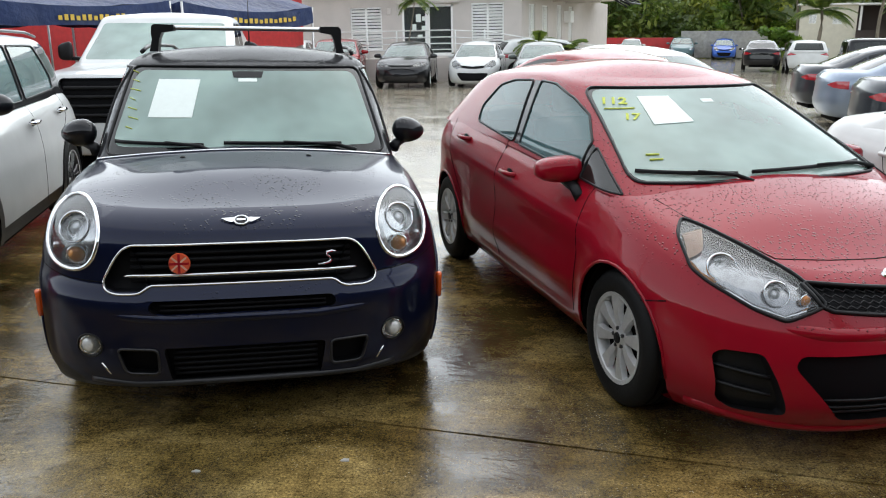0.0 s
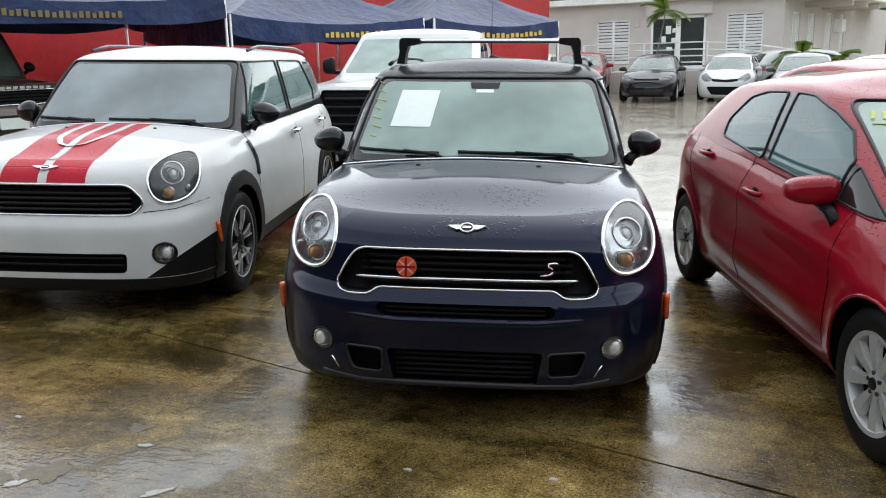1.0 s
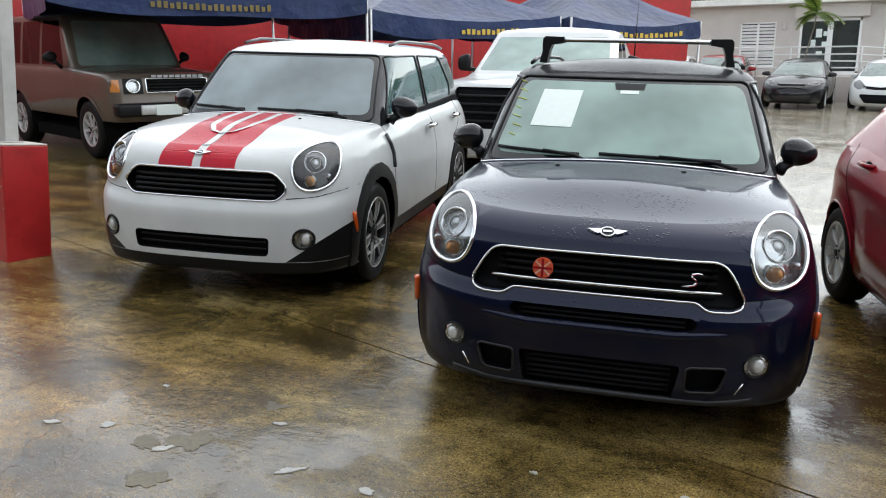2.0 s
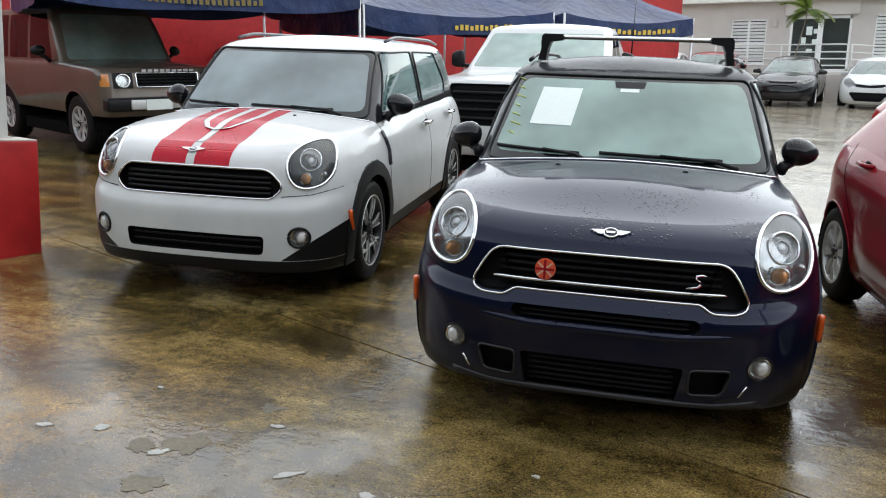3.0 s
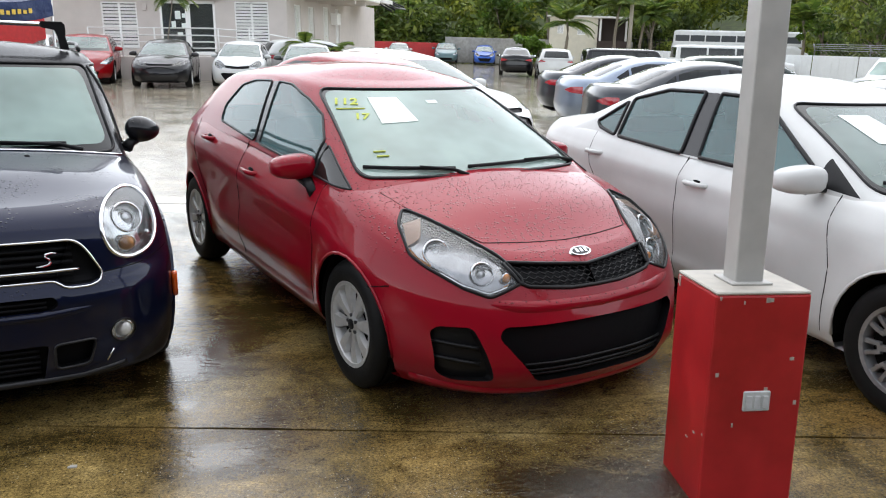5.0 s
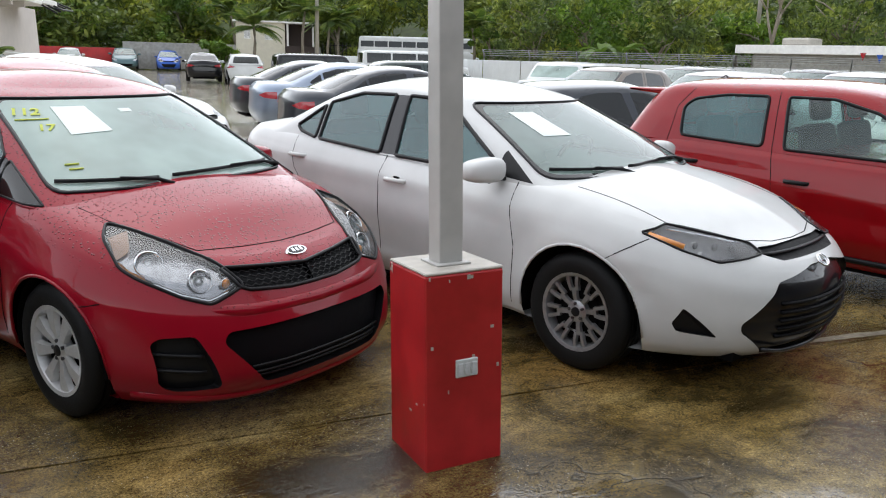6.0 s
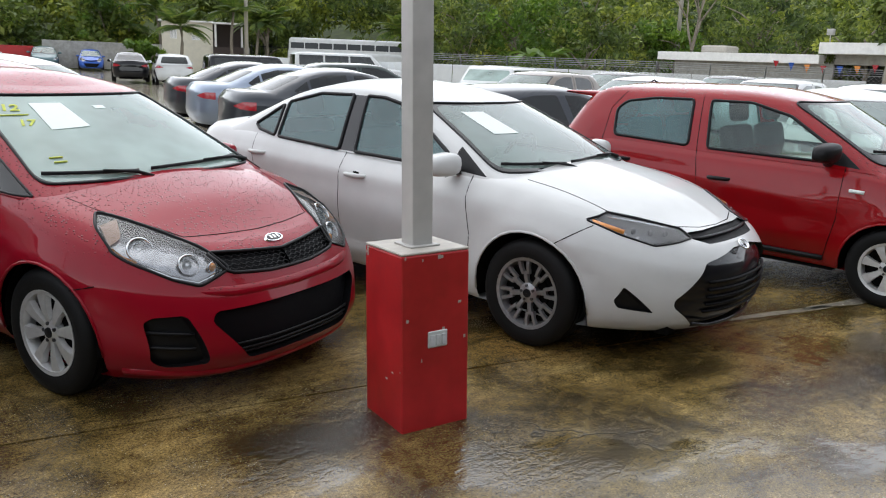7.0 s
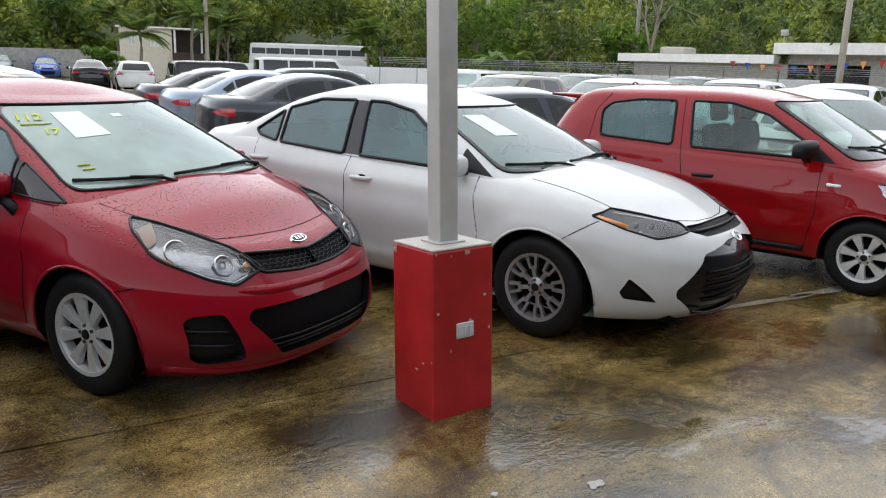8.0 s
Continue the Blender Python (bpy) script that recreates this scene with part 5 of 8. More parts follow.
def flake(x, y, a, b, rot, mat, ragged=0.35):
    bm = bmesh.new()
    vs = []
    for k in range(44):
        t = 2 * math.pi * k / 44
        r = 1 + ragged * noise.noise(Vector((math.cos(t) * 1.1 + x * 7, math.sin(t) * 1.1 + y * 7, 0))) + ragged * 0.4 * noise.noise(Vector((math.cos(t) * 4, math.sin(t) * 4, x * 9))) + rnd.uniform(-0.04, 0.04)
        vs.append(bm.verts.new(Vector((x, y, 0)) + Matrix.Rotation(radians(rot), 3, "Z") @ Vector((a * r * math.cos(t), b * r * math.sin(t), 0))))
    f = bm.faces.new(vs)
    e = bmesh.ops.extrude_face_region(bm, geom=[f])
    bmesh.ops.translate(bm, vec=(0, 0, 0.004 if mat is FLAKE else 0.002), verts=[v for v in e["geom"] if isinstance(v, bmesh.types.BMVert)])
    bmesh.ops.recalc_face_normals(bm, faces=bm.faces)
    part("flake", bm, mat, flakes, smooth=False)


for x, y, a, b, rot in ((-2.29, 2.20, 0.045, 0.020, 50), (-2.66, 2.24, 0.035, 0.022, 20), (-2.89, 2.14, 0.035, 0.018, 30), (-1.73, 2.31, 0.055, 0.016, 42), (-1.39, 2.33, 0.030, 0.018, 0), (-2.02, 2.60, 0.03, 0.012, 10),
                        (1.96, 1.29, 0.040, 0.026, 0), (1.60, 1.50, 0.016, 0.012, 0), (-0.9, 2.75, 0.014, 0.009, 0), (-0.35, 2.85, 0.016, 0.010, 0), (0.35, 2.1, 0.016, 0.010, 30), (-2.75, 2.65, 0.018, 0.012, 0)):
    flake(x, y, a, b, rot, FLAKE, 0.6)
for x, y, a, b, rot in ((-2.39, 2.20, 0.060, 0.050, 20), (-2.24, 2.30, 0.075, 0.085, 60), (-2.17, 2.0, 0.085, 0.055, 15), (-2.15, 2.72, 0.05, 0.04, 20)):
    flake(x, y, a, b, rot, SKIN, 0.9)


# light caught along the wet joint, put in as two pale strips
WET_GLINT = surface("painted_wet_glint", (0.25, 0.225, 0.175), 0.25, vary=0.4, grain=30)
for x, y, a, b, rot in ((5.05, 2.05, 0.42, 0.030, -14), (5.75, 1.88, 0.40, 0.045, -14)):
    flake(x, y, a, b, rot, WET_GLINT, 0.8)

# ---- the cars in the near row ----
def place(x, y, rz, z=0.0):
    return pose(x, y, z, 0, 0, rz)


DUCT = surface("worn_black_plastic", (0.012, 0.012, 0.014), 0.45, vary=0.2)
S = round_crossover(NAVY, ROOF_BLACK, NAVY)
S["cuts"] += [
    dict(on="low", view="front", poly=[(-0.37, 0.632), (0.37, 0.632), (0.43, 0.785), (-0.43, 0.785)], name="grille", mat=MESH, move=(0, 0.045, 0), near=front_half),
    dict(on="low", view="front", poly=[(0.37, 0.632), (0.405, 0.608), (0.50, 0.608), (0.535, 0.622), (0.54, 0.652), (0.49, 0.735), (0.46, 0.77), (0.43, 0.785)], name="grille_end", mat=MESH, move=(0, 0.045, 0), near=front_half, pair=True),
    dict(on="low", view="front", poly=rounded([(-0.34, 0.512), (0.34, 0.512), (0.375, 0.54), (0.36, 0.572), (-0.36, 0.572), (-0.375, 0.54)], 0.025), name="bumper_slot", mat=MESH, move=(0, 0.05, 0), near=front_half),
    dict(on="low", view="front", poly=rounded([(-0.30, 0.225), (0.30, 0.225), (0.325, 0.375), (-0.325, 0.375)], 0.02), name="lower_grille", mat=MESH, move=(0, 0.05, 0), near=front_half),
    dict(on="low", view="front", poly=rounded([(0.345, 0.265), (0.475, 0.27), (0.505, 0.378), (0.345, 0.372)], 0.025), name="brake_duct", mat=MESH, move=(0, 0.05, 0), near=front_half, pair=True, trim=(0.006, DUCT)),
    dict(on="low", view="front", poly=oval(0.612, 0.388, 0.050, 0.048, 20), name="fog_light", mat=REFLECTOR, lamp=(0, 0.02, 0), near=front_half, pair=True, trim=(0.004, PLASTIC), facing=-0.3),
    dict(on="low", view="front", poly=[(0.62, 0.1), (0.97, 0.1), (0.97, 0.44), (0.66, 0.235)], name="corner_skirt", mat=PLASTIC, pair=True, near=lambda c: c.y < 0.45, facing=-0.3),
]
navy, navy_tree = car("crossover", pose(-0.79, 3.108, -0.004, 0, 0.8, 13.2), "navy blue compact crossover with a roof bar", S)
S = round_crossover(WHITE, WHITE, PLASTIC)
S["cuts"][0]["mat"] = GLASS_RAIN
S.update(spokes=("edged", 6), rim_mat=surface("black_alloy", (0.022, 0.022, 0.024), 0.30, vary=0.2), clad=0.088)
for c in S["cuts"]:
    if c["name"] == "headlight":
        c["mat"] = DUCT
S["cuts"] += [
    dict(on="low", view="front", poly=rounded([(-0.48, 0.625), (-0.535, 0.68), (-0.53, 0.715), (-0.46, 0.79), (0.46, 0.79), (0.53, 0.715), (0.535, 0.68), (0.48, 0.625)], 0.05), name="grille", mat=MESH, move=(0, 0.045, 0), near=front_half, trim=(0.007, CHROME)),
    dict(on="low", view="front", poly=rounded([(-0.44, 0.31), (0.44, 0.31), (0.45, 0.42), (-0.45, 0.42)], 0.03), name="lower_grille", mat=MESH, move=(0, 0.05, 0), near=front_half),
    dict(on="low", view="front", poly=oval(0.645, 0.415, 0.058, 0.056, 20), name="fog_light", mat=REFLECTOR, lamp=(0, 0.035, 0), near=front_half, pair=True, trim=(0.008, PLASTIC), facing=-0.3),
    dict(on="low", view="front", poly=[(-0.97, 0.1), (0.97, 0.1), (0.97, 0.275), (-0.97, 0.275)], name="front_skirt", mat=PLASTIC, near=lambda c: c.y < 0.45, facing=-0.3),
    dict(on="low", view="front", poly=[(0.54, 0.277), (0.97, 0.277), (0.97, 0.56)], name="corner_skirt", mat=PLASTIC, pair=True, near=lambda c: c.y < 0.45, facing=-0.3),
    dict(on="low", view="sides", poly=[(1.2, 0.1), (3.0, 0.1), (3.0, 0.33), (1.2, 0.33)], name="sill_trim", mat=PLASTIC, facing=-0.3),
]
white, white_tree = car("crossover", pose(-3.56, 3.71, -0.004, 0, 0.9, 14.7) @ Matrix.Diagonal((1.035, 1.035, 1.08, 1)), "white compact crossover with red bonnet stripes", S)
red, red_tree = car("hatchback", place(1.829, 2.878, 18.2), "cherry red hatchback beaded with rain", round_hatch())
sedan, sedan_tree = car("sedan", place(4.117, 1.78, 8.6), "white saloon car with dark grey wheels", long_saloon())
small, small_tree = car("hatchback", place(6.706, 1.023, 6.7), "bright red small hatchback with black mirrors", short_hatch())


# ---- steel posts on painted footings ----
RED_WALL = surface("red_wall_paint", (0.40, 0.015, 0.017), 0.40, vary=0.22, grain=9, relief=0.001)
POST = surface("grey_steel", (0.42, 0.41, 0.385), 0.45, 0.0, vary=0.12, grain=8)
CEMENT = surface("bare_cement", (0.42, 0.39, 0.34), 0.6, vary=0.2, grain=18, relief=0.002)
SOCKET = surface("grey_socket_cover", (0.55, 0.57, 0.55), 0.4)


def post(m, outlet, h=0.785, shift=0.0):
    root = thing("steel_post", m, "grey steel post on a red painted concrete footing", "post", "posts along the row of cars")
    bm = bmesh.new()
    box(bm, -0.173, 0.173, -0.166, 0.166, -0.05, h, bevel=0.008, segments=2)
    for v in bm.verts:
        v.co.x += 0.004 * noise.noise(v.co * 7)
    part("footing", bm, RED_WALL, root, smooth=False)
    bm = bmesh.new()
    box(bm, -0.171, 0.171, -0.164, 0.164, h - 0.001, h + 0.011, bevel=0.004)
    part("cap", bm, CEMENT, root, "bare cement cap with chipped edges", smooth=False)
    bm = bmesh.new()
    box(bm, shift - 0.054, shift + 0.050, -0.055, 0.045, h + 0.011, 4.2, bevel=0.006, segments=2)
    part("pole", bm, POST, root, smooth=False)
    bm = bmesh.new()
    box(bm, shift - 0.077, shift + 0.073, -0.08, 0.07, h + 0.011, h + 0.019, bevel=0.002)
    part("base_plate", bm, POST, root, smooth=False)
    g = random.Random(3)
    for k in range(16):
        x, z = (g.uniform(-0.16, 0.16), g.choice((g.uniform(h - 0.03, h - 0.004), g.uniform(0.05, 0.6))))
        w, t = g.uniform(0.002, 0.010), g.uniform(0.002, 0.012)
        bm = bmesh.new()
        if k % 3:
            box(bm, x - w, x + w, -0.1675, -0.160, z - t, z + t * 0.5)
        else:
            box(bm, -0.1745, -0.168, x - w, x + w, z - t * 2, z + t)
        part("chip", bm, CEMENT, root, smooth=False)
    if outlet:
        bm = bmesh.new()
        box(bm, -0.045, 0.055, -0.174, -0.165, 0.365, 0.44, bevel=0.004)
        plate = part("outlet_cover", bm, SOCKET, root, "grey metal outlet cover", smooth=False)
        for k in range(3):
            bm = bmesh.new()
            box(bm, -0.036 + k * 0.03, -0.013 + k * 0.03, -0.178, -0.173, 0.375, 0.425, bevel=0.003)
            part("flap", bm, GREY_BAR, plate, smooth=False)
    return root


post(pose(2.048, 2.262, 0, -2.7, 0, 0) @ pose(0, 0, 0, 0, 0, -7.5), True)
post(pose(-5.65, 3.895, 0, -4.5, 0, 0) @ pose(0, 0, 0, 0, 0, -12), False, 0.86, -0.09)

# ---- buildings and walls ----
STUCCO = surface("beige_stucco", (0.54, 0.495, 0.46), 0.85, vary=0.08, grain=60, relief=0.002)
FASCIA = surface("white_roof_fascia", (0.74, 0.73, 0.70), 0.7, vary=0.1, grain=6)
LOUVER = surface("white_louver", (0.82, 0.82, 0.80), 0.45, vary=0.05)
# sheets behind openings: the shade of unlit rooms put into the colour
DARK_ROOM = surface("dim_interior_shade", (0.05, 0.055, 0.06), 0.8)
RAIL = surface("white_railing", (0.70, 0.70, 0.68), 0.4, 0.2)
STREET_GLASS = pane_glass("door_glass", (0.25, 0.30, 0.30), 0.08)
PANEL = surface("white_wall_panel", (0.66, 0.67, 0.66), 0.7, vary=0.08)
OLD_WALL = surface("grey_block_wall", (0.33, 0.32, 0.29), 0.9, vary=0.25, grain=5, relief=0.004)


def block(name, x0, x1, y0, y1, z0, z1, mat, parent, label="", bevel=0.01):
    bm = bmesh.new()
    box(bm, x0, x1, y0, y1, z0, z1, bevel=bevel)
    return part(name, bm, mat, parent, label, smooth=False)


def louver_window(root, x0, x1, z0, z1, y, m=Matrix()):
    bm = bmesh.new()
    for a, b, c, d in ((x0, x1, z1 - 0.06, z1), (x0, x1, z0, z0 + 0.06), (x0, x0 + 0.05, z0, z1), (x1 - 0.05, x1, z0, z1), ((x0 + x1) / 2 - 0.04, (x0 + x1) / 2 + 0.04, z0, z1)):
        box(bm, a, b, y - 0.06, y + 0.02, c, d, m)
    w = part("window", bm, LOUVER, root, "white metal louver window", smooth=False)
    n = int((z1 - z0 - 0.12) / 0.115)
    for h in (0, 1):
        a, b = (x0 + 0.05, (x0 + x1) / 2 - 0.04) if h == 0 else ((x0 + x1) / 2 + 0.04, x1 - 0.05)
        for k in range(n):
            z = z0 + 0.1 + k * (z1 - z0 - 0.12) / n
            bm = bmesh.new()
            box(bm, a, b, -0.046, 0.046, -0.008, 0.008, m @ Matrix.Translation((0, y, z)) @ pose(0, 0, 0, -66))
            part("slat", bm, LOUVER, w, smooth=False)
    bm = bmesh.new()
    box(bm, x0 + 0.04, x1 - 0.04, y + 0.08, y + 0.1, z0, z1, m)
    part("room_shade", bm, DARK_ROOM, w, smooth=False)


office = thing("office_building", pose(2.15, 33.0, 0, 0, -1.2, 0), "beige stucco office with white louver windows", "building")
X0, TOP = -16.0, 3.45


def wall_with_holes(root, x0, x1, z0, z1, holes, y, thick, mat, m=Matrix()):
    """A wall cut into pieces round its openings."""
    def piece(*dims):
        bm = bmesh.new()
        box(bm, *dims, m)
        part("wall", bm, mat, root, smooth=False)
    xs = sorted({x0, x1, *[h[0] for h in holes], *[h[1] for h in holes]})
    for a, b in zip(xs, xs[1:]):
        inside = sorted((h[2], h[3]) for h in holes if h[0] <= a and h[1] >= b)
        z = z0
        for c, d in inside:
            if c > z:
                piece(a, b, y, y + thick, z, c)
            z = d
        if z < z1:
            piece(a, b, y, y + thick, z, z1)


front_holes = [(-6.82, -5.56, 1.15, 2.85), (-4.75, -2.72, 0.92, 2.92), (-1.98, -0.70, 1.15, 2.92)]
wall_with_holes(office, X0, 0, 0, TOP, front_holes, 0, 0.2, STUCCO)
for a, b, c, d in (front_holes[0], front_holes[2]):
    louver_window(office, a, b, c, d, 0.1)
# double glass door with papers taped to it
a, b, c, d = front_holes[1]
bm = bmesh.new()
for p, q, r, s in ((a, b, d - 0.1, d), (a, a + 0.08, c, d), (b - 0.08, b, c, d), ((a + b) / 2 - 0.09, (a + b) / 2 + 0.09, c, d), (a, b, c, c + 0.12)):
    box(bm, p, q, 0.02, 0.1, r, s)
door = part("door", bm, LOUVER, office, "white framed double glass door", smooth=False)
for p, q in ((a + 0.08, (a + b) / 2 - 0.09), ((a + b) / 2 + 0.09, b - 0.08)):
    block("pane", p, q, 0.05, 0.06, c + 0.12, d - 0.1, STREET_GLASS, door, bevel=0)
for x, z, w, h in ((-4.2, 2.25, 0.2, 0.3), (-4.35, 1.95, 0.16, 0.22), (-3.98, 1.9, 0.18, 0.2), (-4.15, 1.62, 0.2, 0.14), (-3.95, 2.3, 0.12, 0.16)):
    block("notice", x, x + w, 0.035, 0.045, z, z + h, PAPER, door, bevel=0)
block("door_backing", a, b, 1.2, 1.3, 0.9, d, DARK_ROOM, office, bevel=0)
block("lintel", -4.95, -2.5, -0.22, -0.002, 2.95, TOP, STUCCO, office)
block("wall_light", -5.35, -5.2, -0.14, -0.002, 2.55, 2.8, STUCCO, office)
block("fascia", X0, 0.55, -0.6, 0.5, TOP, TOP + 0.22, FASCIA, office)
block("roof", X0, 0.5, 0.5, 22, TOP, TOP + 0.2, FASCIA, office)
# long side with its deep concrete canopies
SIDE_M = pose(0, 0, 0, 0, 0, 72)
side_holes = [(1.2, 2.3, 1.15, 2.9), (3.6, 4.7, 1.15, 2.9), (6.6, 7.8, 0.9, 3.0), (9.4, 10.4, 0.9, 3.0)]
wall_with_holes(office, 0.05, 22, 0, TOP, side_holes, 0, 0.2, STUCCO, SIDE_M)
for h in side_holes:
    louver_window(office, *h, 0.1, SIDE_M)
for x0, x1, z in ((0.0, 12.0, TOP), (12.5, 17.0, TOP + 0.1)):
    bm = bmesh.new()
    box(bm, x0, x1, -1.9, 0.2, z - 0.1, z + 0.16, SIDE_M, 0.02)
    part("canopy", bm, FASCIA, office, smooth=False)
for x in (2.9, 5.7, 8.5):
    bm = bmesh.new()
    box(bm, x, x + 0.25, -1.7, -0.002, TOP - 0.35, TOP - 0.1, SIDE_M)
    part("beam", bm, STUCCO, office, smooth=False)
bm = bmesh.new()
box(bm, 8.2, 9.0, -0.35, -0.002, 2.2, 2.75, SIDE_M, 0.02)
part("air_conditioner", bm, LOUVER, office, smooth=False)
# dark steel canopy frame at the far end
bm = bmesh.new()
for k in range(5):
    tube(bm, [SIDE_M @ Vector((13 + k * 1.4, -2.4, 3.0 + 0.1 * k)), SIDE_M @ Vector((13 + k * 1.4, 0, 4.4))], 0.05, 5)
for y, z in ((-2.4, 3.2), (-1.2, 3.8), (0, 4.4)):
    tube(bm, [SIDE_M @ Vector((12.6, y, z)), SIDE_M @ Vector((19.0, y, z + 0.1))], 0.05, 5)
part("canopy_frame", bm, PLASTIC, office, "dark steel canopy frame")
# ramp with its railing
block("ramp", -7.2, -0.4, -2.2, -0.003, 0, 0.9, STUCCO, office)
for x in np.arange(-7.0, -0.4, 1.1):
    bm = bmesh.new()
    tube(bm, [(x, -2.1, 0.88), (x, -2.1, 1.9)], 0.028, 6)
    part("rail_post", bm, RAIL, office)
for z in (1.2, 1.42, 1.65, 1.9):
    bm = bmesh.new()
    tube(bm, [(-7.0, -2.1, z), (-2.9, -2.1, z), (-1.2, -2.1, z - 0.12), (0.6, -2.1, z - 0.45), (3.2, -2.1, z - 0.75)], 0.025, 6)
    part("rail", bm, RAIL, office)

# red wall behind the tents
wall = thing("red_wall", pose(-13.4, 11.6, 0, 0, 0, 58.5), "red painted concrete wall", "wall", kind="structure")
block("panel", -14, 16, 0, 0.25, 0, 3.1, RED_WALL, wall)
block("base_course", -14, 16, -0.04, -0.002, 0, 0.25, OLD_WALL, wall)

# ---- tents ----
def tarp():
    m, n, l, b = material("blue_tarp")
    co = n.new("ShaderNodeTexCoord").outputs["Object"]
    a = texture(n, l, "ShaderNodeTexNoise", 1.3, co, 5.0)
    c = texture(n, l, "ShaderNodeTexNoise", 6.0, co, 5.0)
    r = ramp(n, l, a.outputs["Fac"], [(0.3, (0.008, 0.018, 0.060)), (0.7, (0.020, 0.038, 0.115))])
    l.new(r.outputs["Color"], b.inputs["Base Color"])
    b.inputs["Roughness"].default_value = 0.42
    b.inputs["Specular IOR Level"].default_value = 0.35
    bump(n, l, c.outputs["Fac"], 0.5, 0.06, b)
    return m


TARP = tarp()
GOLD = surface("gold_print", (0.62, 0.42, 0.06), 0.6)
ALU = surface("tent_pole_metal", (0.55, 0.55, 0.54), 0.35, 0.7)


def tent(m, w, bars, label, high=2.18, ink=None, legs=4):
    root = thing("canopy_tent", m, label, "tent", "blue tents")
    n = 12
    bm = bmesh.new()
    edge = lambda u: high - 0.14 * math.sin(math.pi * u) ** 0.8
    corners = [Vector((0, 0, 0)), Vector((w, 0, 0)), Vector((w, w, 0)), Vector((0, w, 0))]
    peak = Vector((w / 2, w / 2, high + 0.97))
    for s in range(4):
        a, b = corners[s], corners[(s + 1) % 4]
        rows = []
        for j in range(9):
            t = j / 8
            row = []
            for i in range(n + 1):
                u = i / n
                p = a.lerp(b, u)
                p.z = edge(u)
                q = p.lerp(peak, t)
                q.z -= 0.10 * math.sin(math.pi * t) + 0.03 * noise.noise(q * 2.0)
                row.append(bm.verts.new(q))
            rows.append(row)
        for j in range(8):
            for i in range(n):
                bm.faces.new((rows[j][i], rows[j][i + 1], rows[j + 1][i + 1], rows[j + 1][i]))
    part("roof_cloth", bm, TARP, root, weld=True)
    for s in range(4):
        a, b = corners[s], corners[(s + 1) % 4]
        out = (b - a).cross(Vector((0, 0, 1))).normalized()
        bm = bmesh.new()
        rows = []
        for j in range(5):
            rows.append([])
            for i in range(n * 2 + 1):
                u = i / (n * 2)
                p = a.lerp(b, u) + out * (0.015 + 0.02 * math.sin(u * 26) * j / 4)
                p.z = edge(u) - 0.3 * j / 4 * (1 + 0.1 * math.sin(u * 9))
                rows[-1].append(bm.verts.new(p))
        for j in range(4):
            for i in range(n * 2):
                bm.faces.new((rows[j][i], rows[j + 1][i], rows[j + 1][i + 1], rows[j][i + 1]))
        v = part("valance", bm, TARP, root)
        if s == 0:
            for u0, u1, z0, z1 in bars:
                bm = bmesh.new()
                box(bm, u0 * w, u1 * w, -0.055, -0.048, edge((u0 + u1) / 2) - z1, edge((u0 + u1) / 2) - z0)
                part("printed_bar", bm, ink or GOLD, v, "gold printed bar", smooth=False)
    for c in corners[4 - legs:]:
        bm = bmesh.new()
        tube(bm, [(c.x, c.y, 0), (c.x, c.y, high - 0.01)], 0.024, 6)
        part("leg", bm, ALU, root)
    return root


words = lambda a, b, n: [(a + (b - a) * k / n, a + (b - a) * (k + 0.62) / n, 0.12 + 0.02 * (k * 7 % 3 == 0), 0.205) for k in range(n)]
TURN = math.degrees(math.atan2(0.85, 0.52))
tent(place(-6.75, 10.6, TURN), 3.6, words(0.44, 0.76, 12), "navy blue canopy tent with gold print on its valance")
# this tent's print is a darker gold, its shade put into the colour
tent(place(-9.0, 6.83, TURN), 4.3, words(0.28, 0.66, 20), "dark blue canopy tent with gold lettering bars darkened for shade", 2.42, surface("shaded_gold_print", (0.20, 0.15, 0.045), 0.7), 3)
tent(place(-4.75, 13.9, TURN), 3.2, words(0.3, 0.85, 14), "navy blue canopy tent with a shiny wet roof")

# ---- vehicles round the lot ----
LOT = "cars parked on the lot"
S = boxy(SILVER, 5.6, 1.02, 1.45, 1.25, 1.30, 1.93, 1.05, 0.40, 2, 1.8, 2.6)
S.update(cf=0.3, cnf=2.6)
S["paint"] = WHITE
S["cuts"].append(dict(on="low", view="front", poly=rounded([(-0.66, 0.72), (0.66, 0.72), (0.70, 1.18), (-0.70, 1.18)], 0.05), name="grille", mat=MESH, move=(0, 0.05, 0), near=front_half))
S["cuts"].append(dict(on="low", view="front", poly=rounded([(0.74, 0.86), (0.94, 0.86), (0.96, 1.16), (0.74, 1.18)], 0.04), name="headlight", mat=REFLECTOR, lamp=(0, 0.05, 0), pair=True, near=front_half, facing=-0.2))
S["mirror"] = ((1.14, 2.05, 1.42), (0.10, 0.07, 0.12), PLASTIC, (0.93, 2.05, 1.32))
S["boxy_mirror"] = 0.6
truck, truck_tree = car("pickup_truck", place(-3.45, 8.4, 11), "white pickup truck with a black barred grille", S, "truck")
for k in range(4):
    trim("grille_bar", truck_tree, [(-0.66, 0.80 + 0.095 * k), (0.66, 0.80 + 0.095 * k)], "front", 0.02, PLASTIC, truck, lift=-0.02)
S = boxy(BRONZE, 4.3, 0.86, 1.25, 1.13, 1.14, 1.92, 0.42, 0.37, 3, 0.1, 4.5)
S["low"] = [(0, 0.5), (4.3, 0.5)]
S["clad"], S["clad_mat"] = 0.05, BRONZE
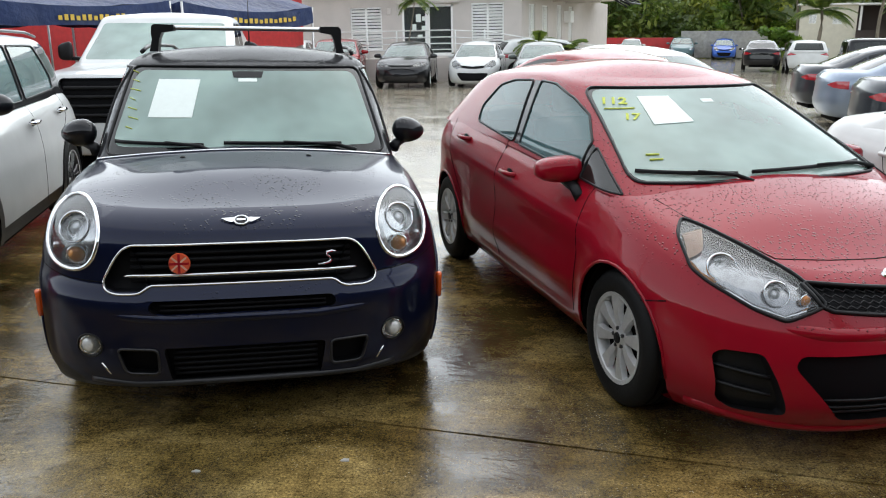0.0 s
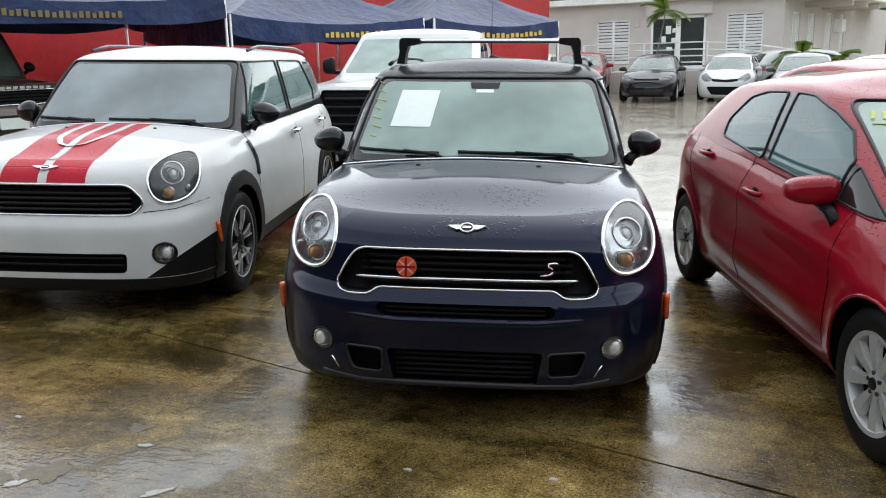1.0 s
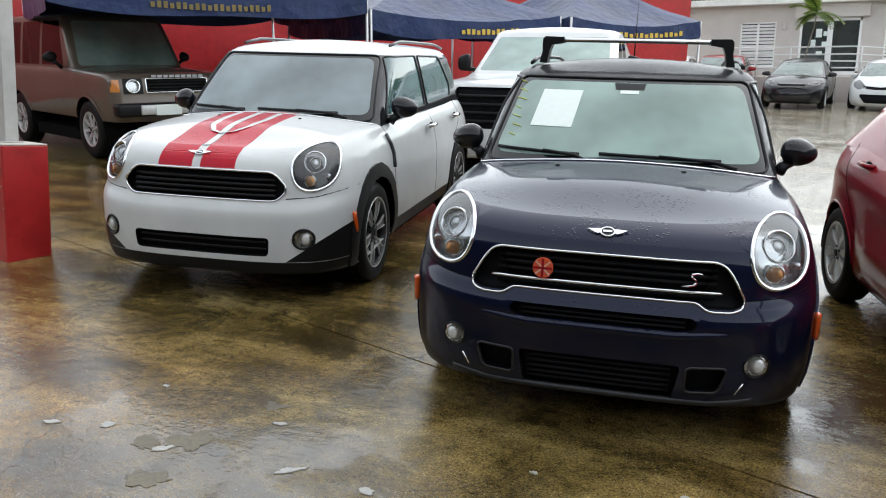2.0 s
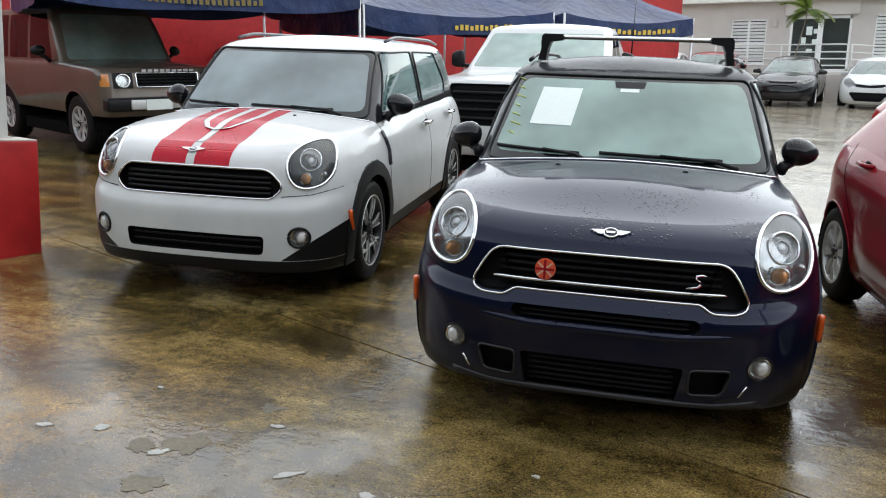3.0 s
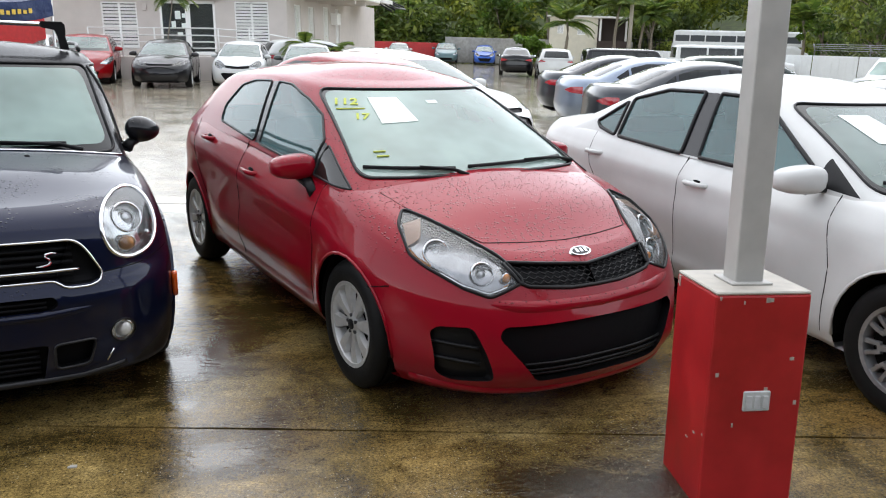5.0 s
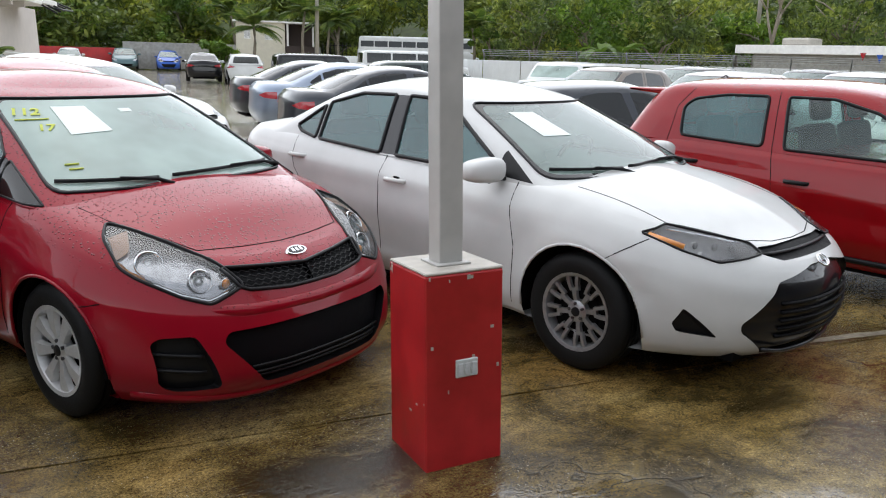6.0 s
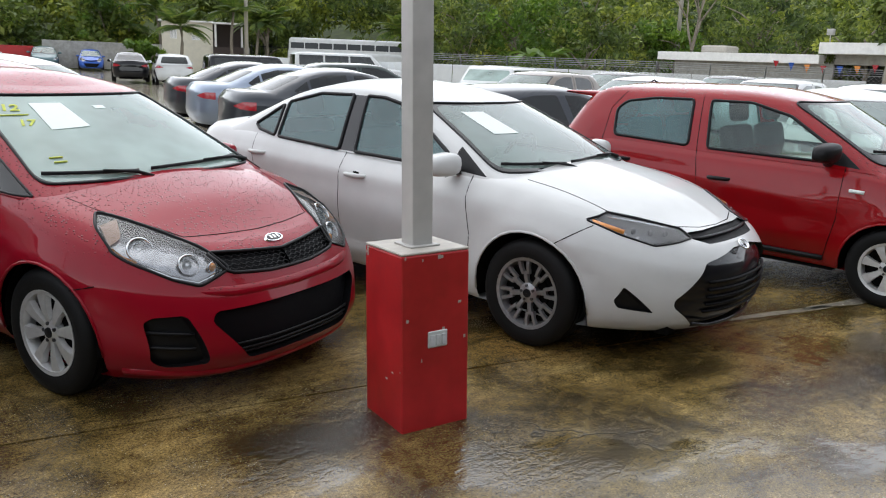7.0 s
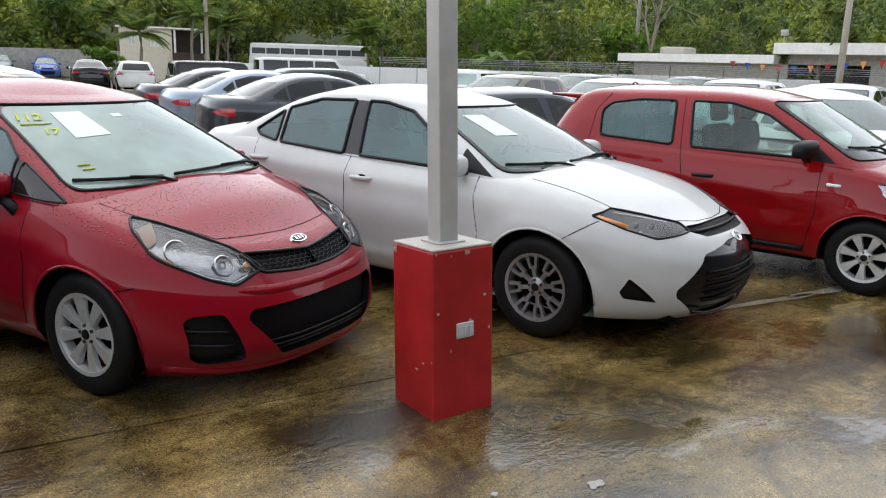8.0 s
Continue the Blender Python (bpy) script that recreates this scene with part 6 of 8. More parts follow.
S["cuts"].append(dict(on="low", view="front", poly=rounded([(-0.42, 0.86), (0.42, 0.86), (0.42, 1.03), (-0.42, 1.03)], 0.02), name="grille", mat=MESH, move=(0, 0.04, 0), near=front_half, trim=(0.012, CHROME)))
S["cuts"].append(dict(on="low", view="front", poly=oval(0.58, 0.94, 0.078, 0.078, 18), name="headlight", mat=REFLECTOR, lamp=(0, 0.03, 0), pair=True, near=front_half, trim=(0.014, CHROME)))
S["cuts"].append(dict(on="low", view="front", poly=[(0.46, 0.845), (0.70, 0.845), (0.70, 1.035), (0.46, 1.035)], name="lamp_panel", mat=PLASTIC, move=(0, 0.004, 0), pair=True, near=front_half))
S["cuts"].append(dict(on="low", view="front", poly=[(0.74, 0.87), (0.86, 0.87), (0.86, 1.02), (0.74, 1.02)], name="indicator", mat=AMBER, move=(0, -0.006, 0), pair=True, near=lambda c: c.y < 0.16, facing=-0.4))
S["mirror"] = ((0.97, 1.62, 1.28), (0.09, 0.05, 0.07), PLASTIC, (0.82, 1.62, 1.14))
rover, rover_tree = car("off_roader", place(-8.83, 8.69, 73.8) @ Matrix.Scale(1.127, 4), "old bronze off-road wagon with round lamps", S, "car")
for nm, z0, z1, mat in (("bumper", 0.58, 0.74, PLASTIC),):
    bm = bmesh.new()
    box(bm, -0.88, 0.88, -0.16, 0.02, z0, z1, bevel=0.03, segments=2)
    part(nm, bm, mat, rover, "dark bumper with a white plate blank")
bm = bmesh.new()
box(bm, -0.60, 0.60, -0.185, -0.15, 0.60, 0.72, bevel=0.012, segments=2)
part("bumper_face", bm, ALLOY, rover, "bright steel bumper face")
for k in range(9):
    bm = bmesh.new()
    box(bm, -0.36 + 0.08 * k, -0.30 + 0.08 * k, -0.004, 0.01, 1.045, 1.075)
    part("maker_bar", bm, CHROME, rover, smooth=False)
for k in range(4):
    trim("grille_bar", rover_tree, [(-0.42, 0.88 + 0.04 * k), (0.42, 0.88 + 0.04 * k)], "front", 0.010, PLASTIC, rover, lift=-0.015)
bm = bmesh.new()
box(bm, -0.42, -0.08, -0.20, -0.187, 0.59, 0.72, bevel=0.004)
part("plate_blank", bm, PAPER, rover, smooth=False)


def parked(kind, coat, x, y, rz, label, name="sedan", z=0.0):
    mid = place(x, y, rz) @ Vector((0, 2.1, 0))
    return car(name, place(x, y, rz, z + grade(mid.x, mid.y)), label, common(kind, coat), "car", False, LOT)


# by the office
parked("sedan", BLACK, -2.1, 25.4, -2, "black saloon car facing the aisle")
parked("hatch", WHITE, 0.15, 26.2, -6, "white hatchback with a black grille", "hatchback")
parked("suv", WHITE, -5.6, 23.4, 4, "white crossover beside a red one", "crossover")
parked("suv", SCARLET, -4.5, 27.0, 4, "red crossover near the office", "crossover")
parked("sedan", GREEN, 2.2, 23.6, -4, "dark green saloon by the ramp")
parked("suv", BLACK, -8.9, 12.2, 60, "black crossover under a tent", "crossover")
parked("suv", WHITE, 5.4, 31.5, 100, "white crossover with dark windows", "crossover")
# tails to the aisle, on its near side
parked("hatch", CHARCOAL, 0.3, 14.7, -78, "grey wagon with a red lamp", "crossover")
parked("sedan", PEARL, 3.95, 10.3, 30, "white saloon behind the red hatchback")
parked("sedan", SCARLET, 3.0, 7.55, 30, "red saloon behind the red hatchback")
# tails to the aisle, on its far side
parked("sedan", CHARCOAL, 11.65, 17.1, 80, "charcoal saloon with bright red tail lamps")
parked("sedan", STEEL, 10.96, 14.2, 80, "steel blue saloon between darker ones")
parked("sedan", CHARCOAL, 10.28, 11.25, 80, "dark grey saloon beside the steel blue one")
parked("hatch", CHARCOAL, 9.5, 5.7, 70, "dark grey hatchback behind the small red one", "hatchback")
# along and past the aisle
parked("suv", WHITE, 17.0, 42.5, 162, "white crossover seen from behind", "crossover")
parked("sedan", BLACK, 15.4, 44.0, 162, "black saloon beside the white crossover")
parked("hatch", BLUE, 18.4, 60.0, -16, "blue hatchback by the far wall", "hatchback")
parked("suv", TEAL, 15.6, 61.0, -14, "grey green crossover by the far wall", "crossover")
parked("sedan", WHITE, 11.6, 60.0, -14, "white car near the red wall")
parked("suv", GREEN, 16.6, 19.8, 75, "grey green wagon in the middle rows", "crossover")
# rows on the far right
parked("suv", BRONZE, 12.8, 13.2, -78, "dark crossover in the back rows", "crossover")
parked("suv", WHITE, 12.2, 9.6, -80, "white crossover in the back rows", "crossover")
parked("sedan", WHITE, 15.6, 11.6, -80, "white saloon in the back rows")
parked("suv", PEARL, 15.8, 8.6, -80, "white crossover with roof rails", "crossover")
parked("suv", SILVER, 14.0, 5.6, -80, "silver crossover with dark glass", "crossover")
parked("sedan", PEARL, 10.4, 4.6, -66, "white saloon behind the red hatchback")
parked("suv", BLACK, 17.5, 14.5, -80, "black crossover in the last row", "crossover")
parked("suv", BLACK, 20.5, 12.5, -80, "black wagon in the last row", "crossover")
parked("sedan", PEARL, 9.3, 2.2, -38, "white saloon at the end of the row")
S = boxy(BLACK, 4.2, 0.92, 1.2, 1.05, 1.1, 1.66, 0.3, 0.4, 3, 0.05, 5)
car("off_roader", place(16.4, 26.6, 75, grade(16.4, 26.6)), "black square off-roader with dark glass", S, "car", False, LOT)
S = boxy(WHITE, 5.4, 0.98, 0.9, 1.1, 1.15, 1.8, 0.6, 0.36, 3, 0.05, 4)
car("van", place(24.5, 32.0, 70), "long white delivery van", S, "van", False, LOT)
S = boxy(WHITE, 5.2, 0.95, 0.9, 1.0, 1.05, 1.6, 0.6, 0.35, 3, 0.05, 4)
car("van", place(17.4, 18.6, -60, grade(17.4, 18.6)), "small white van by the fence", S, "van", False, LOT)
S = boxy(WHITE, 9.9, 1.25, 0.5, 1.5, 1.95, 3.0, 0.25, 0.5, 8, 0.05, 6)
for c in S["cuts"]:
    if c["name"] == "window":
        # opaque windows, with the dark of the unlit inside put into their colour
        c["mat"] = DARK_ROOM
        c["poly"] = [(a, 2.14 + (b - 1.98) * 0.52) for a, b in c["poly"]]
car("bus", place(40.9, 51.8, 55.8), "white bus with a row of dark windows", S, "bus", False)

# ---- what stands behind the viewer ----
# roof edge known from bonnet reflections; unseen shed sized to dim the car fronts
BARN = surface("dark_shed_wall", (0.16, 0.16, 0.15), 0.85, vary=0.2, grain=4)
barn = thing("open_shed", pose(0, -9.8, 0), "unseen long dark open shed facing the cars", "building", kind="structure")
block("back_wall", -45, 45, -6, -5.7, 0, 4.2, BARN, barn)
block("roof", -45, 45, -6, 4.6, 4.2, 4.45, BARN, barn)
for x in range(-44, 45, 8):
    block("shed_post", x - 0.15, x + 0.15, 0, 0.3, 0, 4.2, BARN, barn)

# unseen ring of dark trees round the lot, added to darken low reflections
BELT = surface("distant_trees", (0.030, 0.042, 0.018), 0.95, vary=0.5, grain=0.8, big=0.1)
bm = bmesh.new()
rows = []
for k in range(121):
    a = radians(100 + 255 * k / 120)
    h = 10 + 3.5 * noise.noise(Vector((a * 9, 0, 1))) + 1.5 * noise.noise(Vector((a * 40, 0, 2)))
    rows.append([bm.verts.new((70 * math.sin(a), 70 * math.cos(a), -0.5)), bm.verts.new((75 * math.sin(a), 75 * math.cos(a), h * 0.7)), bm.verts.new((82 * math.sin(a), 82 * math.cos(a), h)), bm.verts.new((90 * math.sin(a), 90 * math.cos(a), -0.5))])
for a, b in zip(rows, rows[1:]):
    for k in range(3):
        bm.faces.new((a[k], b[k], b[k + 1], a[k + 1]))
tagged(part("reflection_treeline", bm, BELT, None), "unseen dark green belt of trees added to darken reflections", "trees", kind="structure")

# ---- fences, far walls and small buildings ----
GALV = surface("galvanised_wire", (0.30, 0.31, 0.31), 0.4, 0.7)
fence = thing("panel_fence", pose(20.5, 37.5, 0, 0, 0, -52), "white panel fence", "fence", kind="structure")
for k in range(15):
    bm = bmesh.new()
    box(bm, k * 1.9, k * 1.9 + 1.86, 0, 0.06, 0, 1.45, bevel=0.01)
    for j in range(6):
        box(bm, k * 1.9 + 0.1 + j * 0.3, k * 1.9 + 0.22 + j * 0.3, -0.03, 0, 0.05, 1.4)
    part("panel", bm, PANEL, fence, smooth=False)
far_wall = thing("block_wall", pose(8.0, 66.0, 0, 0, 0, -10), "far boundary wall, red and grey", "wall", kind="structure")
block("red_length", -6, 8.5, 0, 0.2, 0, 1.5, RED_WALL, far_wall)
block("grey_length", 8.52, 24, 0, 0.2, 0, 2.0, OLD_WALL, far_wall)
bm = bmesh.new()
for k in range(26):
    tube(bm, [(24.2 + k * 0.35, 0.1, 0), (24.2 + k * 0.35, 0.1, 2.4)], 0.03, 4)
for z in (0.3, 2.2):
    tube(bm, [(24.0, 0.1, z), (33.5, 0.1, z)], 0.03, 4)
part("iron_gate", bm, PLASTIC, far_wall, "dark iron gate")
# chain fence with three strands on top
chain = thing("wire_fence", pose(26.0, 32.5, 0, 0, 0, -58), "wire fence with top strands", "fence", kind="structure")
for k in range(16):
    bm = bmesh.new()
    tube(bm, [(k * 2.4, 0, 0), (k * 2.4, 0, 1.7), (k * 2.4, -0.25, 1.95)], 0.035, 5)
    part("fence_post", bm, GALV, chain)
for z, y in ((0.1, 0), (1.68, 0), (1.78, -0.08), (1.86, -0.16), (1.95, -0.25)):
    bm = bmesh.new()
    tube(bm, [(0, y, z), (36, y, z)], 0.012, 4)
    part("strand", bm, GALV, chain)
bm = bmesh.new()
for k in range(180):
    a, b = k * 0.2, k * 0.2 + 1.9
    tube(bm, [(a, 0, 0.1), (min(36, b), 0, 0.1 + 1.58 * min(1, (36 - a) / 1.9))], 0.0045, 3, ends=False)
    tube(bm, [(a, 0, 1.68), (min(36, b), 0, 1.68 - 1.58 * min(1, (36 - a) / 1.9))], 0.0045, 3, ends=False)
part("wire_mesh", bm, GALV, chain, "zinc wire mesh")

# low concrete building on the right
shed = thing("workshop", pose(41.4, 27.4, 0, 0, 0, -86), "low concrete workshop with white eaves", "building")
block("wall", 0, 9.0, 0, 0.2, 0, 2.2, OLD_WALL, shed)
block("pier", 13.0, 14.5, 0, 0.2, 0, 2.2, OLD_WALL, shed)
block("beam", 9.0, 24.0, 0, 0.2, 2.2, 2.7, OLD_WALL, shed)
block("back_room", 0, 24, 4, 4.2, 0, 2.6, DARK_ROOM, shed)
block("roof", -0.6, 8.6, -1.0, 5, 2.2, 2.65, FASCIA, shed)
block("high_roof", 8.6, 24.6, -1.2, 5, 2.7, 3.25, FASCIA, shed)
block("water_tank", 1.0, 2.6, 1.0, 2.6, 2.65, 3.1, CEMENT, shed, bevel=0.1)
bm = bmesh.new()
box(bm, 8.9, 9.25, -1.3, -1.1, 3.6, 3.9, bevel=0.02)
tube(bm, [(9.05, -1.1, 3.2), (9.05, -1.15, 3.65)], 0.03, 5)
part("flood_light", bm, POST, shed)
for k in range(14):
    colour = (TAIL, BLUE, AMBER)[k % 3]
    bm = bmesh.new()
    a = bm.verts.new((6.5 + k * 0.8, -1.5, 2.3 - 0.2 * math.sin(k * 0.45)))
    b = bm.verts.new((6.5 + k * 0.8 + 0.3, -1.5, 2.3 - 0.2 * math.sin(k * 0.45)))
    c = bm.verts.new((6.65 + k * 0.8, -1.45, 1.9 - 0.2 * math.sin(k * 0.45)))
    f = bm.faces.new((a, b, c))
    e = bmesh.ops.extrude_face_region(bm, geom=[f])
    bmesh.ops.translate(bm, vec=(0, 0.01, 0), verts=[v for v in e["geom"] if isinstance(v, bmesh.types.BMVert)])
    part("pennant", bm, colour, shed, smooth=False)

# house with a porch on the rise
CREAM = surface("cream_house_wall", (0.62, 0.58, 0.47), 0.8, vary=0.08)
# brown porch, darkened to put the shade under its roof into the colour
PORCH_SHADE = surface("brown_porch_shade", (0.05, 0.035, 0.03), 0.8, vary=0.15)
house = thing("house", pose(24.7, 62.9, 1.95, 0, 0, -21) @ Matrix.Scale(0.62, 4), "small cream house with a porch", "house")
wall_with_holes(house, 0, 6.0, -3.4, 3.0, [(1.0, 1.8, 0.9, 2.3), (3.6, 4.6, 0.8, 2.2)], 0, 0.2, CREAM)
louver_window(house, 1.0, 1.8, 0.9, 2.3, 0.1)
louver_window(house, 3.6, 4.6, 0.8, 2.2, 0.1)
block("side_wall", 6.0, 6.2, 0, 5, -3.4, 3.0, CREAM, house)
block("end_wall", 0.0, 0.2, 0.2, 5, -3.4, 3.0, CREAM, house)
block("porch_wall", 6.2, 10.0, 2.2, 2.4, -3.4, 3.0, PORCH_SHADE, house)
block("porch_floor", 6.2, 10.0, -0.5, 2.2, -3.4, 0.1, PORCH_SHADE, house)
for x in (6.4, 9.7):
    block("porch_post", x, x + 0.25, -0.4, -0.15, 0.1, 3.0, FASCIA, house)
block("roof", -0.4, 6.2, -0.5, 5.4, 3.0, 3.2, FASCIA, house)
block("porch_roof", 6.2, 10.4, -0.9, 2.6, 2.95, 3.15, FASCIA, house)


# ---- trees ----
def leaf_mat(name, dark, mid, light):
    m, n, l, b = material(name)
    g = n.new("ShaderNodeNewGeometry")
    r = ramp(n, l, g.outputs["Random Per Island"], [(0.0, dark), (0.55, mid), (1.0, light)])
    co = n.new("ShaderNodeTexCoord").outputs["Object"]
    # random tone patches; the darkest put shade between crowns into the leaf colour
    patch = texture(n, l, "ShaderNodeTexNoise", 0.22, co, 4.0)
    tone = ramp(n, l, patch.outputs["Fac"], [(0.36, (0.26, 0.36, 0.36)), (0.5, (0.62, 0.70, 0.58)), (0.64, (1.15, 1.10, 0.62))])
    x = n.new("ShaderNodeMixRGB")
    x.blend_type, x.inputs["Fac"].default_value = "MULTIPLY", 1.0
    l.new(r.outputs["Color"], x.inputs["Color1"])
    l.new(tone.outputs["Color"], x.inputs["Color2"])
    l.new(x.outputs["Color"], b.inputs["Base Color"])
    b.inputs["Roughness"].default_value = 0.5
    thin, mix = n.new("ShaderNodeBsdfTranslucent"), n.new("ShaderNodeMixShader")
    mix.inputs[0].default_value = 0.42
    l.new(x.outputs["Color"], thin.inputs["Color"])
    l.new(b.outputs[0], mix.inputs[1])
    l.new(thin.outputs[0], mix.inputs[2])
    l.new(mix.outputs[0], n["Material Output"].inputs["Surface"])
    return m


LEAF = leaf_mat("woodland_leaves", (0.09, 0.125, 0.026), (0.21, 0.26, 0.05), (0.38, 0.41, 0.10))
LIME = leaf_mat("light_green_leaves", (0.10, 0.18, 0.02), (0.19, 0.31, 0.035), (0.32, 0.42, 0.07))
FROND = leaf_mat("palm_leaves", (0.10, 0.16, 0.025), (0.20, 0.27, 0.05), (0.36, 0.38, 0.09))
BARK = surface("grey_bark", (0.20, 0.17, 0.13), 0.9, vary=0.3, grain=10, relief=0.01)
# hill green, with the shade under the trees put into the colour
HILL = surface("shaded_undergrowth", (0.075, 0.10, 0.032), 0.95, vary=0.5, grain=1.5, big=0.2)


def leaf_cloud(centres, radii, each, size, rng, flat=0.75):
    """Verts and faces of many small folded leaves round the given centres."""
    n = len(centres) * each
    c = np.repeat(np.asarray(centres, float), each, 0)
    r = np.repeat(np.asarray(radii, float), each)
    d = rng.normal(size=(n, 3))
    d /= np.linalg.norm(d, axis=1)[:, None]
    d *= (rng.random(n) ** 0.45)[:, None] * r[:, None]
    d[:, 2] *= flat
    p = c + d
    u = rng.normal(size=(n, 3))
    u /= np.linalg.norm(u, axis=1)[:, None]
    w = np.cross(u, rng.normal(size=(n, 3)))
    w /= np.linalg.norm(w, axis=1)[:, None]
    s = (size * (0.6 + 0.8 * rng.random(n)))[:, None]
    v = np.stack([p - u * s, p + w * s * 0.42, p + u * s, p - w * s * 0.42], 1).reshape(-1, 3)
    f = np.arange(n * 4).reshape(-1, 4)
    return v, f


def cloud_mesh(name, v, f, mat):
    me = bpy.data.meshes.new(name)
    me.from_pydata(v.tolist(), [], f.tolist())
    me.materials.append(mat)
    return me


rng = np.random.default_rng(7)
# rising ground under the woods
bm = bmesh.new()
rows = []
for i, d in enumerate(np.linspace(72, 190, 24)):
    row = []
    for a in np.linspace(-4, -100, 50):
        z = max(-0.3, (d - 76) * 0.24) + 2.2 * noise.noise(Vector((a * 0.08, d * 0.03, 0))) - 0.4
        row.append(bm.verts.new((d * math.sin(radians(-a)), d * math.cos(radians(-a)), z)))
    rows.append(row)
for a, b in zip(rows, rows[1:]):
    for k in range(len(a) - 1):
        bm.faces.new((a[k], b[k], b[k + 1], a[k + 1]))
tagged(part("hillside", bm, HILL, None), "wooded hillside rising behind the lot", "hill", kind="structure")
centres, radii = [], []
for k in range(2300):
    a = radians(rng.uniform(4, 98))
    d = 70 + 55 * rng.random() ** 1.3
    if 19.5 < math.degrees(a) < 39 and d < 73:
        d += 7
    top = 5.5 + (d - 70) * 0.30 + 2.5 * noise.noise(Vector((a * 9, d * 0.05, 3)))
    z = rng.uniform(0.4, 1.0) ** 0.7 * top
    centres.append((d * math.sin(a), d * math.cos(a), max(0.8, z)))
    radii.append(rng.uniform(1.0, 2.4))
for k in range(520):
    a = radians(rng.uniform(4, 98))
    d = rng.uniform(69, 77)
    if 19.5 < math.degrees(a) < 33 and d < 74:
        d += 6
    centres.append((d * math.sin(a), d * math.cos(a), rng.uniform(0.4, 3.2)))
    radii.append(rng.uniform(0.8, 1.7))
v, f = leaf_cloud(centres, radii, 75, 0.30, rng)
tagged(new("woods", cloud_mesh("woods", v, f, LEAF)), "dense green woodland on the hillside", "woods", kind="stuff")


def tree(m, height, spread, mat, label, seed, clumps=46, each=85, size=0.17, name="tree"):
    root = thing(name, m, label, "tree", "trees behind the fence")
    g = np.random.default_rng(seed)
    bm = bmesh.new()
    trunk = [Vector((0.15 * math.sin(k * 1.3 + seed), 0.15 * math.cos(k * 0.9), height * 0.62 * k / 6)) for k in range(7)]
    tube(bm, trunk, [0.16 * (1 - 0.11 * k) for k in range(7)], 7)
    ends = []
    for k in range(11):
        s = trunk[2 + k % 5]
        a = g.uniform(0, 6.28)
        e = Vector((math.cos(a) * spread * g.uniform(0.4, 0.9), math.sin(a) * spread * g.uniform(0.4, 0.9), s.z + height * g.uniform(0.12, 0.4)))
        tube(bm, [s, (s + e) / 2 + Vector((0, 0, 0.2)), e], [0.07, 0.045, 0.02], 5)
        ends.append(e)
    part("trunk", bm, BARK, root)
    cs, rs = [], []
    for k in range(clumps):
        e = ends[k % len(ends)]
        cs.append((e.x + g.normal(0, spread * 0.28), e.y + g.normal(0, spread * 0.28), min(height, max(height * 0.25, e.z + g.normal(0, height * 0.12)))))
        rs.append(g.uniform(0.35, 0.85) * spread * 0.4)
    v, f = leaf_cloud(cs, rs, each, size, g)
    o = new("crown", cloud_mesh("crown", v, f, mat))
    o.parent = root
    return root


def frond_mesh(length, droop, width, leaflets):
    bm = bmesh.new()
    pts = [Vector((length * t, 0, length * (0.42 * t - droop * t * t))) for t in np.linspace(0, 1, 9)]
    tube(bm, pts, [0.03 * (1 - 0.09 * k) for k in range(9)], 4)
    for k in range(leaflets):
        t = 0.12 + 0.86 * k / leaflets
        p = Vector((length * t, 0, length * (0.42 * t - droop * t * t)))
        w = width * math.sin(math.pi * min(1, t * 0.9 + 0.12)) + 0.1
        for s in (-1, 1):
            q = p + Vector((w * 0.45, s * w, -0.28 * w))
            a, b, c, d = bm.verts.new(p), bm.verts.new(p + Vector((0.09, s * 0.01, 0.01))), bm.verts.new(q), bm.verts.new(p + Vector((w * 0.2, s * w * 0.55, -0.02)))
            bm.faces.new((a, b, c, d))
    me = bpy.data.meshes.new("frond")
    bm.to_mesh(me)
    bm.free()
    me.materials.append(FROND)
    return me


PALM_FROND = frond_mesh(2.3, 0.55, 0.55, 26)
SMALL_FROND = frond_mesh(0.9, 0.75, 0.22, 16)


def palm(m, height, label, frond, count=15, seed=1, r=0.14):
    root = thing("palm_tree", m, label, "palm", "palms")
    g = random.Random(seed)
    bm = bmesh.new()
    pts = [Vector((0.25 * math.sin(k * 0.5 + seed) * k / 6, 0.1 * k / 6, height * k / 6)) for k in range(7)]
    tube(bm, pts, [r * (1 - 0.07 * k) for k in range(7)], 8)
    part("trunk", bm, BARK, root)
    for k in range(count):
        o = new("frond", frond)
        o.parent = root
        o.matrix_basis = Matrix.Translation(pts[-1]) @ Euler((radians(g.uniform(-15, 15)), radians(g.uniform(-45, 25)), 2 * math.pi * k / count + g.uniform(-0.2, 0.2))).to_matrix().to_4x4()
    return root


def polar(az, d, z=0.0):
    return Matrix.Translation((d * math.sin(radians(az)), d * math.cos(radians(az)), z))


for k, (az, d, h) in enumerate(((13.4, 74, 5.4), (21.3, 69, 4.6), (19.6, 72, 3.4), (18.6, 73, 3.2), (26.0, 60, 4.4), (27.6, 66, 4.0), (22.6, 59, 3.2), (37.8, 60, 3.6), (42.0, 62, 3.6), (55.5, 58, 3.4), (28.4, 66, 4.0))):
    palm(polar(az, d), h, "coconut palm with drooping green fronds", PALM_FROND, 15, k)
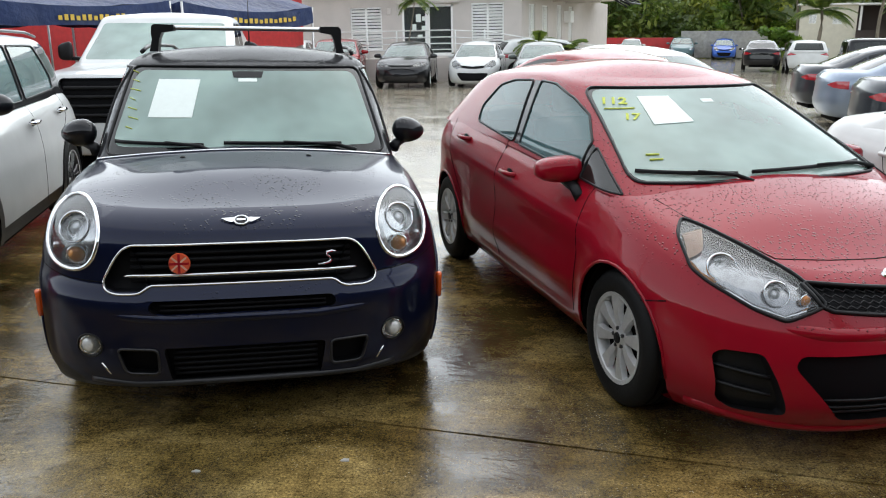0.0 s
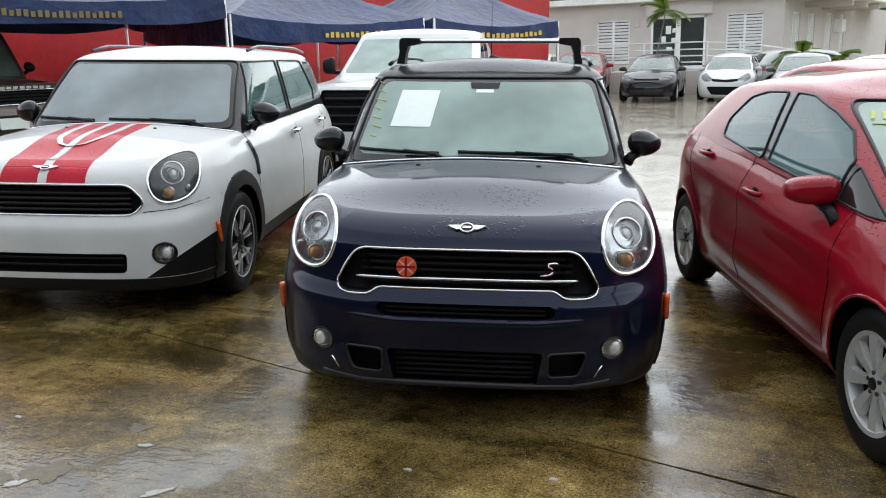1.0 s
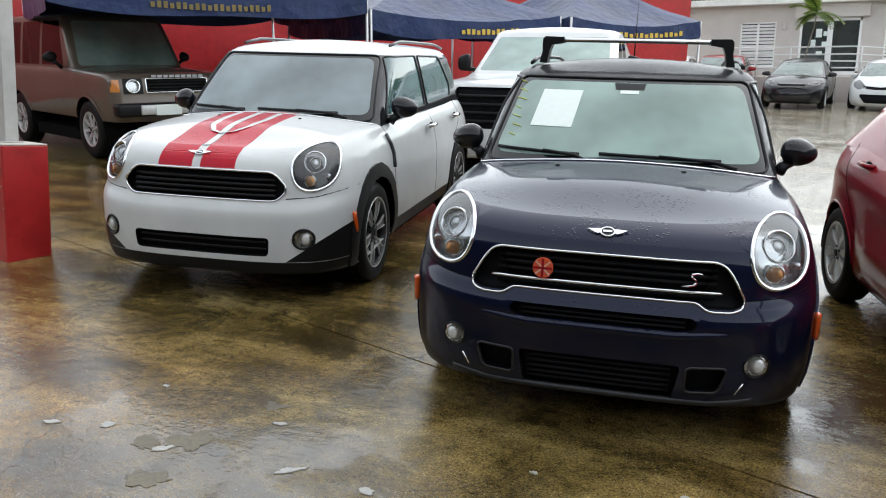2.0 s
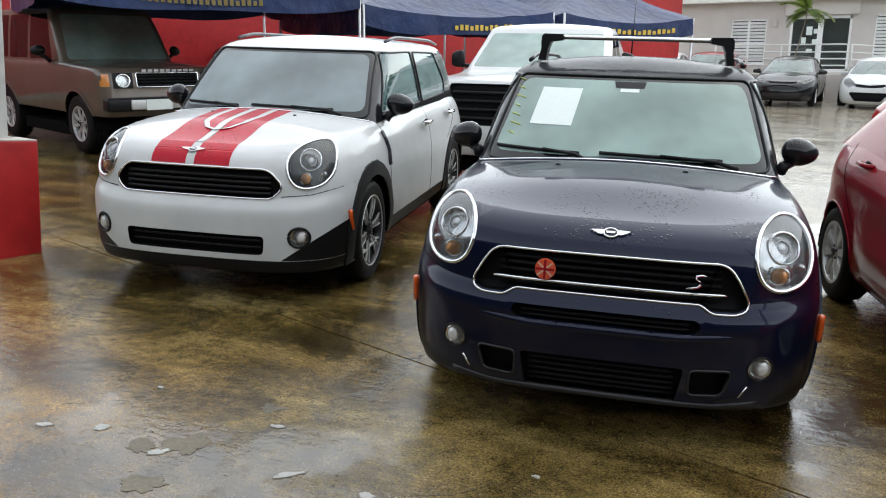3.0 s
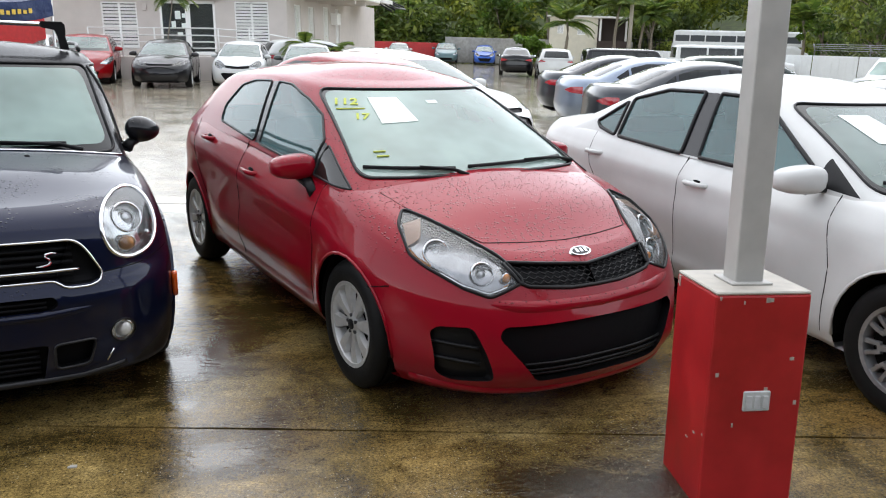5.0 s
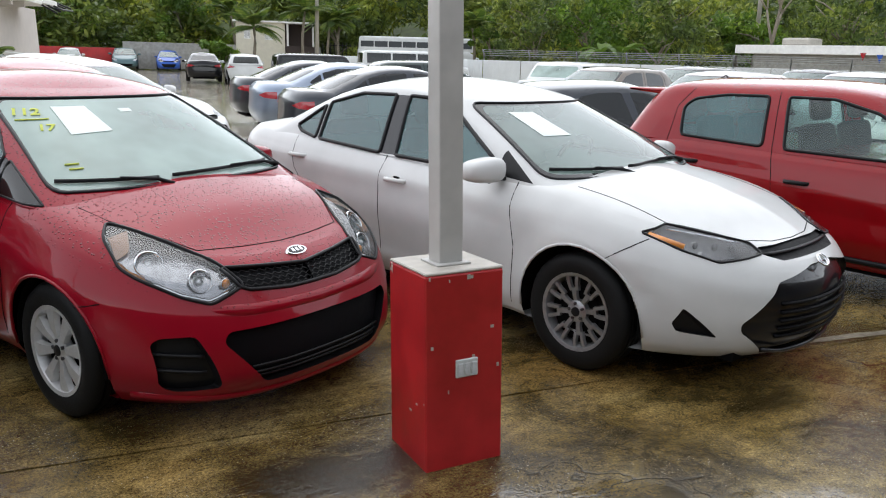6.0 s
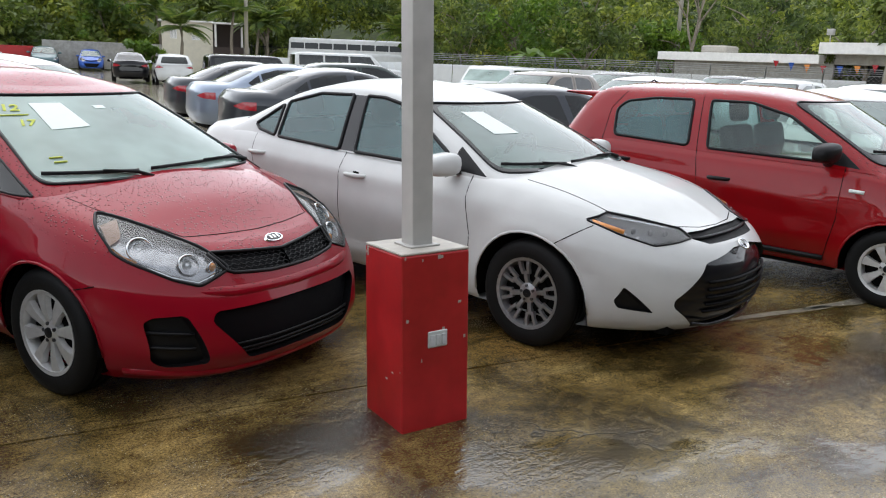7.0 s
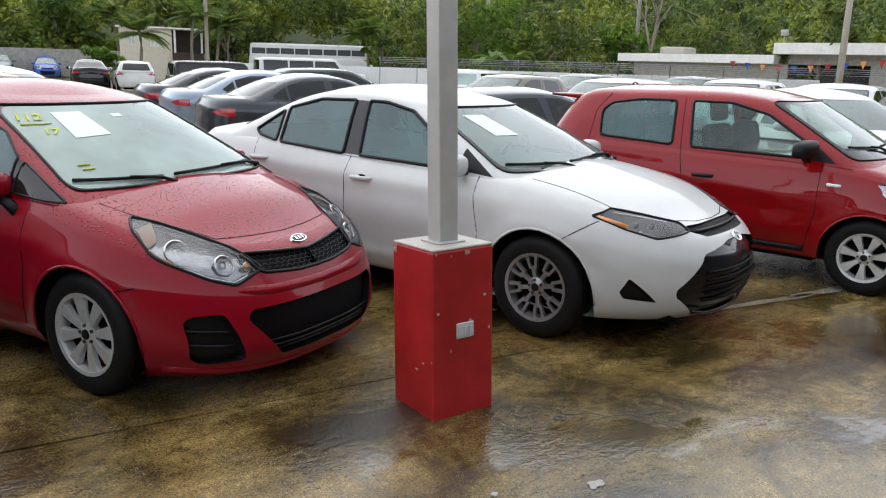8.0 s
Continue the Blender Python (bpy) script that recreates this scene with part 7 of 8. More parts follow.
for k, (az, d, h, w, mat) in enumerate(((38.9, 60, 4.2, 1.5, LIME), (45.5, 56, 6.2, 3.4, LIME), (48.5, 58, 5.4, 3.0, LIME), (41.0, 58, 5.2, 2.2, LEAF), (53.0, 58, 5.4, 2.8, LEAF), (57.0, 56, 4.6, 2.8, LIME), (64.0, 60, 6.0, 3.0, LEAF), (28.2, 72, 6.0, 2.4, LEAF), (68.0, 46, 5.5, 2.8, LEAF), (42.0, 54, 6.0, 2.8, LEAF), (50.5, 52, 6.5, 3.0, LEAF), (61.5, 54, 7.0, 3.2, LEAF), (20.6, 61, 2.0, 1.2, LIME), (18.0, 72, 6.0, 3.0, LIME), (9.5, 72, 7.0, 3.5, LIME))):
    tree(polar(az, d), h, w, mat, "leafy light green tree" if mat is LIME else "leafy dark green tree", k + 3)


def banana(m, seed):
    root = thing("banana_plant", m, "banana plant with broad torn leaves", "banana plant", "banana plants")
    g = random.Random(seed)
    bm = bmesh.new()
    tube(bm, [(0, 0, 0), (0.05, 0, 1.0), (0.0, 0.05, 2.0)], [0.14, 0.12, 0.08], 7)
    part("stem", bm, FROND, root)
    for k in range(7):
        bm = bmesh.new()
        a, up = k * 0.9 + g.uniform(-0.3, 0.3), g.uniform(0.3, 1.2)
        rows = []
        for j in range(10):
            t = j / 9
            w = 0.28 * math.sin(math.pi * min(1, t * 0.93 + 0.05))
            c = Vector((1.7 * t, 0, 2.0 + 1.5 * up * t - 1.1 * t * t))
            rows.append([bm.verts.new(c + Vector((0, s * w, 0.10 * abs(s) * w / 0.28 + 0.03 * g.random()))) for s in (-1, 0, 1)])
        for p, q in zip(rows, rows[1:]):
            for s in range(2):
                bm.faces.new((p[s], p[s + 1], q[s + 1], q[s]))
        bmesh.ops.rotate(bm, verts=bm.verts, cent=(0, 0, 0), matrix=Matrix.Rotation(a, 3, "Z"))
        part("leaf", bm, LIME, root)


for k, (az, d) in enumerate(((46.6, 50), (48.0, 51), (63.2, 52), (64.4, 53))):
    banana(polar(az, d), k)
# utility poles
WOODPOLE = surface("weathered_pole", (0.36, 0.33, 0.28), 0.8, vary=0.2)
for az, d, h in ((26.9, 60, 11), (46.2, 62, 12), (56.5, 56, 12), (40.2, 70, 13), (69.5, 38, 9)):
    root = thing("utility_pole", polar(az, d), "weathered grey utility pole", "pole", "utility poles")
    bm = bmesh.new()
    tube(bm, [(0, 0, 0), (0, 0, h)], [0.16, 0.11], 8)
    part("shaft", bm, WOODPOLE, root)
    bm = bmesh.new()
    box(bm, -0.9, 0.9, -0.06, 0.06, h - 0.8, h - 0.68)
    part("cross_arm", bm, WOODPOLE, root, smooth=False)
# bare tree
root = thing("bare_tree", polar(57.5, 50), "leafless grey tree on the slope", "tree")
bm = bmesh.new()
g = random.Random(5)


def twig(p, d, length, r, depth):
    q = p + d * length
    tube(bm, [p, (p + q) / 2 + Vector((g.uniform(-0.1, 0.1), g.uniform(-0.1, 0.1), 0)) * length * 0.3, q], [r, r * 0.8, r * 0.6], 4)
    if depth:
        for _ in range(3):
            e = (d + Vector((g.uniform(-0.8, 0.8), g.uniform(-0.8, 0.8), g.uniform(-0.1, 0.5)))).normalized()
            twig(q, e, length * g.uniform(0.6, 0.8), r * 0.6, depth - 1)


twig(Vector((0, 0, 0)), Vector((0, 0, 1)), 2.8, 0.16, 4)
part("crown", bm, BARK, root)
# potted palms by the ramp
palm(place(2.6, 29.6, 0), 1.35, "small palm by the ramp", SMALL_FROND, 11, 3, 0.05)
palm(place(-2.2, 30.2, 0), 2.9, "slim palm beside the glass door", SMALL_FROND, 7, 5, 0.03)
palm(place(3.9, 30.6, 0), 1.1, "small yellowing palm by the ramp", SMALL_FROND, 12, 8, 0.06)

# ---- trim and fittings of the near cars ----
def front_pose(tree, x, z, lift=0.004, view="front"):
    """A pose on a car's skin at (x, z), whose z axis points out of the skin and y axis up."""
    ax, i, j = AXES[view]
    o = ax * 6
    o[i], o[j] = x, z
    p, nrm, _, _ = tree.ray_cast(o, -ax)
    right = Vector((0, 0, 1)).cross(nrm).normalized()
    up = nrm.cross(right)
    m = Matrix((right, up, nrm)).transposed().to_4x4()
    m.translation = p + nrm * lift
    return m


def bars(root, tree, x0, x1, zs, r, mat, name="grille_bar", lift=-0.02, parent=None):
    for z in zs:
        trim(name, tree, [(x0, z), (x1, z)], "front", r, mat, parent or root, lift=lift, step=0.05)


def bulb(root, tree, x, z, r, depth, mat, name, ring=None):
    m = front_pose(tree, x, z, 0)
    c = m.translation + Vector((0, depth, 0))
    bm = bmesh.new()
    ball(bm, c, (r, r * 0.5, r), 8)
    b = part(name, bm, mat, root)
    if ring:
        bm = bmesh.new()
        tube(bm, [c + Vector((math.cos(a) * r * 1.15, 0, math.sin(a) * r * 1.15)) for a in np.linspace(0, 2 * math.pi, 20, endpoint=False)], r * 0.14, 6, True)
        part("ring", bm, ring, b)


def bowl(root, tree, x, z, r, depth, mat, lens):
    """A lamp's bowl, open to the front, with a bright rim and a lens ball at its heart."""
    at = front_pose(tree, x, z, 0)
    out = (at.to_3x3() @ Vector((0, 0, 1)) + Vector((0, -0.6, 0))).normalized()
    c = at.translation - out * depth
    m = Matrix.Translation(c) @ out.to_track_quat("X", "Z").to_matrix().to_4x4()
    bm = bmesh.new()
    lathe(bm, [(r, 0.0), (r * 0.96, -0.006), (r * 0.80, -0.020), (r * 0.52, -0.032), (0.0005, -0.036)], 28, m)
    b = part("bowl", bm, mat, root)
    bm = bmesh.new()
    lathe(bm, [(r * 0.94, 0.0), (r, 0.006), (r * 1.08, 0.004), (r * 1.10, -0.004)], 28, m)
    part("bowl_rim", bm, CHROME, b)
    bm = bmesh.new()
    lathe(bm, [(r * 0.54, -0.034), (r * 0.56, -0.012), (r * 0.48, -0.008)], 24, m)
    part("lens_ring", bm, ALLOY, b)
    bm = bmesh.new()
    ball(bm, (-0.020, 0, 0), (0.020, r * 0.46, r * 0.46), 8, m)
    part("lens_ball", bm, lens, b)


def sheet(root, tree, quad, name, mat, lift, label="", lines=0):
    """A sheet of paper behind glass, from its four corners in (x, z)."""
    a, b, c, d = [Vector(q) for q in quad]
    n = 10
    bm = bmesh.new()
    grid = []
    for j in range(n + 1):
        row = []
        for i in range(n + 1):
            p = a.lerp(b, i / n).lerp(d.lerp(c, i / n), j / n)
            row.append(bm.verts.new(front_pose(tree, p.x, p.y, lift).translation))
        grid.append(row)
    for j in range(n):
        for i in range(n):
            bm.faces.new((grid[j][i], grid[j][i + 1], grid[j + 1][i + 1], grid[j + 1][i]))
    bmesh.ops.recalc_face_normals(bm, faces=bm.faces)
    s = part(name, bm, mat, root, label)
    for k in range(lines):
        t = (k + 0.6) / lines
        p, q = a.lerp(d, t).lerp(b.lerp(c, t), 0.12), a.lerp(d, t).lerp(b.lerp(c, t), 0.88)
        trim("printed_line", tree, [tuple(p), tuple(q)], "front", 0.003, GREY_BAR, s, lift=lift + 0.002, sides=4)


def winged_badge(root, tree, x, z, w):
    m = front_pose(tree, x, z, 0.006)
    bm = bmesh.new()
    tube(bm, [m @ Vector((w * 0.2 * math.cos(t), w * 0.15 * math.sin(t), 0)) for t in np.linspace(0, 2 * math.pi, 24, endpoint=False)], w * 0.035, 6, True)
    b = part("badge", bm, CHROME, root, "chrome winged badge")
    for s in (-1, 1):
        bm = bmesh.new()
        v = [bm.verts.new((s * px * w, pz * w, 0.004)) for px, pz in ((0.19, 0.08), (0.30, 0.085), (0.58, 0.065), (0.50, 0.02), (0.43, -0.02), (0.36, -0.055), (0.28, -0.08), (0.2, -0.06))]
        e = bmesh.ops.extrude_face_region(bm, geom=[bm.faces.new(v)])
        bmesh.ops.translate(bm, vec=(0, 0, -0.008), verts=[q for q in e["geom"] if isinstance(q, bmesh.types.BMVert)])
        bmesh.ops.recalc_face_normals(bm, faces=bm.faces)
        bmesh.ops.transform(bm, matrix=m, verts=bm.verts)
        part("wing", bm, CHROME, b, smooth=False)
    bm = bmesh.new()
    bmesh.ops.create_cone(bm, cap_ends=True, segments=20, radius1=w * 0.18, radius2=w * 0.18, depth=0.006, matrix=m)
    part("badge_centre", bm, BLACK, b, smooth=False)
    bm = bmesh.new()
    box(bm, -w * 0.13, w * 0.13, -w * 0.035, w * 0.035, 0.003, 0.006, m)
    part("badge_bar", bm, CHROME, b, smooth=False)


def rails(root, S, y0, y1, mat):
    wi, roof = curve(S["tumble"]), curve(S["roof"])
    for s in (-1, 1):
        bm = bmesh.new()
        pts = [(s * (wi(1.0) + 0.0), y, roof(y) + 0.018 + 0.022 * min(1, 6 * t, 6 * (1 - t))) for t, y in zip(np.linspace(0, 1, 14), np.linspace(y0, y1, 14))]
        tube(bm, pts, 0.012, 8)
        part("roof_rail", bm, mat, root)


def repeaters(root, tree, y, z0, z1):
    for view, s in (("left", -1), ("right", 1)):
        p = draped(tree, [(y + 0.02, z0), (y - 0.01, z1)], view, 0.012, 0.03)
        bm = bmesh.new()
        tube(bm, p, 0.014, 6)
        part("side_reflector", bm, ORANGE, root, "orange side reflector")


S = round_crossover(NAVY, BLACK, NAVY)
for root, tree, dark in ((navy, navy_tree, True), (white, white_tree, False)):
    zl = 0.868 if dark else 0.872
    winged_badge(root, tree, 0 if dark else -0.04, zl, 0.138)
    rails(root, S, 1.9, 3.6, PLASTIC if dark else ALLOY_DARK)
    repeaters(root, tree, 0.37, 0.42, 0.54)
    trim("scuttle_strip", tree, [(x, 0.965 + 0.15 * abs(x / 0.74) ** 2.6) for x in np.linspace(-0.74, 0.74, 15)], "top", 0.006, CHROME, root, lift=0.004)
    wiper(root, tree, (-0.66, 1.062), (-0.22, 1.05))
    wiper(root, tree, (-0.12, 1.058), (0.48, 1.048))
    for sx in (-1, 1):
        bowl(root, tree, sx * 0.672, 0.848, 0.062, 0.018, REFLECTOR if dark else CHROME, LENS)
        bulb(root, tree, sx * 0.655, 0.738, 0.031, 0.022, AMBER_GLASS, "indicator_bulb", CHROME)
        bulb(root, tree, sx * 0.735, 0.757, 0.026, 0.030, REFLECTOR, "side_lamp")
        bulb(root, tree, sx * (0.612 if dark else 0.645), 0.388 if dark else 0.415, 0.034, 0.012, FOG_BOWL, "fog_bulb", CHROME)
    for sx in (-0.3, 0.3):
        bm = bmesh.new()
        o = tree.ray_cast(Vector((sx, 0.86, 3)), Vector((0, 0, -1)))[0]
        ball(bm, o, (0.014, 0.010, 0.008), 5)
        part("washer_jet", bm, PLASTIC, root)
# navy car: barred grille with a chrome bar, badges, roof bar, duct frames
outline = [(-0.365, 0.628), (0.365, 0.628), (0.405, 0.597), (0.50, 0.597), (0.538, 0.612), (0.545, 0.645), (0.495, 0.735), (0.465, 0.772), (0.43, 0.788), (-0.43, 0.788), (-0.465, 0.772), (-0.495, 0.735), (-0.545, 0.645), (-0.538, 0.612), (-0.50, 0.597), (-0.405, 0.597)]
trim("grille_surround", navy_tree, rounded(outline, 0.028, 3), "front", 0.0055, CHROME, navy, True, 0.003, step=0.04)
crease("bumper_crease", navy_tree, [(-0.70, 0.53), (-0.3, 0.496), (0.3, 0.496), (0.70, 0.53)], 0.020, NAVY, navy, -0.013)
trim("chin_lip", navy_tree, [(-0.62, 0.235), (-0.45, 0.215), (0.45, 0.215), (0.62, 0.235)], "front", 0.014, DUCT, navy, lift=-0.004, sides=8)
for sx in (-1, 1):
    trim("fog_sliver", navy_tree, [(sx * 0.54, 0.265), (sx * 0.57, 0.315)], "front", 0.004, CHROME, navy, lift=0.002)
bars(navy, navy_tree, -0.44, 0.44, (0.755, 0.728, 0.700, 0.650), 0.009, MESH)
trim("chrome_bar", navy_tree, [(-0.46, 0.668), (0.46, 0.668)], "front", 0.007, CHROME, navy, lift=0.0)
bars(navy, navy_tree, -0.29, 0.29, (0.35, 0.325, 0.30, 0.275, 0.25), 0.007, MESH)
bars(navy, navy_tree, -0.33, 0.33, (0.555, 0.53), 0.006, MESH)
m = front_pose(navy_tree, -0.245, 0.715, 0.008)
bm = bmesh.new()
bmesh.ops.create_cone(bm, cap_ends=True, segments=24, radius1=0.043, radius2=0.040, depth=0.012, matrix=m)
badge = part("round_badge", bm, FLAME, navy, "round orange badge with a red cross", smooth=False)
for k, (w, h, ang) in enumerate(((0.078, 0.010, 0), (0.078, 0.010, 90), (0.078, 0.007, 42), (0.078, 0.007, -42))):
    bm = bmesh.new()
    box(bm, -w / 2, w / 2, -h / 2, h / 2, 0.006, 0.0075 + 0.0008 * (k < 2), m @ pose(0, 0, 0, 0, 0, ang))
    part("badge_stripe", bm, TAIL if k < 2 else PEACH, badge, smooth=False)
m = front_pose(navy_tree, 0.345, 0.715, 0.010)
curl = [(0.72 * a, 0.72 * b) for a, b in [(0.05, 0.036), (0.02, 0.040), (-0.010, 0.034), (-0.012, 0.018), (0.008, 0.004), (0.014, -0.012), (0.0, -0.026), (-0.03, -0.032), (-0.06, -0.034)]]
bm = bmesh.new()
tube(bm, [m @ Vector((x, y, 0)) for x, y in curl], [0.002, 0.004, 0.0045, 0.0045, 0.0045, 0.0045, 0.0045, 0.004, 0.002], 6)
part("script_badge", bm, CHROME, navy, "curled chrome and red script badge")
bm = bmesh.new()
tube(bm, [m @ Vector((x + 0.003, y - 0.002, 0.004)) for x, y in curl[1:-1]], 0.0025, 5)
part("script_inlay", bm, TAIL, navy)
bm = bmesh.new()
box(bm, -0.455, 0.455, 1.87, 1.95, 1.628, 1.654, bevel=0.010, segments=2)
bar = part("roof_bar", bm, CHROME, navy, "silver roof bar with black feet")
for s in (-1, 1):
    bm = bmesh.new()
    v = [bm.verts.new((s * x, 1.855, z)) for x, z in ((0.42, 1.658), (0.530, 1.660), (0.545, 1.645), (0.548, 1.610), (0.545, 1.575), (0.562, 1.505), (0.515, 1.505), (0.505, 1.575), (0.490, 1.612), (0.42, 1.624))]
    e = bmesh.ops.extrude_face_region(bm, geom=[bm.faces.new(v)])
    bmesh.ops.translate(bm, vec=(0, 0.11, 0), verts=[q for q in e["geom"] if isinstance(q, bmesh.types.BMVert)])
    bmesh.ops.recalc_face_normals(bm, faces=bm.faces)
    part("bar_end", bm, PLASTIC, bar, smooth=False)
bm = bmesh.new()
tube(bm, [(-0.05, 3.3, 1.55), (-0.05, 3.42, 1.95)], [0.006, 0.002], 5)
part("aerial", bm, PLASTIC, navy)
sheet(navy, navy_tree, [(-0.470, 1.365), (-0.250, 1.365), (-0.285, 1.18), (-0.510, 1.18)], "paper_notice", PAPER, 0.003, "white paper notice taped to the windscreen")
sheet(navy, navy_tree, [(-0.085, 1.408), (0.085, 1.408), (0.075, 1.375), (-0.075, 1.375)], "sensor_cover", PLASTIC, 0.002)
sheet(navy, navy_tree, [(-0.05, 1.372), (0.05, 1.372), (0.05, 1.355), (-0.05, 1.355)], "sticker", PAPER, 0.002)
for k in range(7):
    trim("yellow_mark", navy_tree, [(-0.62 + 0.008 * (k % 2), 1.405 - 0.045 * k), (-0.585 + 0.012 * (k % 3), 1.395 - 0.045 * k)], "front", 0.003, YELLOW, navy, lift=0.003, sides=4)
# white car: slatted grille, red stripes with a white fork on the bonnet
bars(white, white_tree, -0.47, 0.47, (0.745, 0.715, 0.685, 0.655), 0.010, PLASTIC)
bars(white, white_tree, -0.42, 0.42, (0.39, 0.35), 0.006, PLASTIC)
body = [c for c in white.children if c.name.startswith("body")][0]
bm = bmesh.new()
bm.from_mesh(body.data)
for x0, x1 in ((-0.295, -0.068), (-0.012, 0.215)):
    f = cut(bm, [(x0, 0.14), (x1, 0.14), (x1 * 1.05, 1.04), (x0 * 1.05, 1.04)], "top", lambda c: c.z > 0.80, 0.3)
    take(bm, f, "bonnet_stripe", STRIPE, white, (0, 0, 0.002), "red bonnet stripe")
    f = cut(bm, [(x0, 0.800), (x1, 0.800), (x1, 0.97), (x0, 0.97)], "front", lambda c: c.y < 0.14, -0.2)
    take(bm, f, "stripe_end", STRIPE, white, (0, -0.002, 0), "red bonnet stripe")
bm.to_mesh(body.data)
bm.free()
fork = [(x - 0.04, y) for x, y in ((-0.15, 1.0), (-0.155, 0.72), (-0.13, 0.55), (-0.07, 0.45), (0, 0.415), (0.07, 0.45), (0.13, 0.55), (0.155, 0.72), (0.15, 1.0))]
for pts in (fork, [(-0.04, 0.2), (-0.04, 1.0)]):
    p = draped(white_tree, pts, "top", 0.0025, 0.03)
    bm = bmesh.new()
    tube(bm, p, 0.024, 8, flat=0.05)
    part("fork_mark", bm, WHITE, white, "white fork painted over the stripes")
sheet(white, white_tree, [(-0.44, 1.34), (-0.25, 1.34), (-0.30, 1.18), (-0.50, 1.18)], "paper_notice", PAPER, -0.012, "paper notice taped to the windscreen")
for s, view in ((1, "right"), (-1, "left")):
    p = draped(white_tree, [(1.16, 0.92), (1.20, 0.80), (1.18, 0.70)], view, 0.01, 0.05)
    bm = bmesh.new()
    tube(bm, p, 0.014, 6)
    part("side_scuttle", bm, ALLOY_DARK, white)

# red hatchback
for sx in (-1, 1):
    bowl(red, red_tree, sx * 0.628, 0.735, 0.056, 0.020, REFLECTOR, LENS)
    bowl(red, red_tree, sx * 0.505, 0.665, 0.048, 0.018, REFLECTOR, LENS)
    bulb(red, red_tree, sx * 0.415, 0.640, 0.020, 0.020, AMBER, "indicator_bulb", CHROME)
    trim("amber_marker", red_tree, [(sx * 0.725, 0.735), (sx * 0.715, 0.705), (sx * 0.685, 0.680)], "front", 0.013, AMBER, red, lift=-0.014)
    sheet(red, red_tree, [(sx * 0.585, 0.835), (sx * 0.680, 0.818), (sx * 0.722, 0.745), (sx * 0.665, 0.772)], "indicator_lens", PEACH, -0.006, "pale amber indicator lens")
    trim("chrome_edge", red_tree, [(sx * 0.40, 0.625), (sx * 0.51, 0.590), (sx * 0.60, 0.622), (sx * 0.68, 0.678)], "front", 0.010, CHROME, red, lift=-0.012)
    trim("lamp_brow", red_tree, [(sx * 0.40, 0.700), (sx * 0.486, 0.768), (sx * 0.57, 0.820)], "front", 0.008, PLASTIC, red, lift=-0.008)
    for z in (0.30, 0.37):
        trim("fog_slat", red_tree, [(sx * 0.575, z), (sx * 0.74, z + 0.015)], "front", 0.008, PLASTIC, red, lift=-0.02)
for r in range(5):
    trim("honeycomb_bar", red_tree, [(-0.36 + 0.02 * k, 0.598 + r * 0.0155 + 0.075 * (abs(-0.36 + 0.02 * k)) ** 1.2 * (0.5 + 0.12 * r) + 0.005 * (-1) ** (k + r)) for k in range(37)], "front", 0.0035, PLASTIC, red, lift=-0.008, sides=4)
trim("grille_surround", red_tree, [(0.0, 0.588), (0.14, 0.590), (0.34, 0.610), (0.375, 0.625), (0.405, 0.692), (0.38, 0.695), (0.0, 0.664), (-0.38, 0.695), (-0.405, 0.692), (-0.375, 0.625), (-0.34, 0.610), (-0.14, 0.590)], "front", 0.009, PLASTIC, red, True, 0.002)
bars(red, red_tree, -0.40, 0.40, (0.24, 0.265, 0.295), 0.006, PLASTIC)
bm = bmesh.new()
m = front_pose(red_tree, 0.01, 0.702, 0.004)
bmesh.ops.create_cone(bm, cap_ends=True, segments=28, radius1=0.062, radius2=0.058, depth=0.010)
bmesh.ops.scale(bm, vec=(1, 0.5, 1), verts=bm.verts)
bmesh.ops.transform(bm, matrix=m, verts=bm.verts)
b = part("badge", bm, CHROME, red, "oval chrome badge", smooth=False)
bm = bmesh.new()
bmesh.ops.create_cone(bm, cap_ends=True, segments=28, radius1=0.050, radius2=0.048, depth=0.004, matrix=Matrix.Translation((0, 0, 0.005)))
bmesh.ops.scale(bm, vec=(1, 0.45, 1), verts=bm.verts)
bmesh.ops.transform(bm, matrix=m, verts=bm.verts)
part("badge_face", bm, BLACK, b, smooth=False)
for x in (-0.024, 0.0, 0.024):
    bm = bmesh.new()
    box(bm, x - 0.007, x + 0.007, -0.012, 0.012, 0.006, 0.009, m)
    part("badge_bar", bm, CHROME, b, smooth=False)
sheet(red, red_tree, [(-0.335, 1.285), (-0.165, 1.285), (-0.155, 1.175), (-0.375, 1.165)], "paper_notice", PAPER, 0.003, "white paper notice taped to the windscreen")
sheet(red, red_tree, [(0.0, 1.27), (0.07, 1.27), (0.07, 1.255), (0.0, 1.255)], "sticker", PAPER, 0.002)
for text, x, z, size in (("112", -0.47, 1.262, 0.095), ("17", -0.45, 1.195, 0.085)):
    lettering("yellow_writing", text, size, 0.001, YELLOW, red, front_pose(red_tree, x, z, 0.004), "yellow price marks on the glass")
trim("yellow_mark", red_tree, [(-0.54, 1.228), (-0.40, 1.232)], "front", 0.004, YELLOW, red, lift=0.004, sides=4)
for k in range(2):
    trim("yellow_mark", red_tree, [(-0.53, 1.03 + 0.018 * k), (-0.47, 1.032 + 0.018 * k)], "front", 0.005, YELLOW, red, lift=0.004, sides=4)
wiper(red, red_tree, (-0.63, 0.985), (-0.18, 0.972))
wiper(red, red_tree, (-0.10, 0.975), (0.58, 0.985))

trim("chin_lip", red_tree, [(-0.74, 0.185), (-0.5, 0.165), (0, 0.155), (0.5, 0.165), (0.74, 0.185)], "front", 0.026, CHERRY, red, lift=-0.012, sides=10)
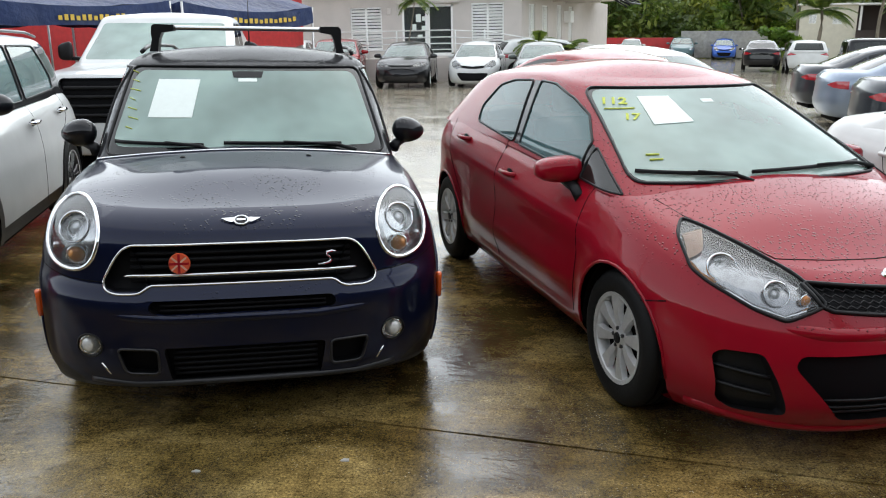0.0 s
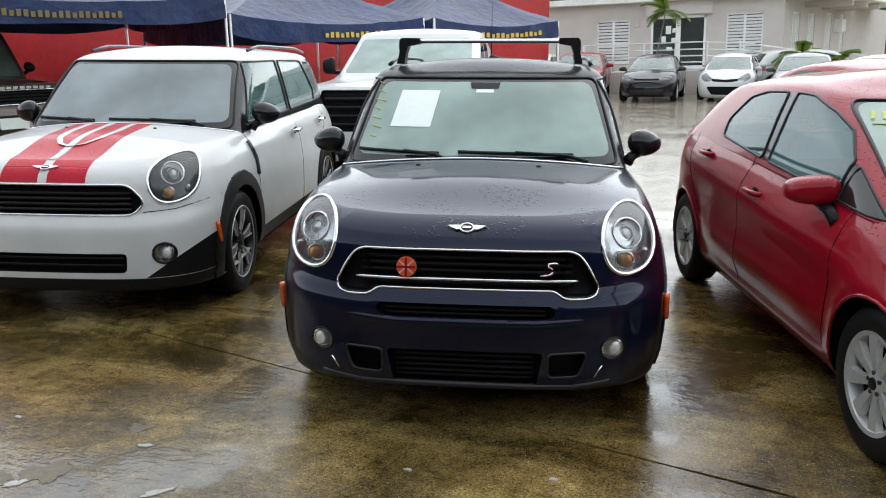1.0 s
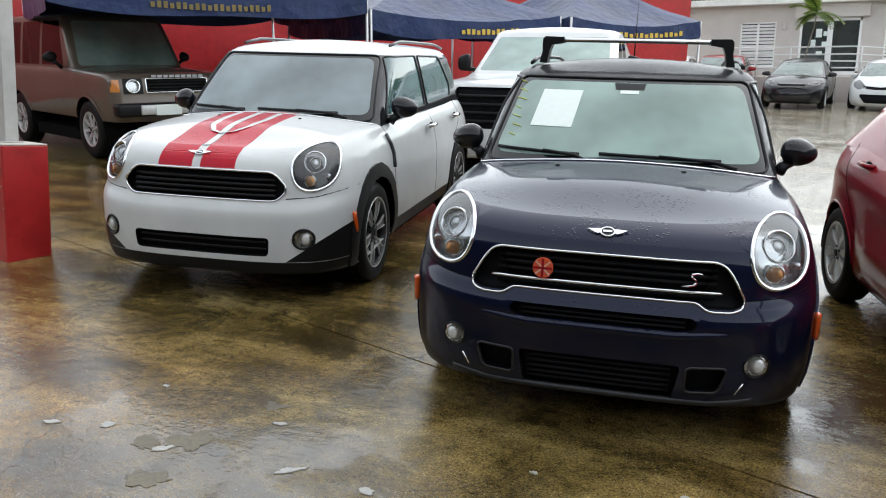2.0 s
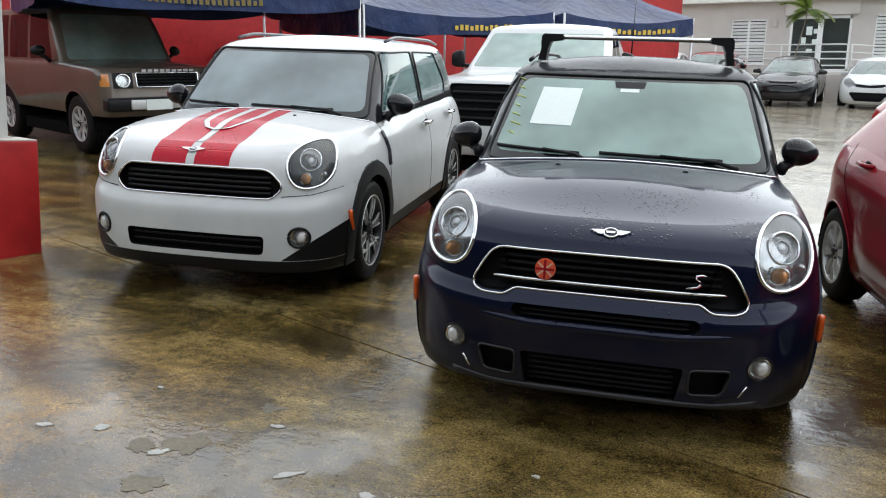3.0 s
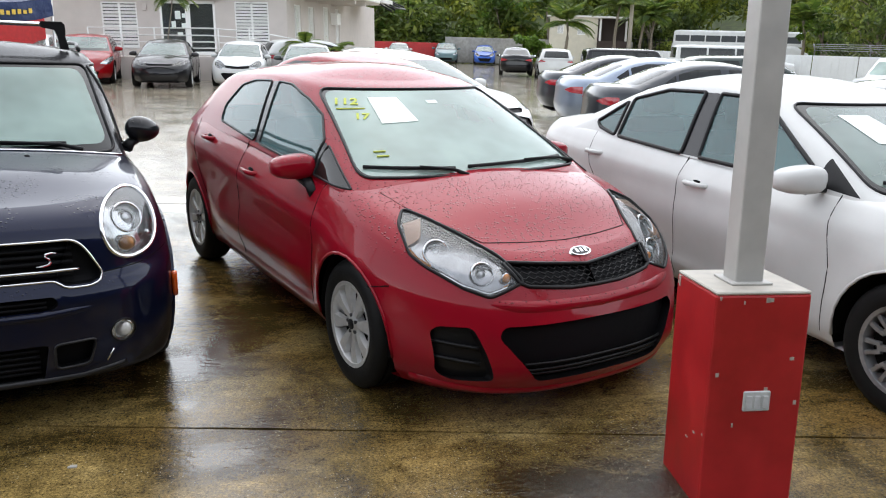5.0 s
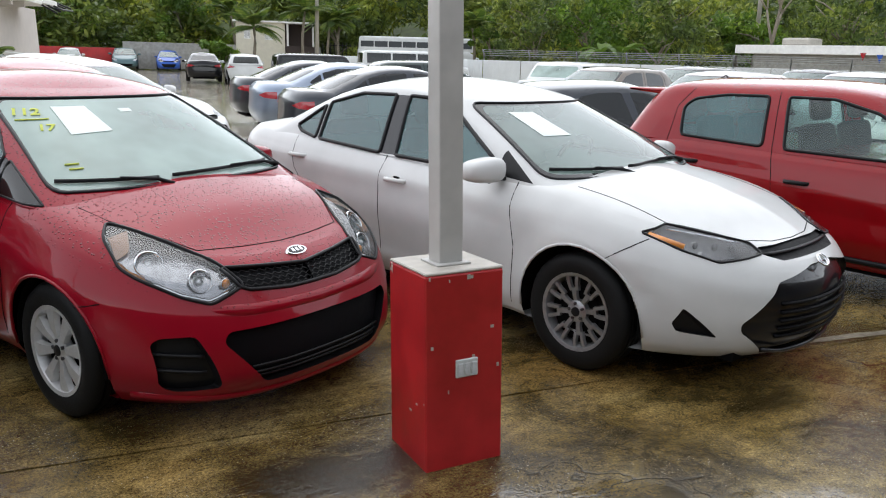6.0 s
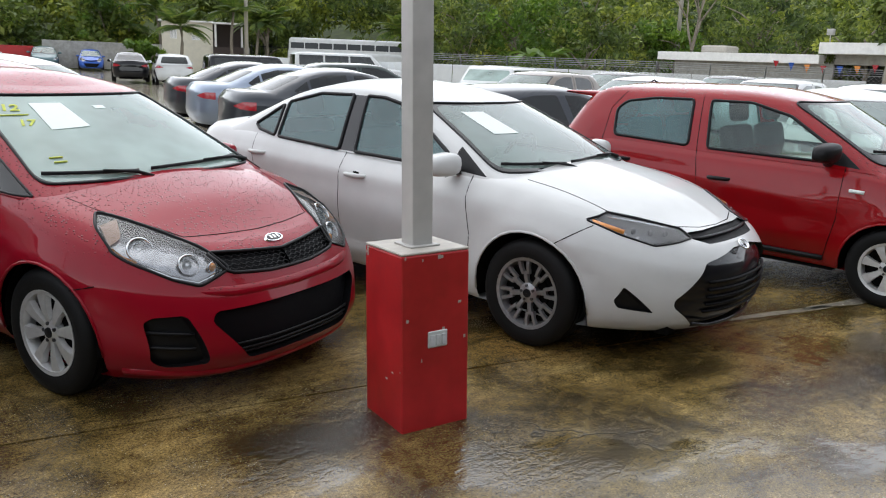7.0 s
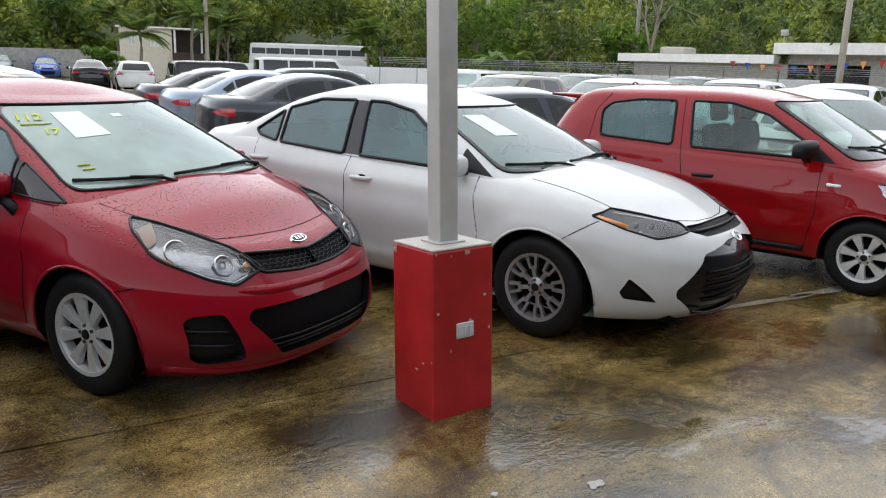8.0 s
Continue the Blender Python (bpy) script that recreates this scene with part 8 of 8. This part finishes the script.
crease("bumper_crease", red_tree, [(-0.68, 0.565), (-0.35, 0.535), (0, 0.526), (0.35, 0.535), (0.68, 0.565)], 0.034, CHERRY, red, -0.022)

# white saloon
for sx in (-1, 1):
    trim("amber_marker", sedan_tree, [(sx * 0.765, 0.783), (sx * 0.735, 0.762), (sx * 0.70, 0.738)], "front", 0.022, AMBER, sedan, lift=-0.014)
    for k in range(3):
        bulb(sedan, sedan_tree, sx * (0.635 - 0.075 * k), 0.735 - 0.008 * k, 0.022, 0.040, LAMP_GREY, "lamp_cell")
    trim("light_strip", sedan_tree, [(sx * 0.68, 0.805), (sx * 0.55, 0.778), (sx * 0.42, 0.745)], "front", 0.006, CHROME, sedan, lift=-0.006)
bars(sedan, sedan_tree, -0.40, 0.40, (0.30, 0.345, 0.39, 0.435, 0.48), 0.009, MESH)
bars(sedan, sedan_tree, -0.36, 0.36, (0.70,), 0.010, PLASTIC, "grille_bar", -0.008)
trim("lower_lip", sedan_tree, [(-0.44, 0.245), (-0.3, 0.215), (0.3, 0.215), (0.44, 0.245)], "front", 0.012, BLACK, sedan, lift=0.004)
m = front_pose(sedan_tree, 0, 0.635, 0.01)
for a, b in ((0.052, 0.034), (0.026, 0.032)):
    bm = bmesh.new()
    tube(bm, [m @ Vector((a * math.cos(t), b * math.sin(t), 0)) for t in np.linspace(0, 2 * math.pi, 24, endpoint=False)], 0.005, 6, True)
    part("badge_ring", bm, CHROME, sedan)
sheet(sedan, sedan_tree, [(-0.42, 1.27), (-0.24, 1.27), (-0.20, 1.15), (-0.42, 1.15)], "paper_notice", PAPER, 0.003, "white paper notice taped to the windscreen")
wiper(sedan, sedan_tree, (-0.66, 0.995), (-0.20, 0.985))
wiper(sedan, sedan_tree, (-0.12, 0.99), (0.55, 1.0))

# small red hatchback: spoiler, key lock, side lamp
bm = bmesh.new()
box(bm, -0.56, 0.56, 3.30, 3.74, 1.372, 1.425, bevel=0.018, segments=2)
for v in bm.verts:
    if v.co.y > 3.5:
        v.co.z += 0.03 - (0.03 if v.co.z > 1.4 else 0.0)
    v.co.z -= 0.05 * (v.co.x / 0.56) ** 2
part("spoiler", bm, SCARLET, small)
for view in ("left", "right"):
    p = draped(small_tree, [(0.98, 0.80), (1.08, 0.805)], view, 0.004, 0.03)
    bm = bmesh.new()
    tube(bm, p, 0.014, 6)
    part("side_lamp", bm, PAPER, small)
    p = draped(small_tree, [(1.2, 0.285), (2.9, 0.285)], view, 0.006, 0.1)
    bm = bmesh.new()
    tube(bm, p, 0.022, 6)
    part("sill_strip", bm, PLASTIC, small)
wiper(small, small_tree, (-0.60, 1.07), (-0.15, 1.055))
wiper(small, small_tree, (-0.08, 1.06), (0.5, 1.075))
bm = bmesh.new()
tube(bm, [(0, 3.1, 1.47), (0, 3.14, 1.50), (0, 3.18, 1.47)], [0.012, 0.006, 0.012], 6)
part("aerial_base", bm, PLASTIC, small)
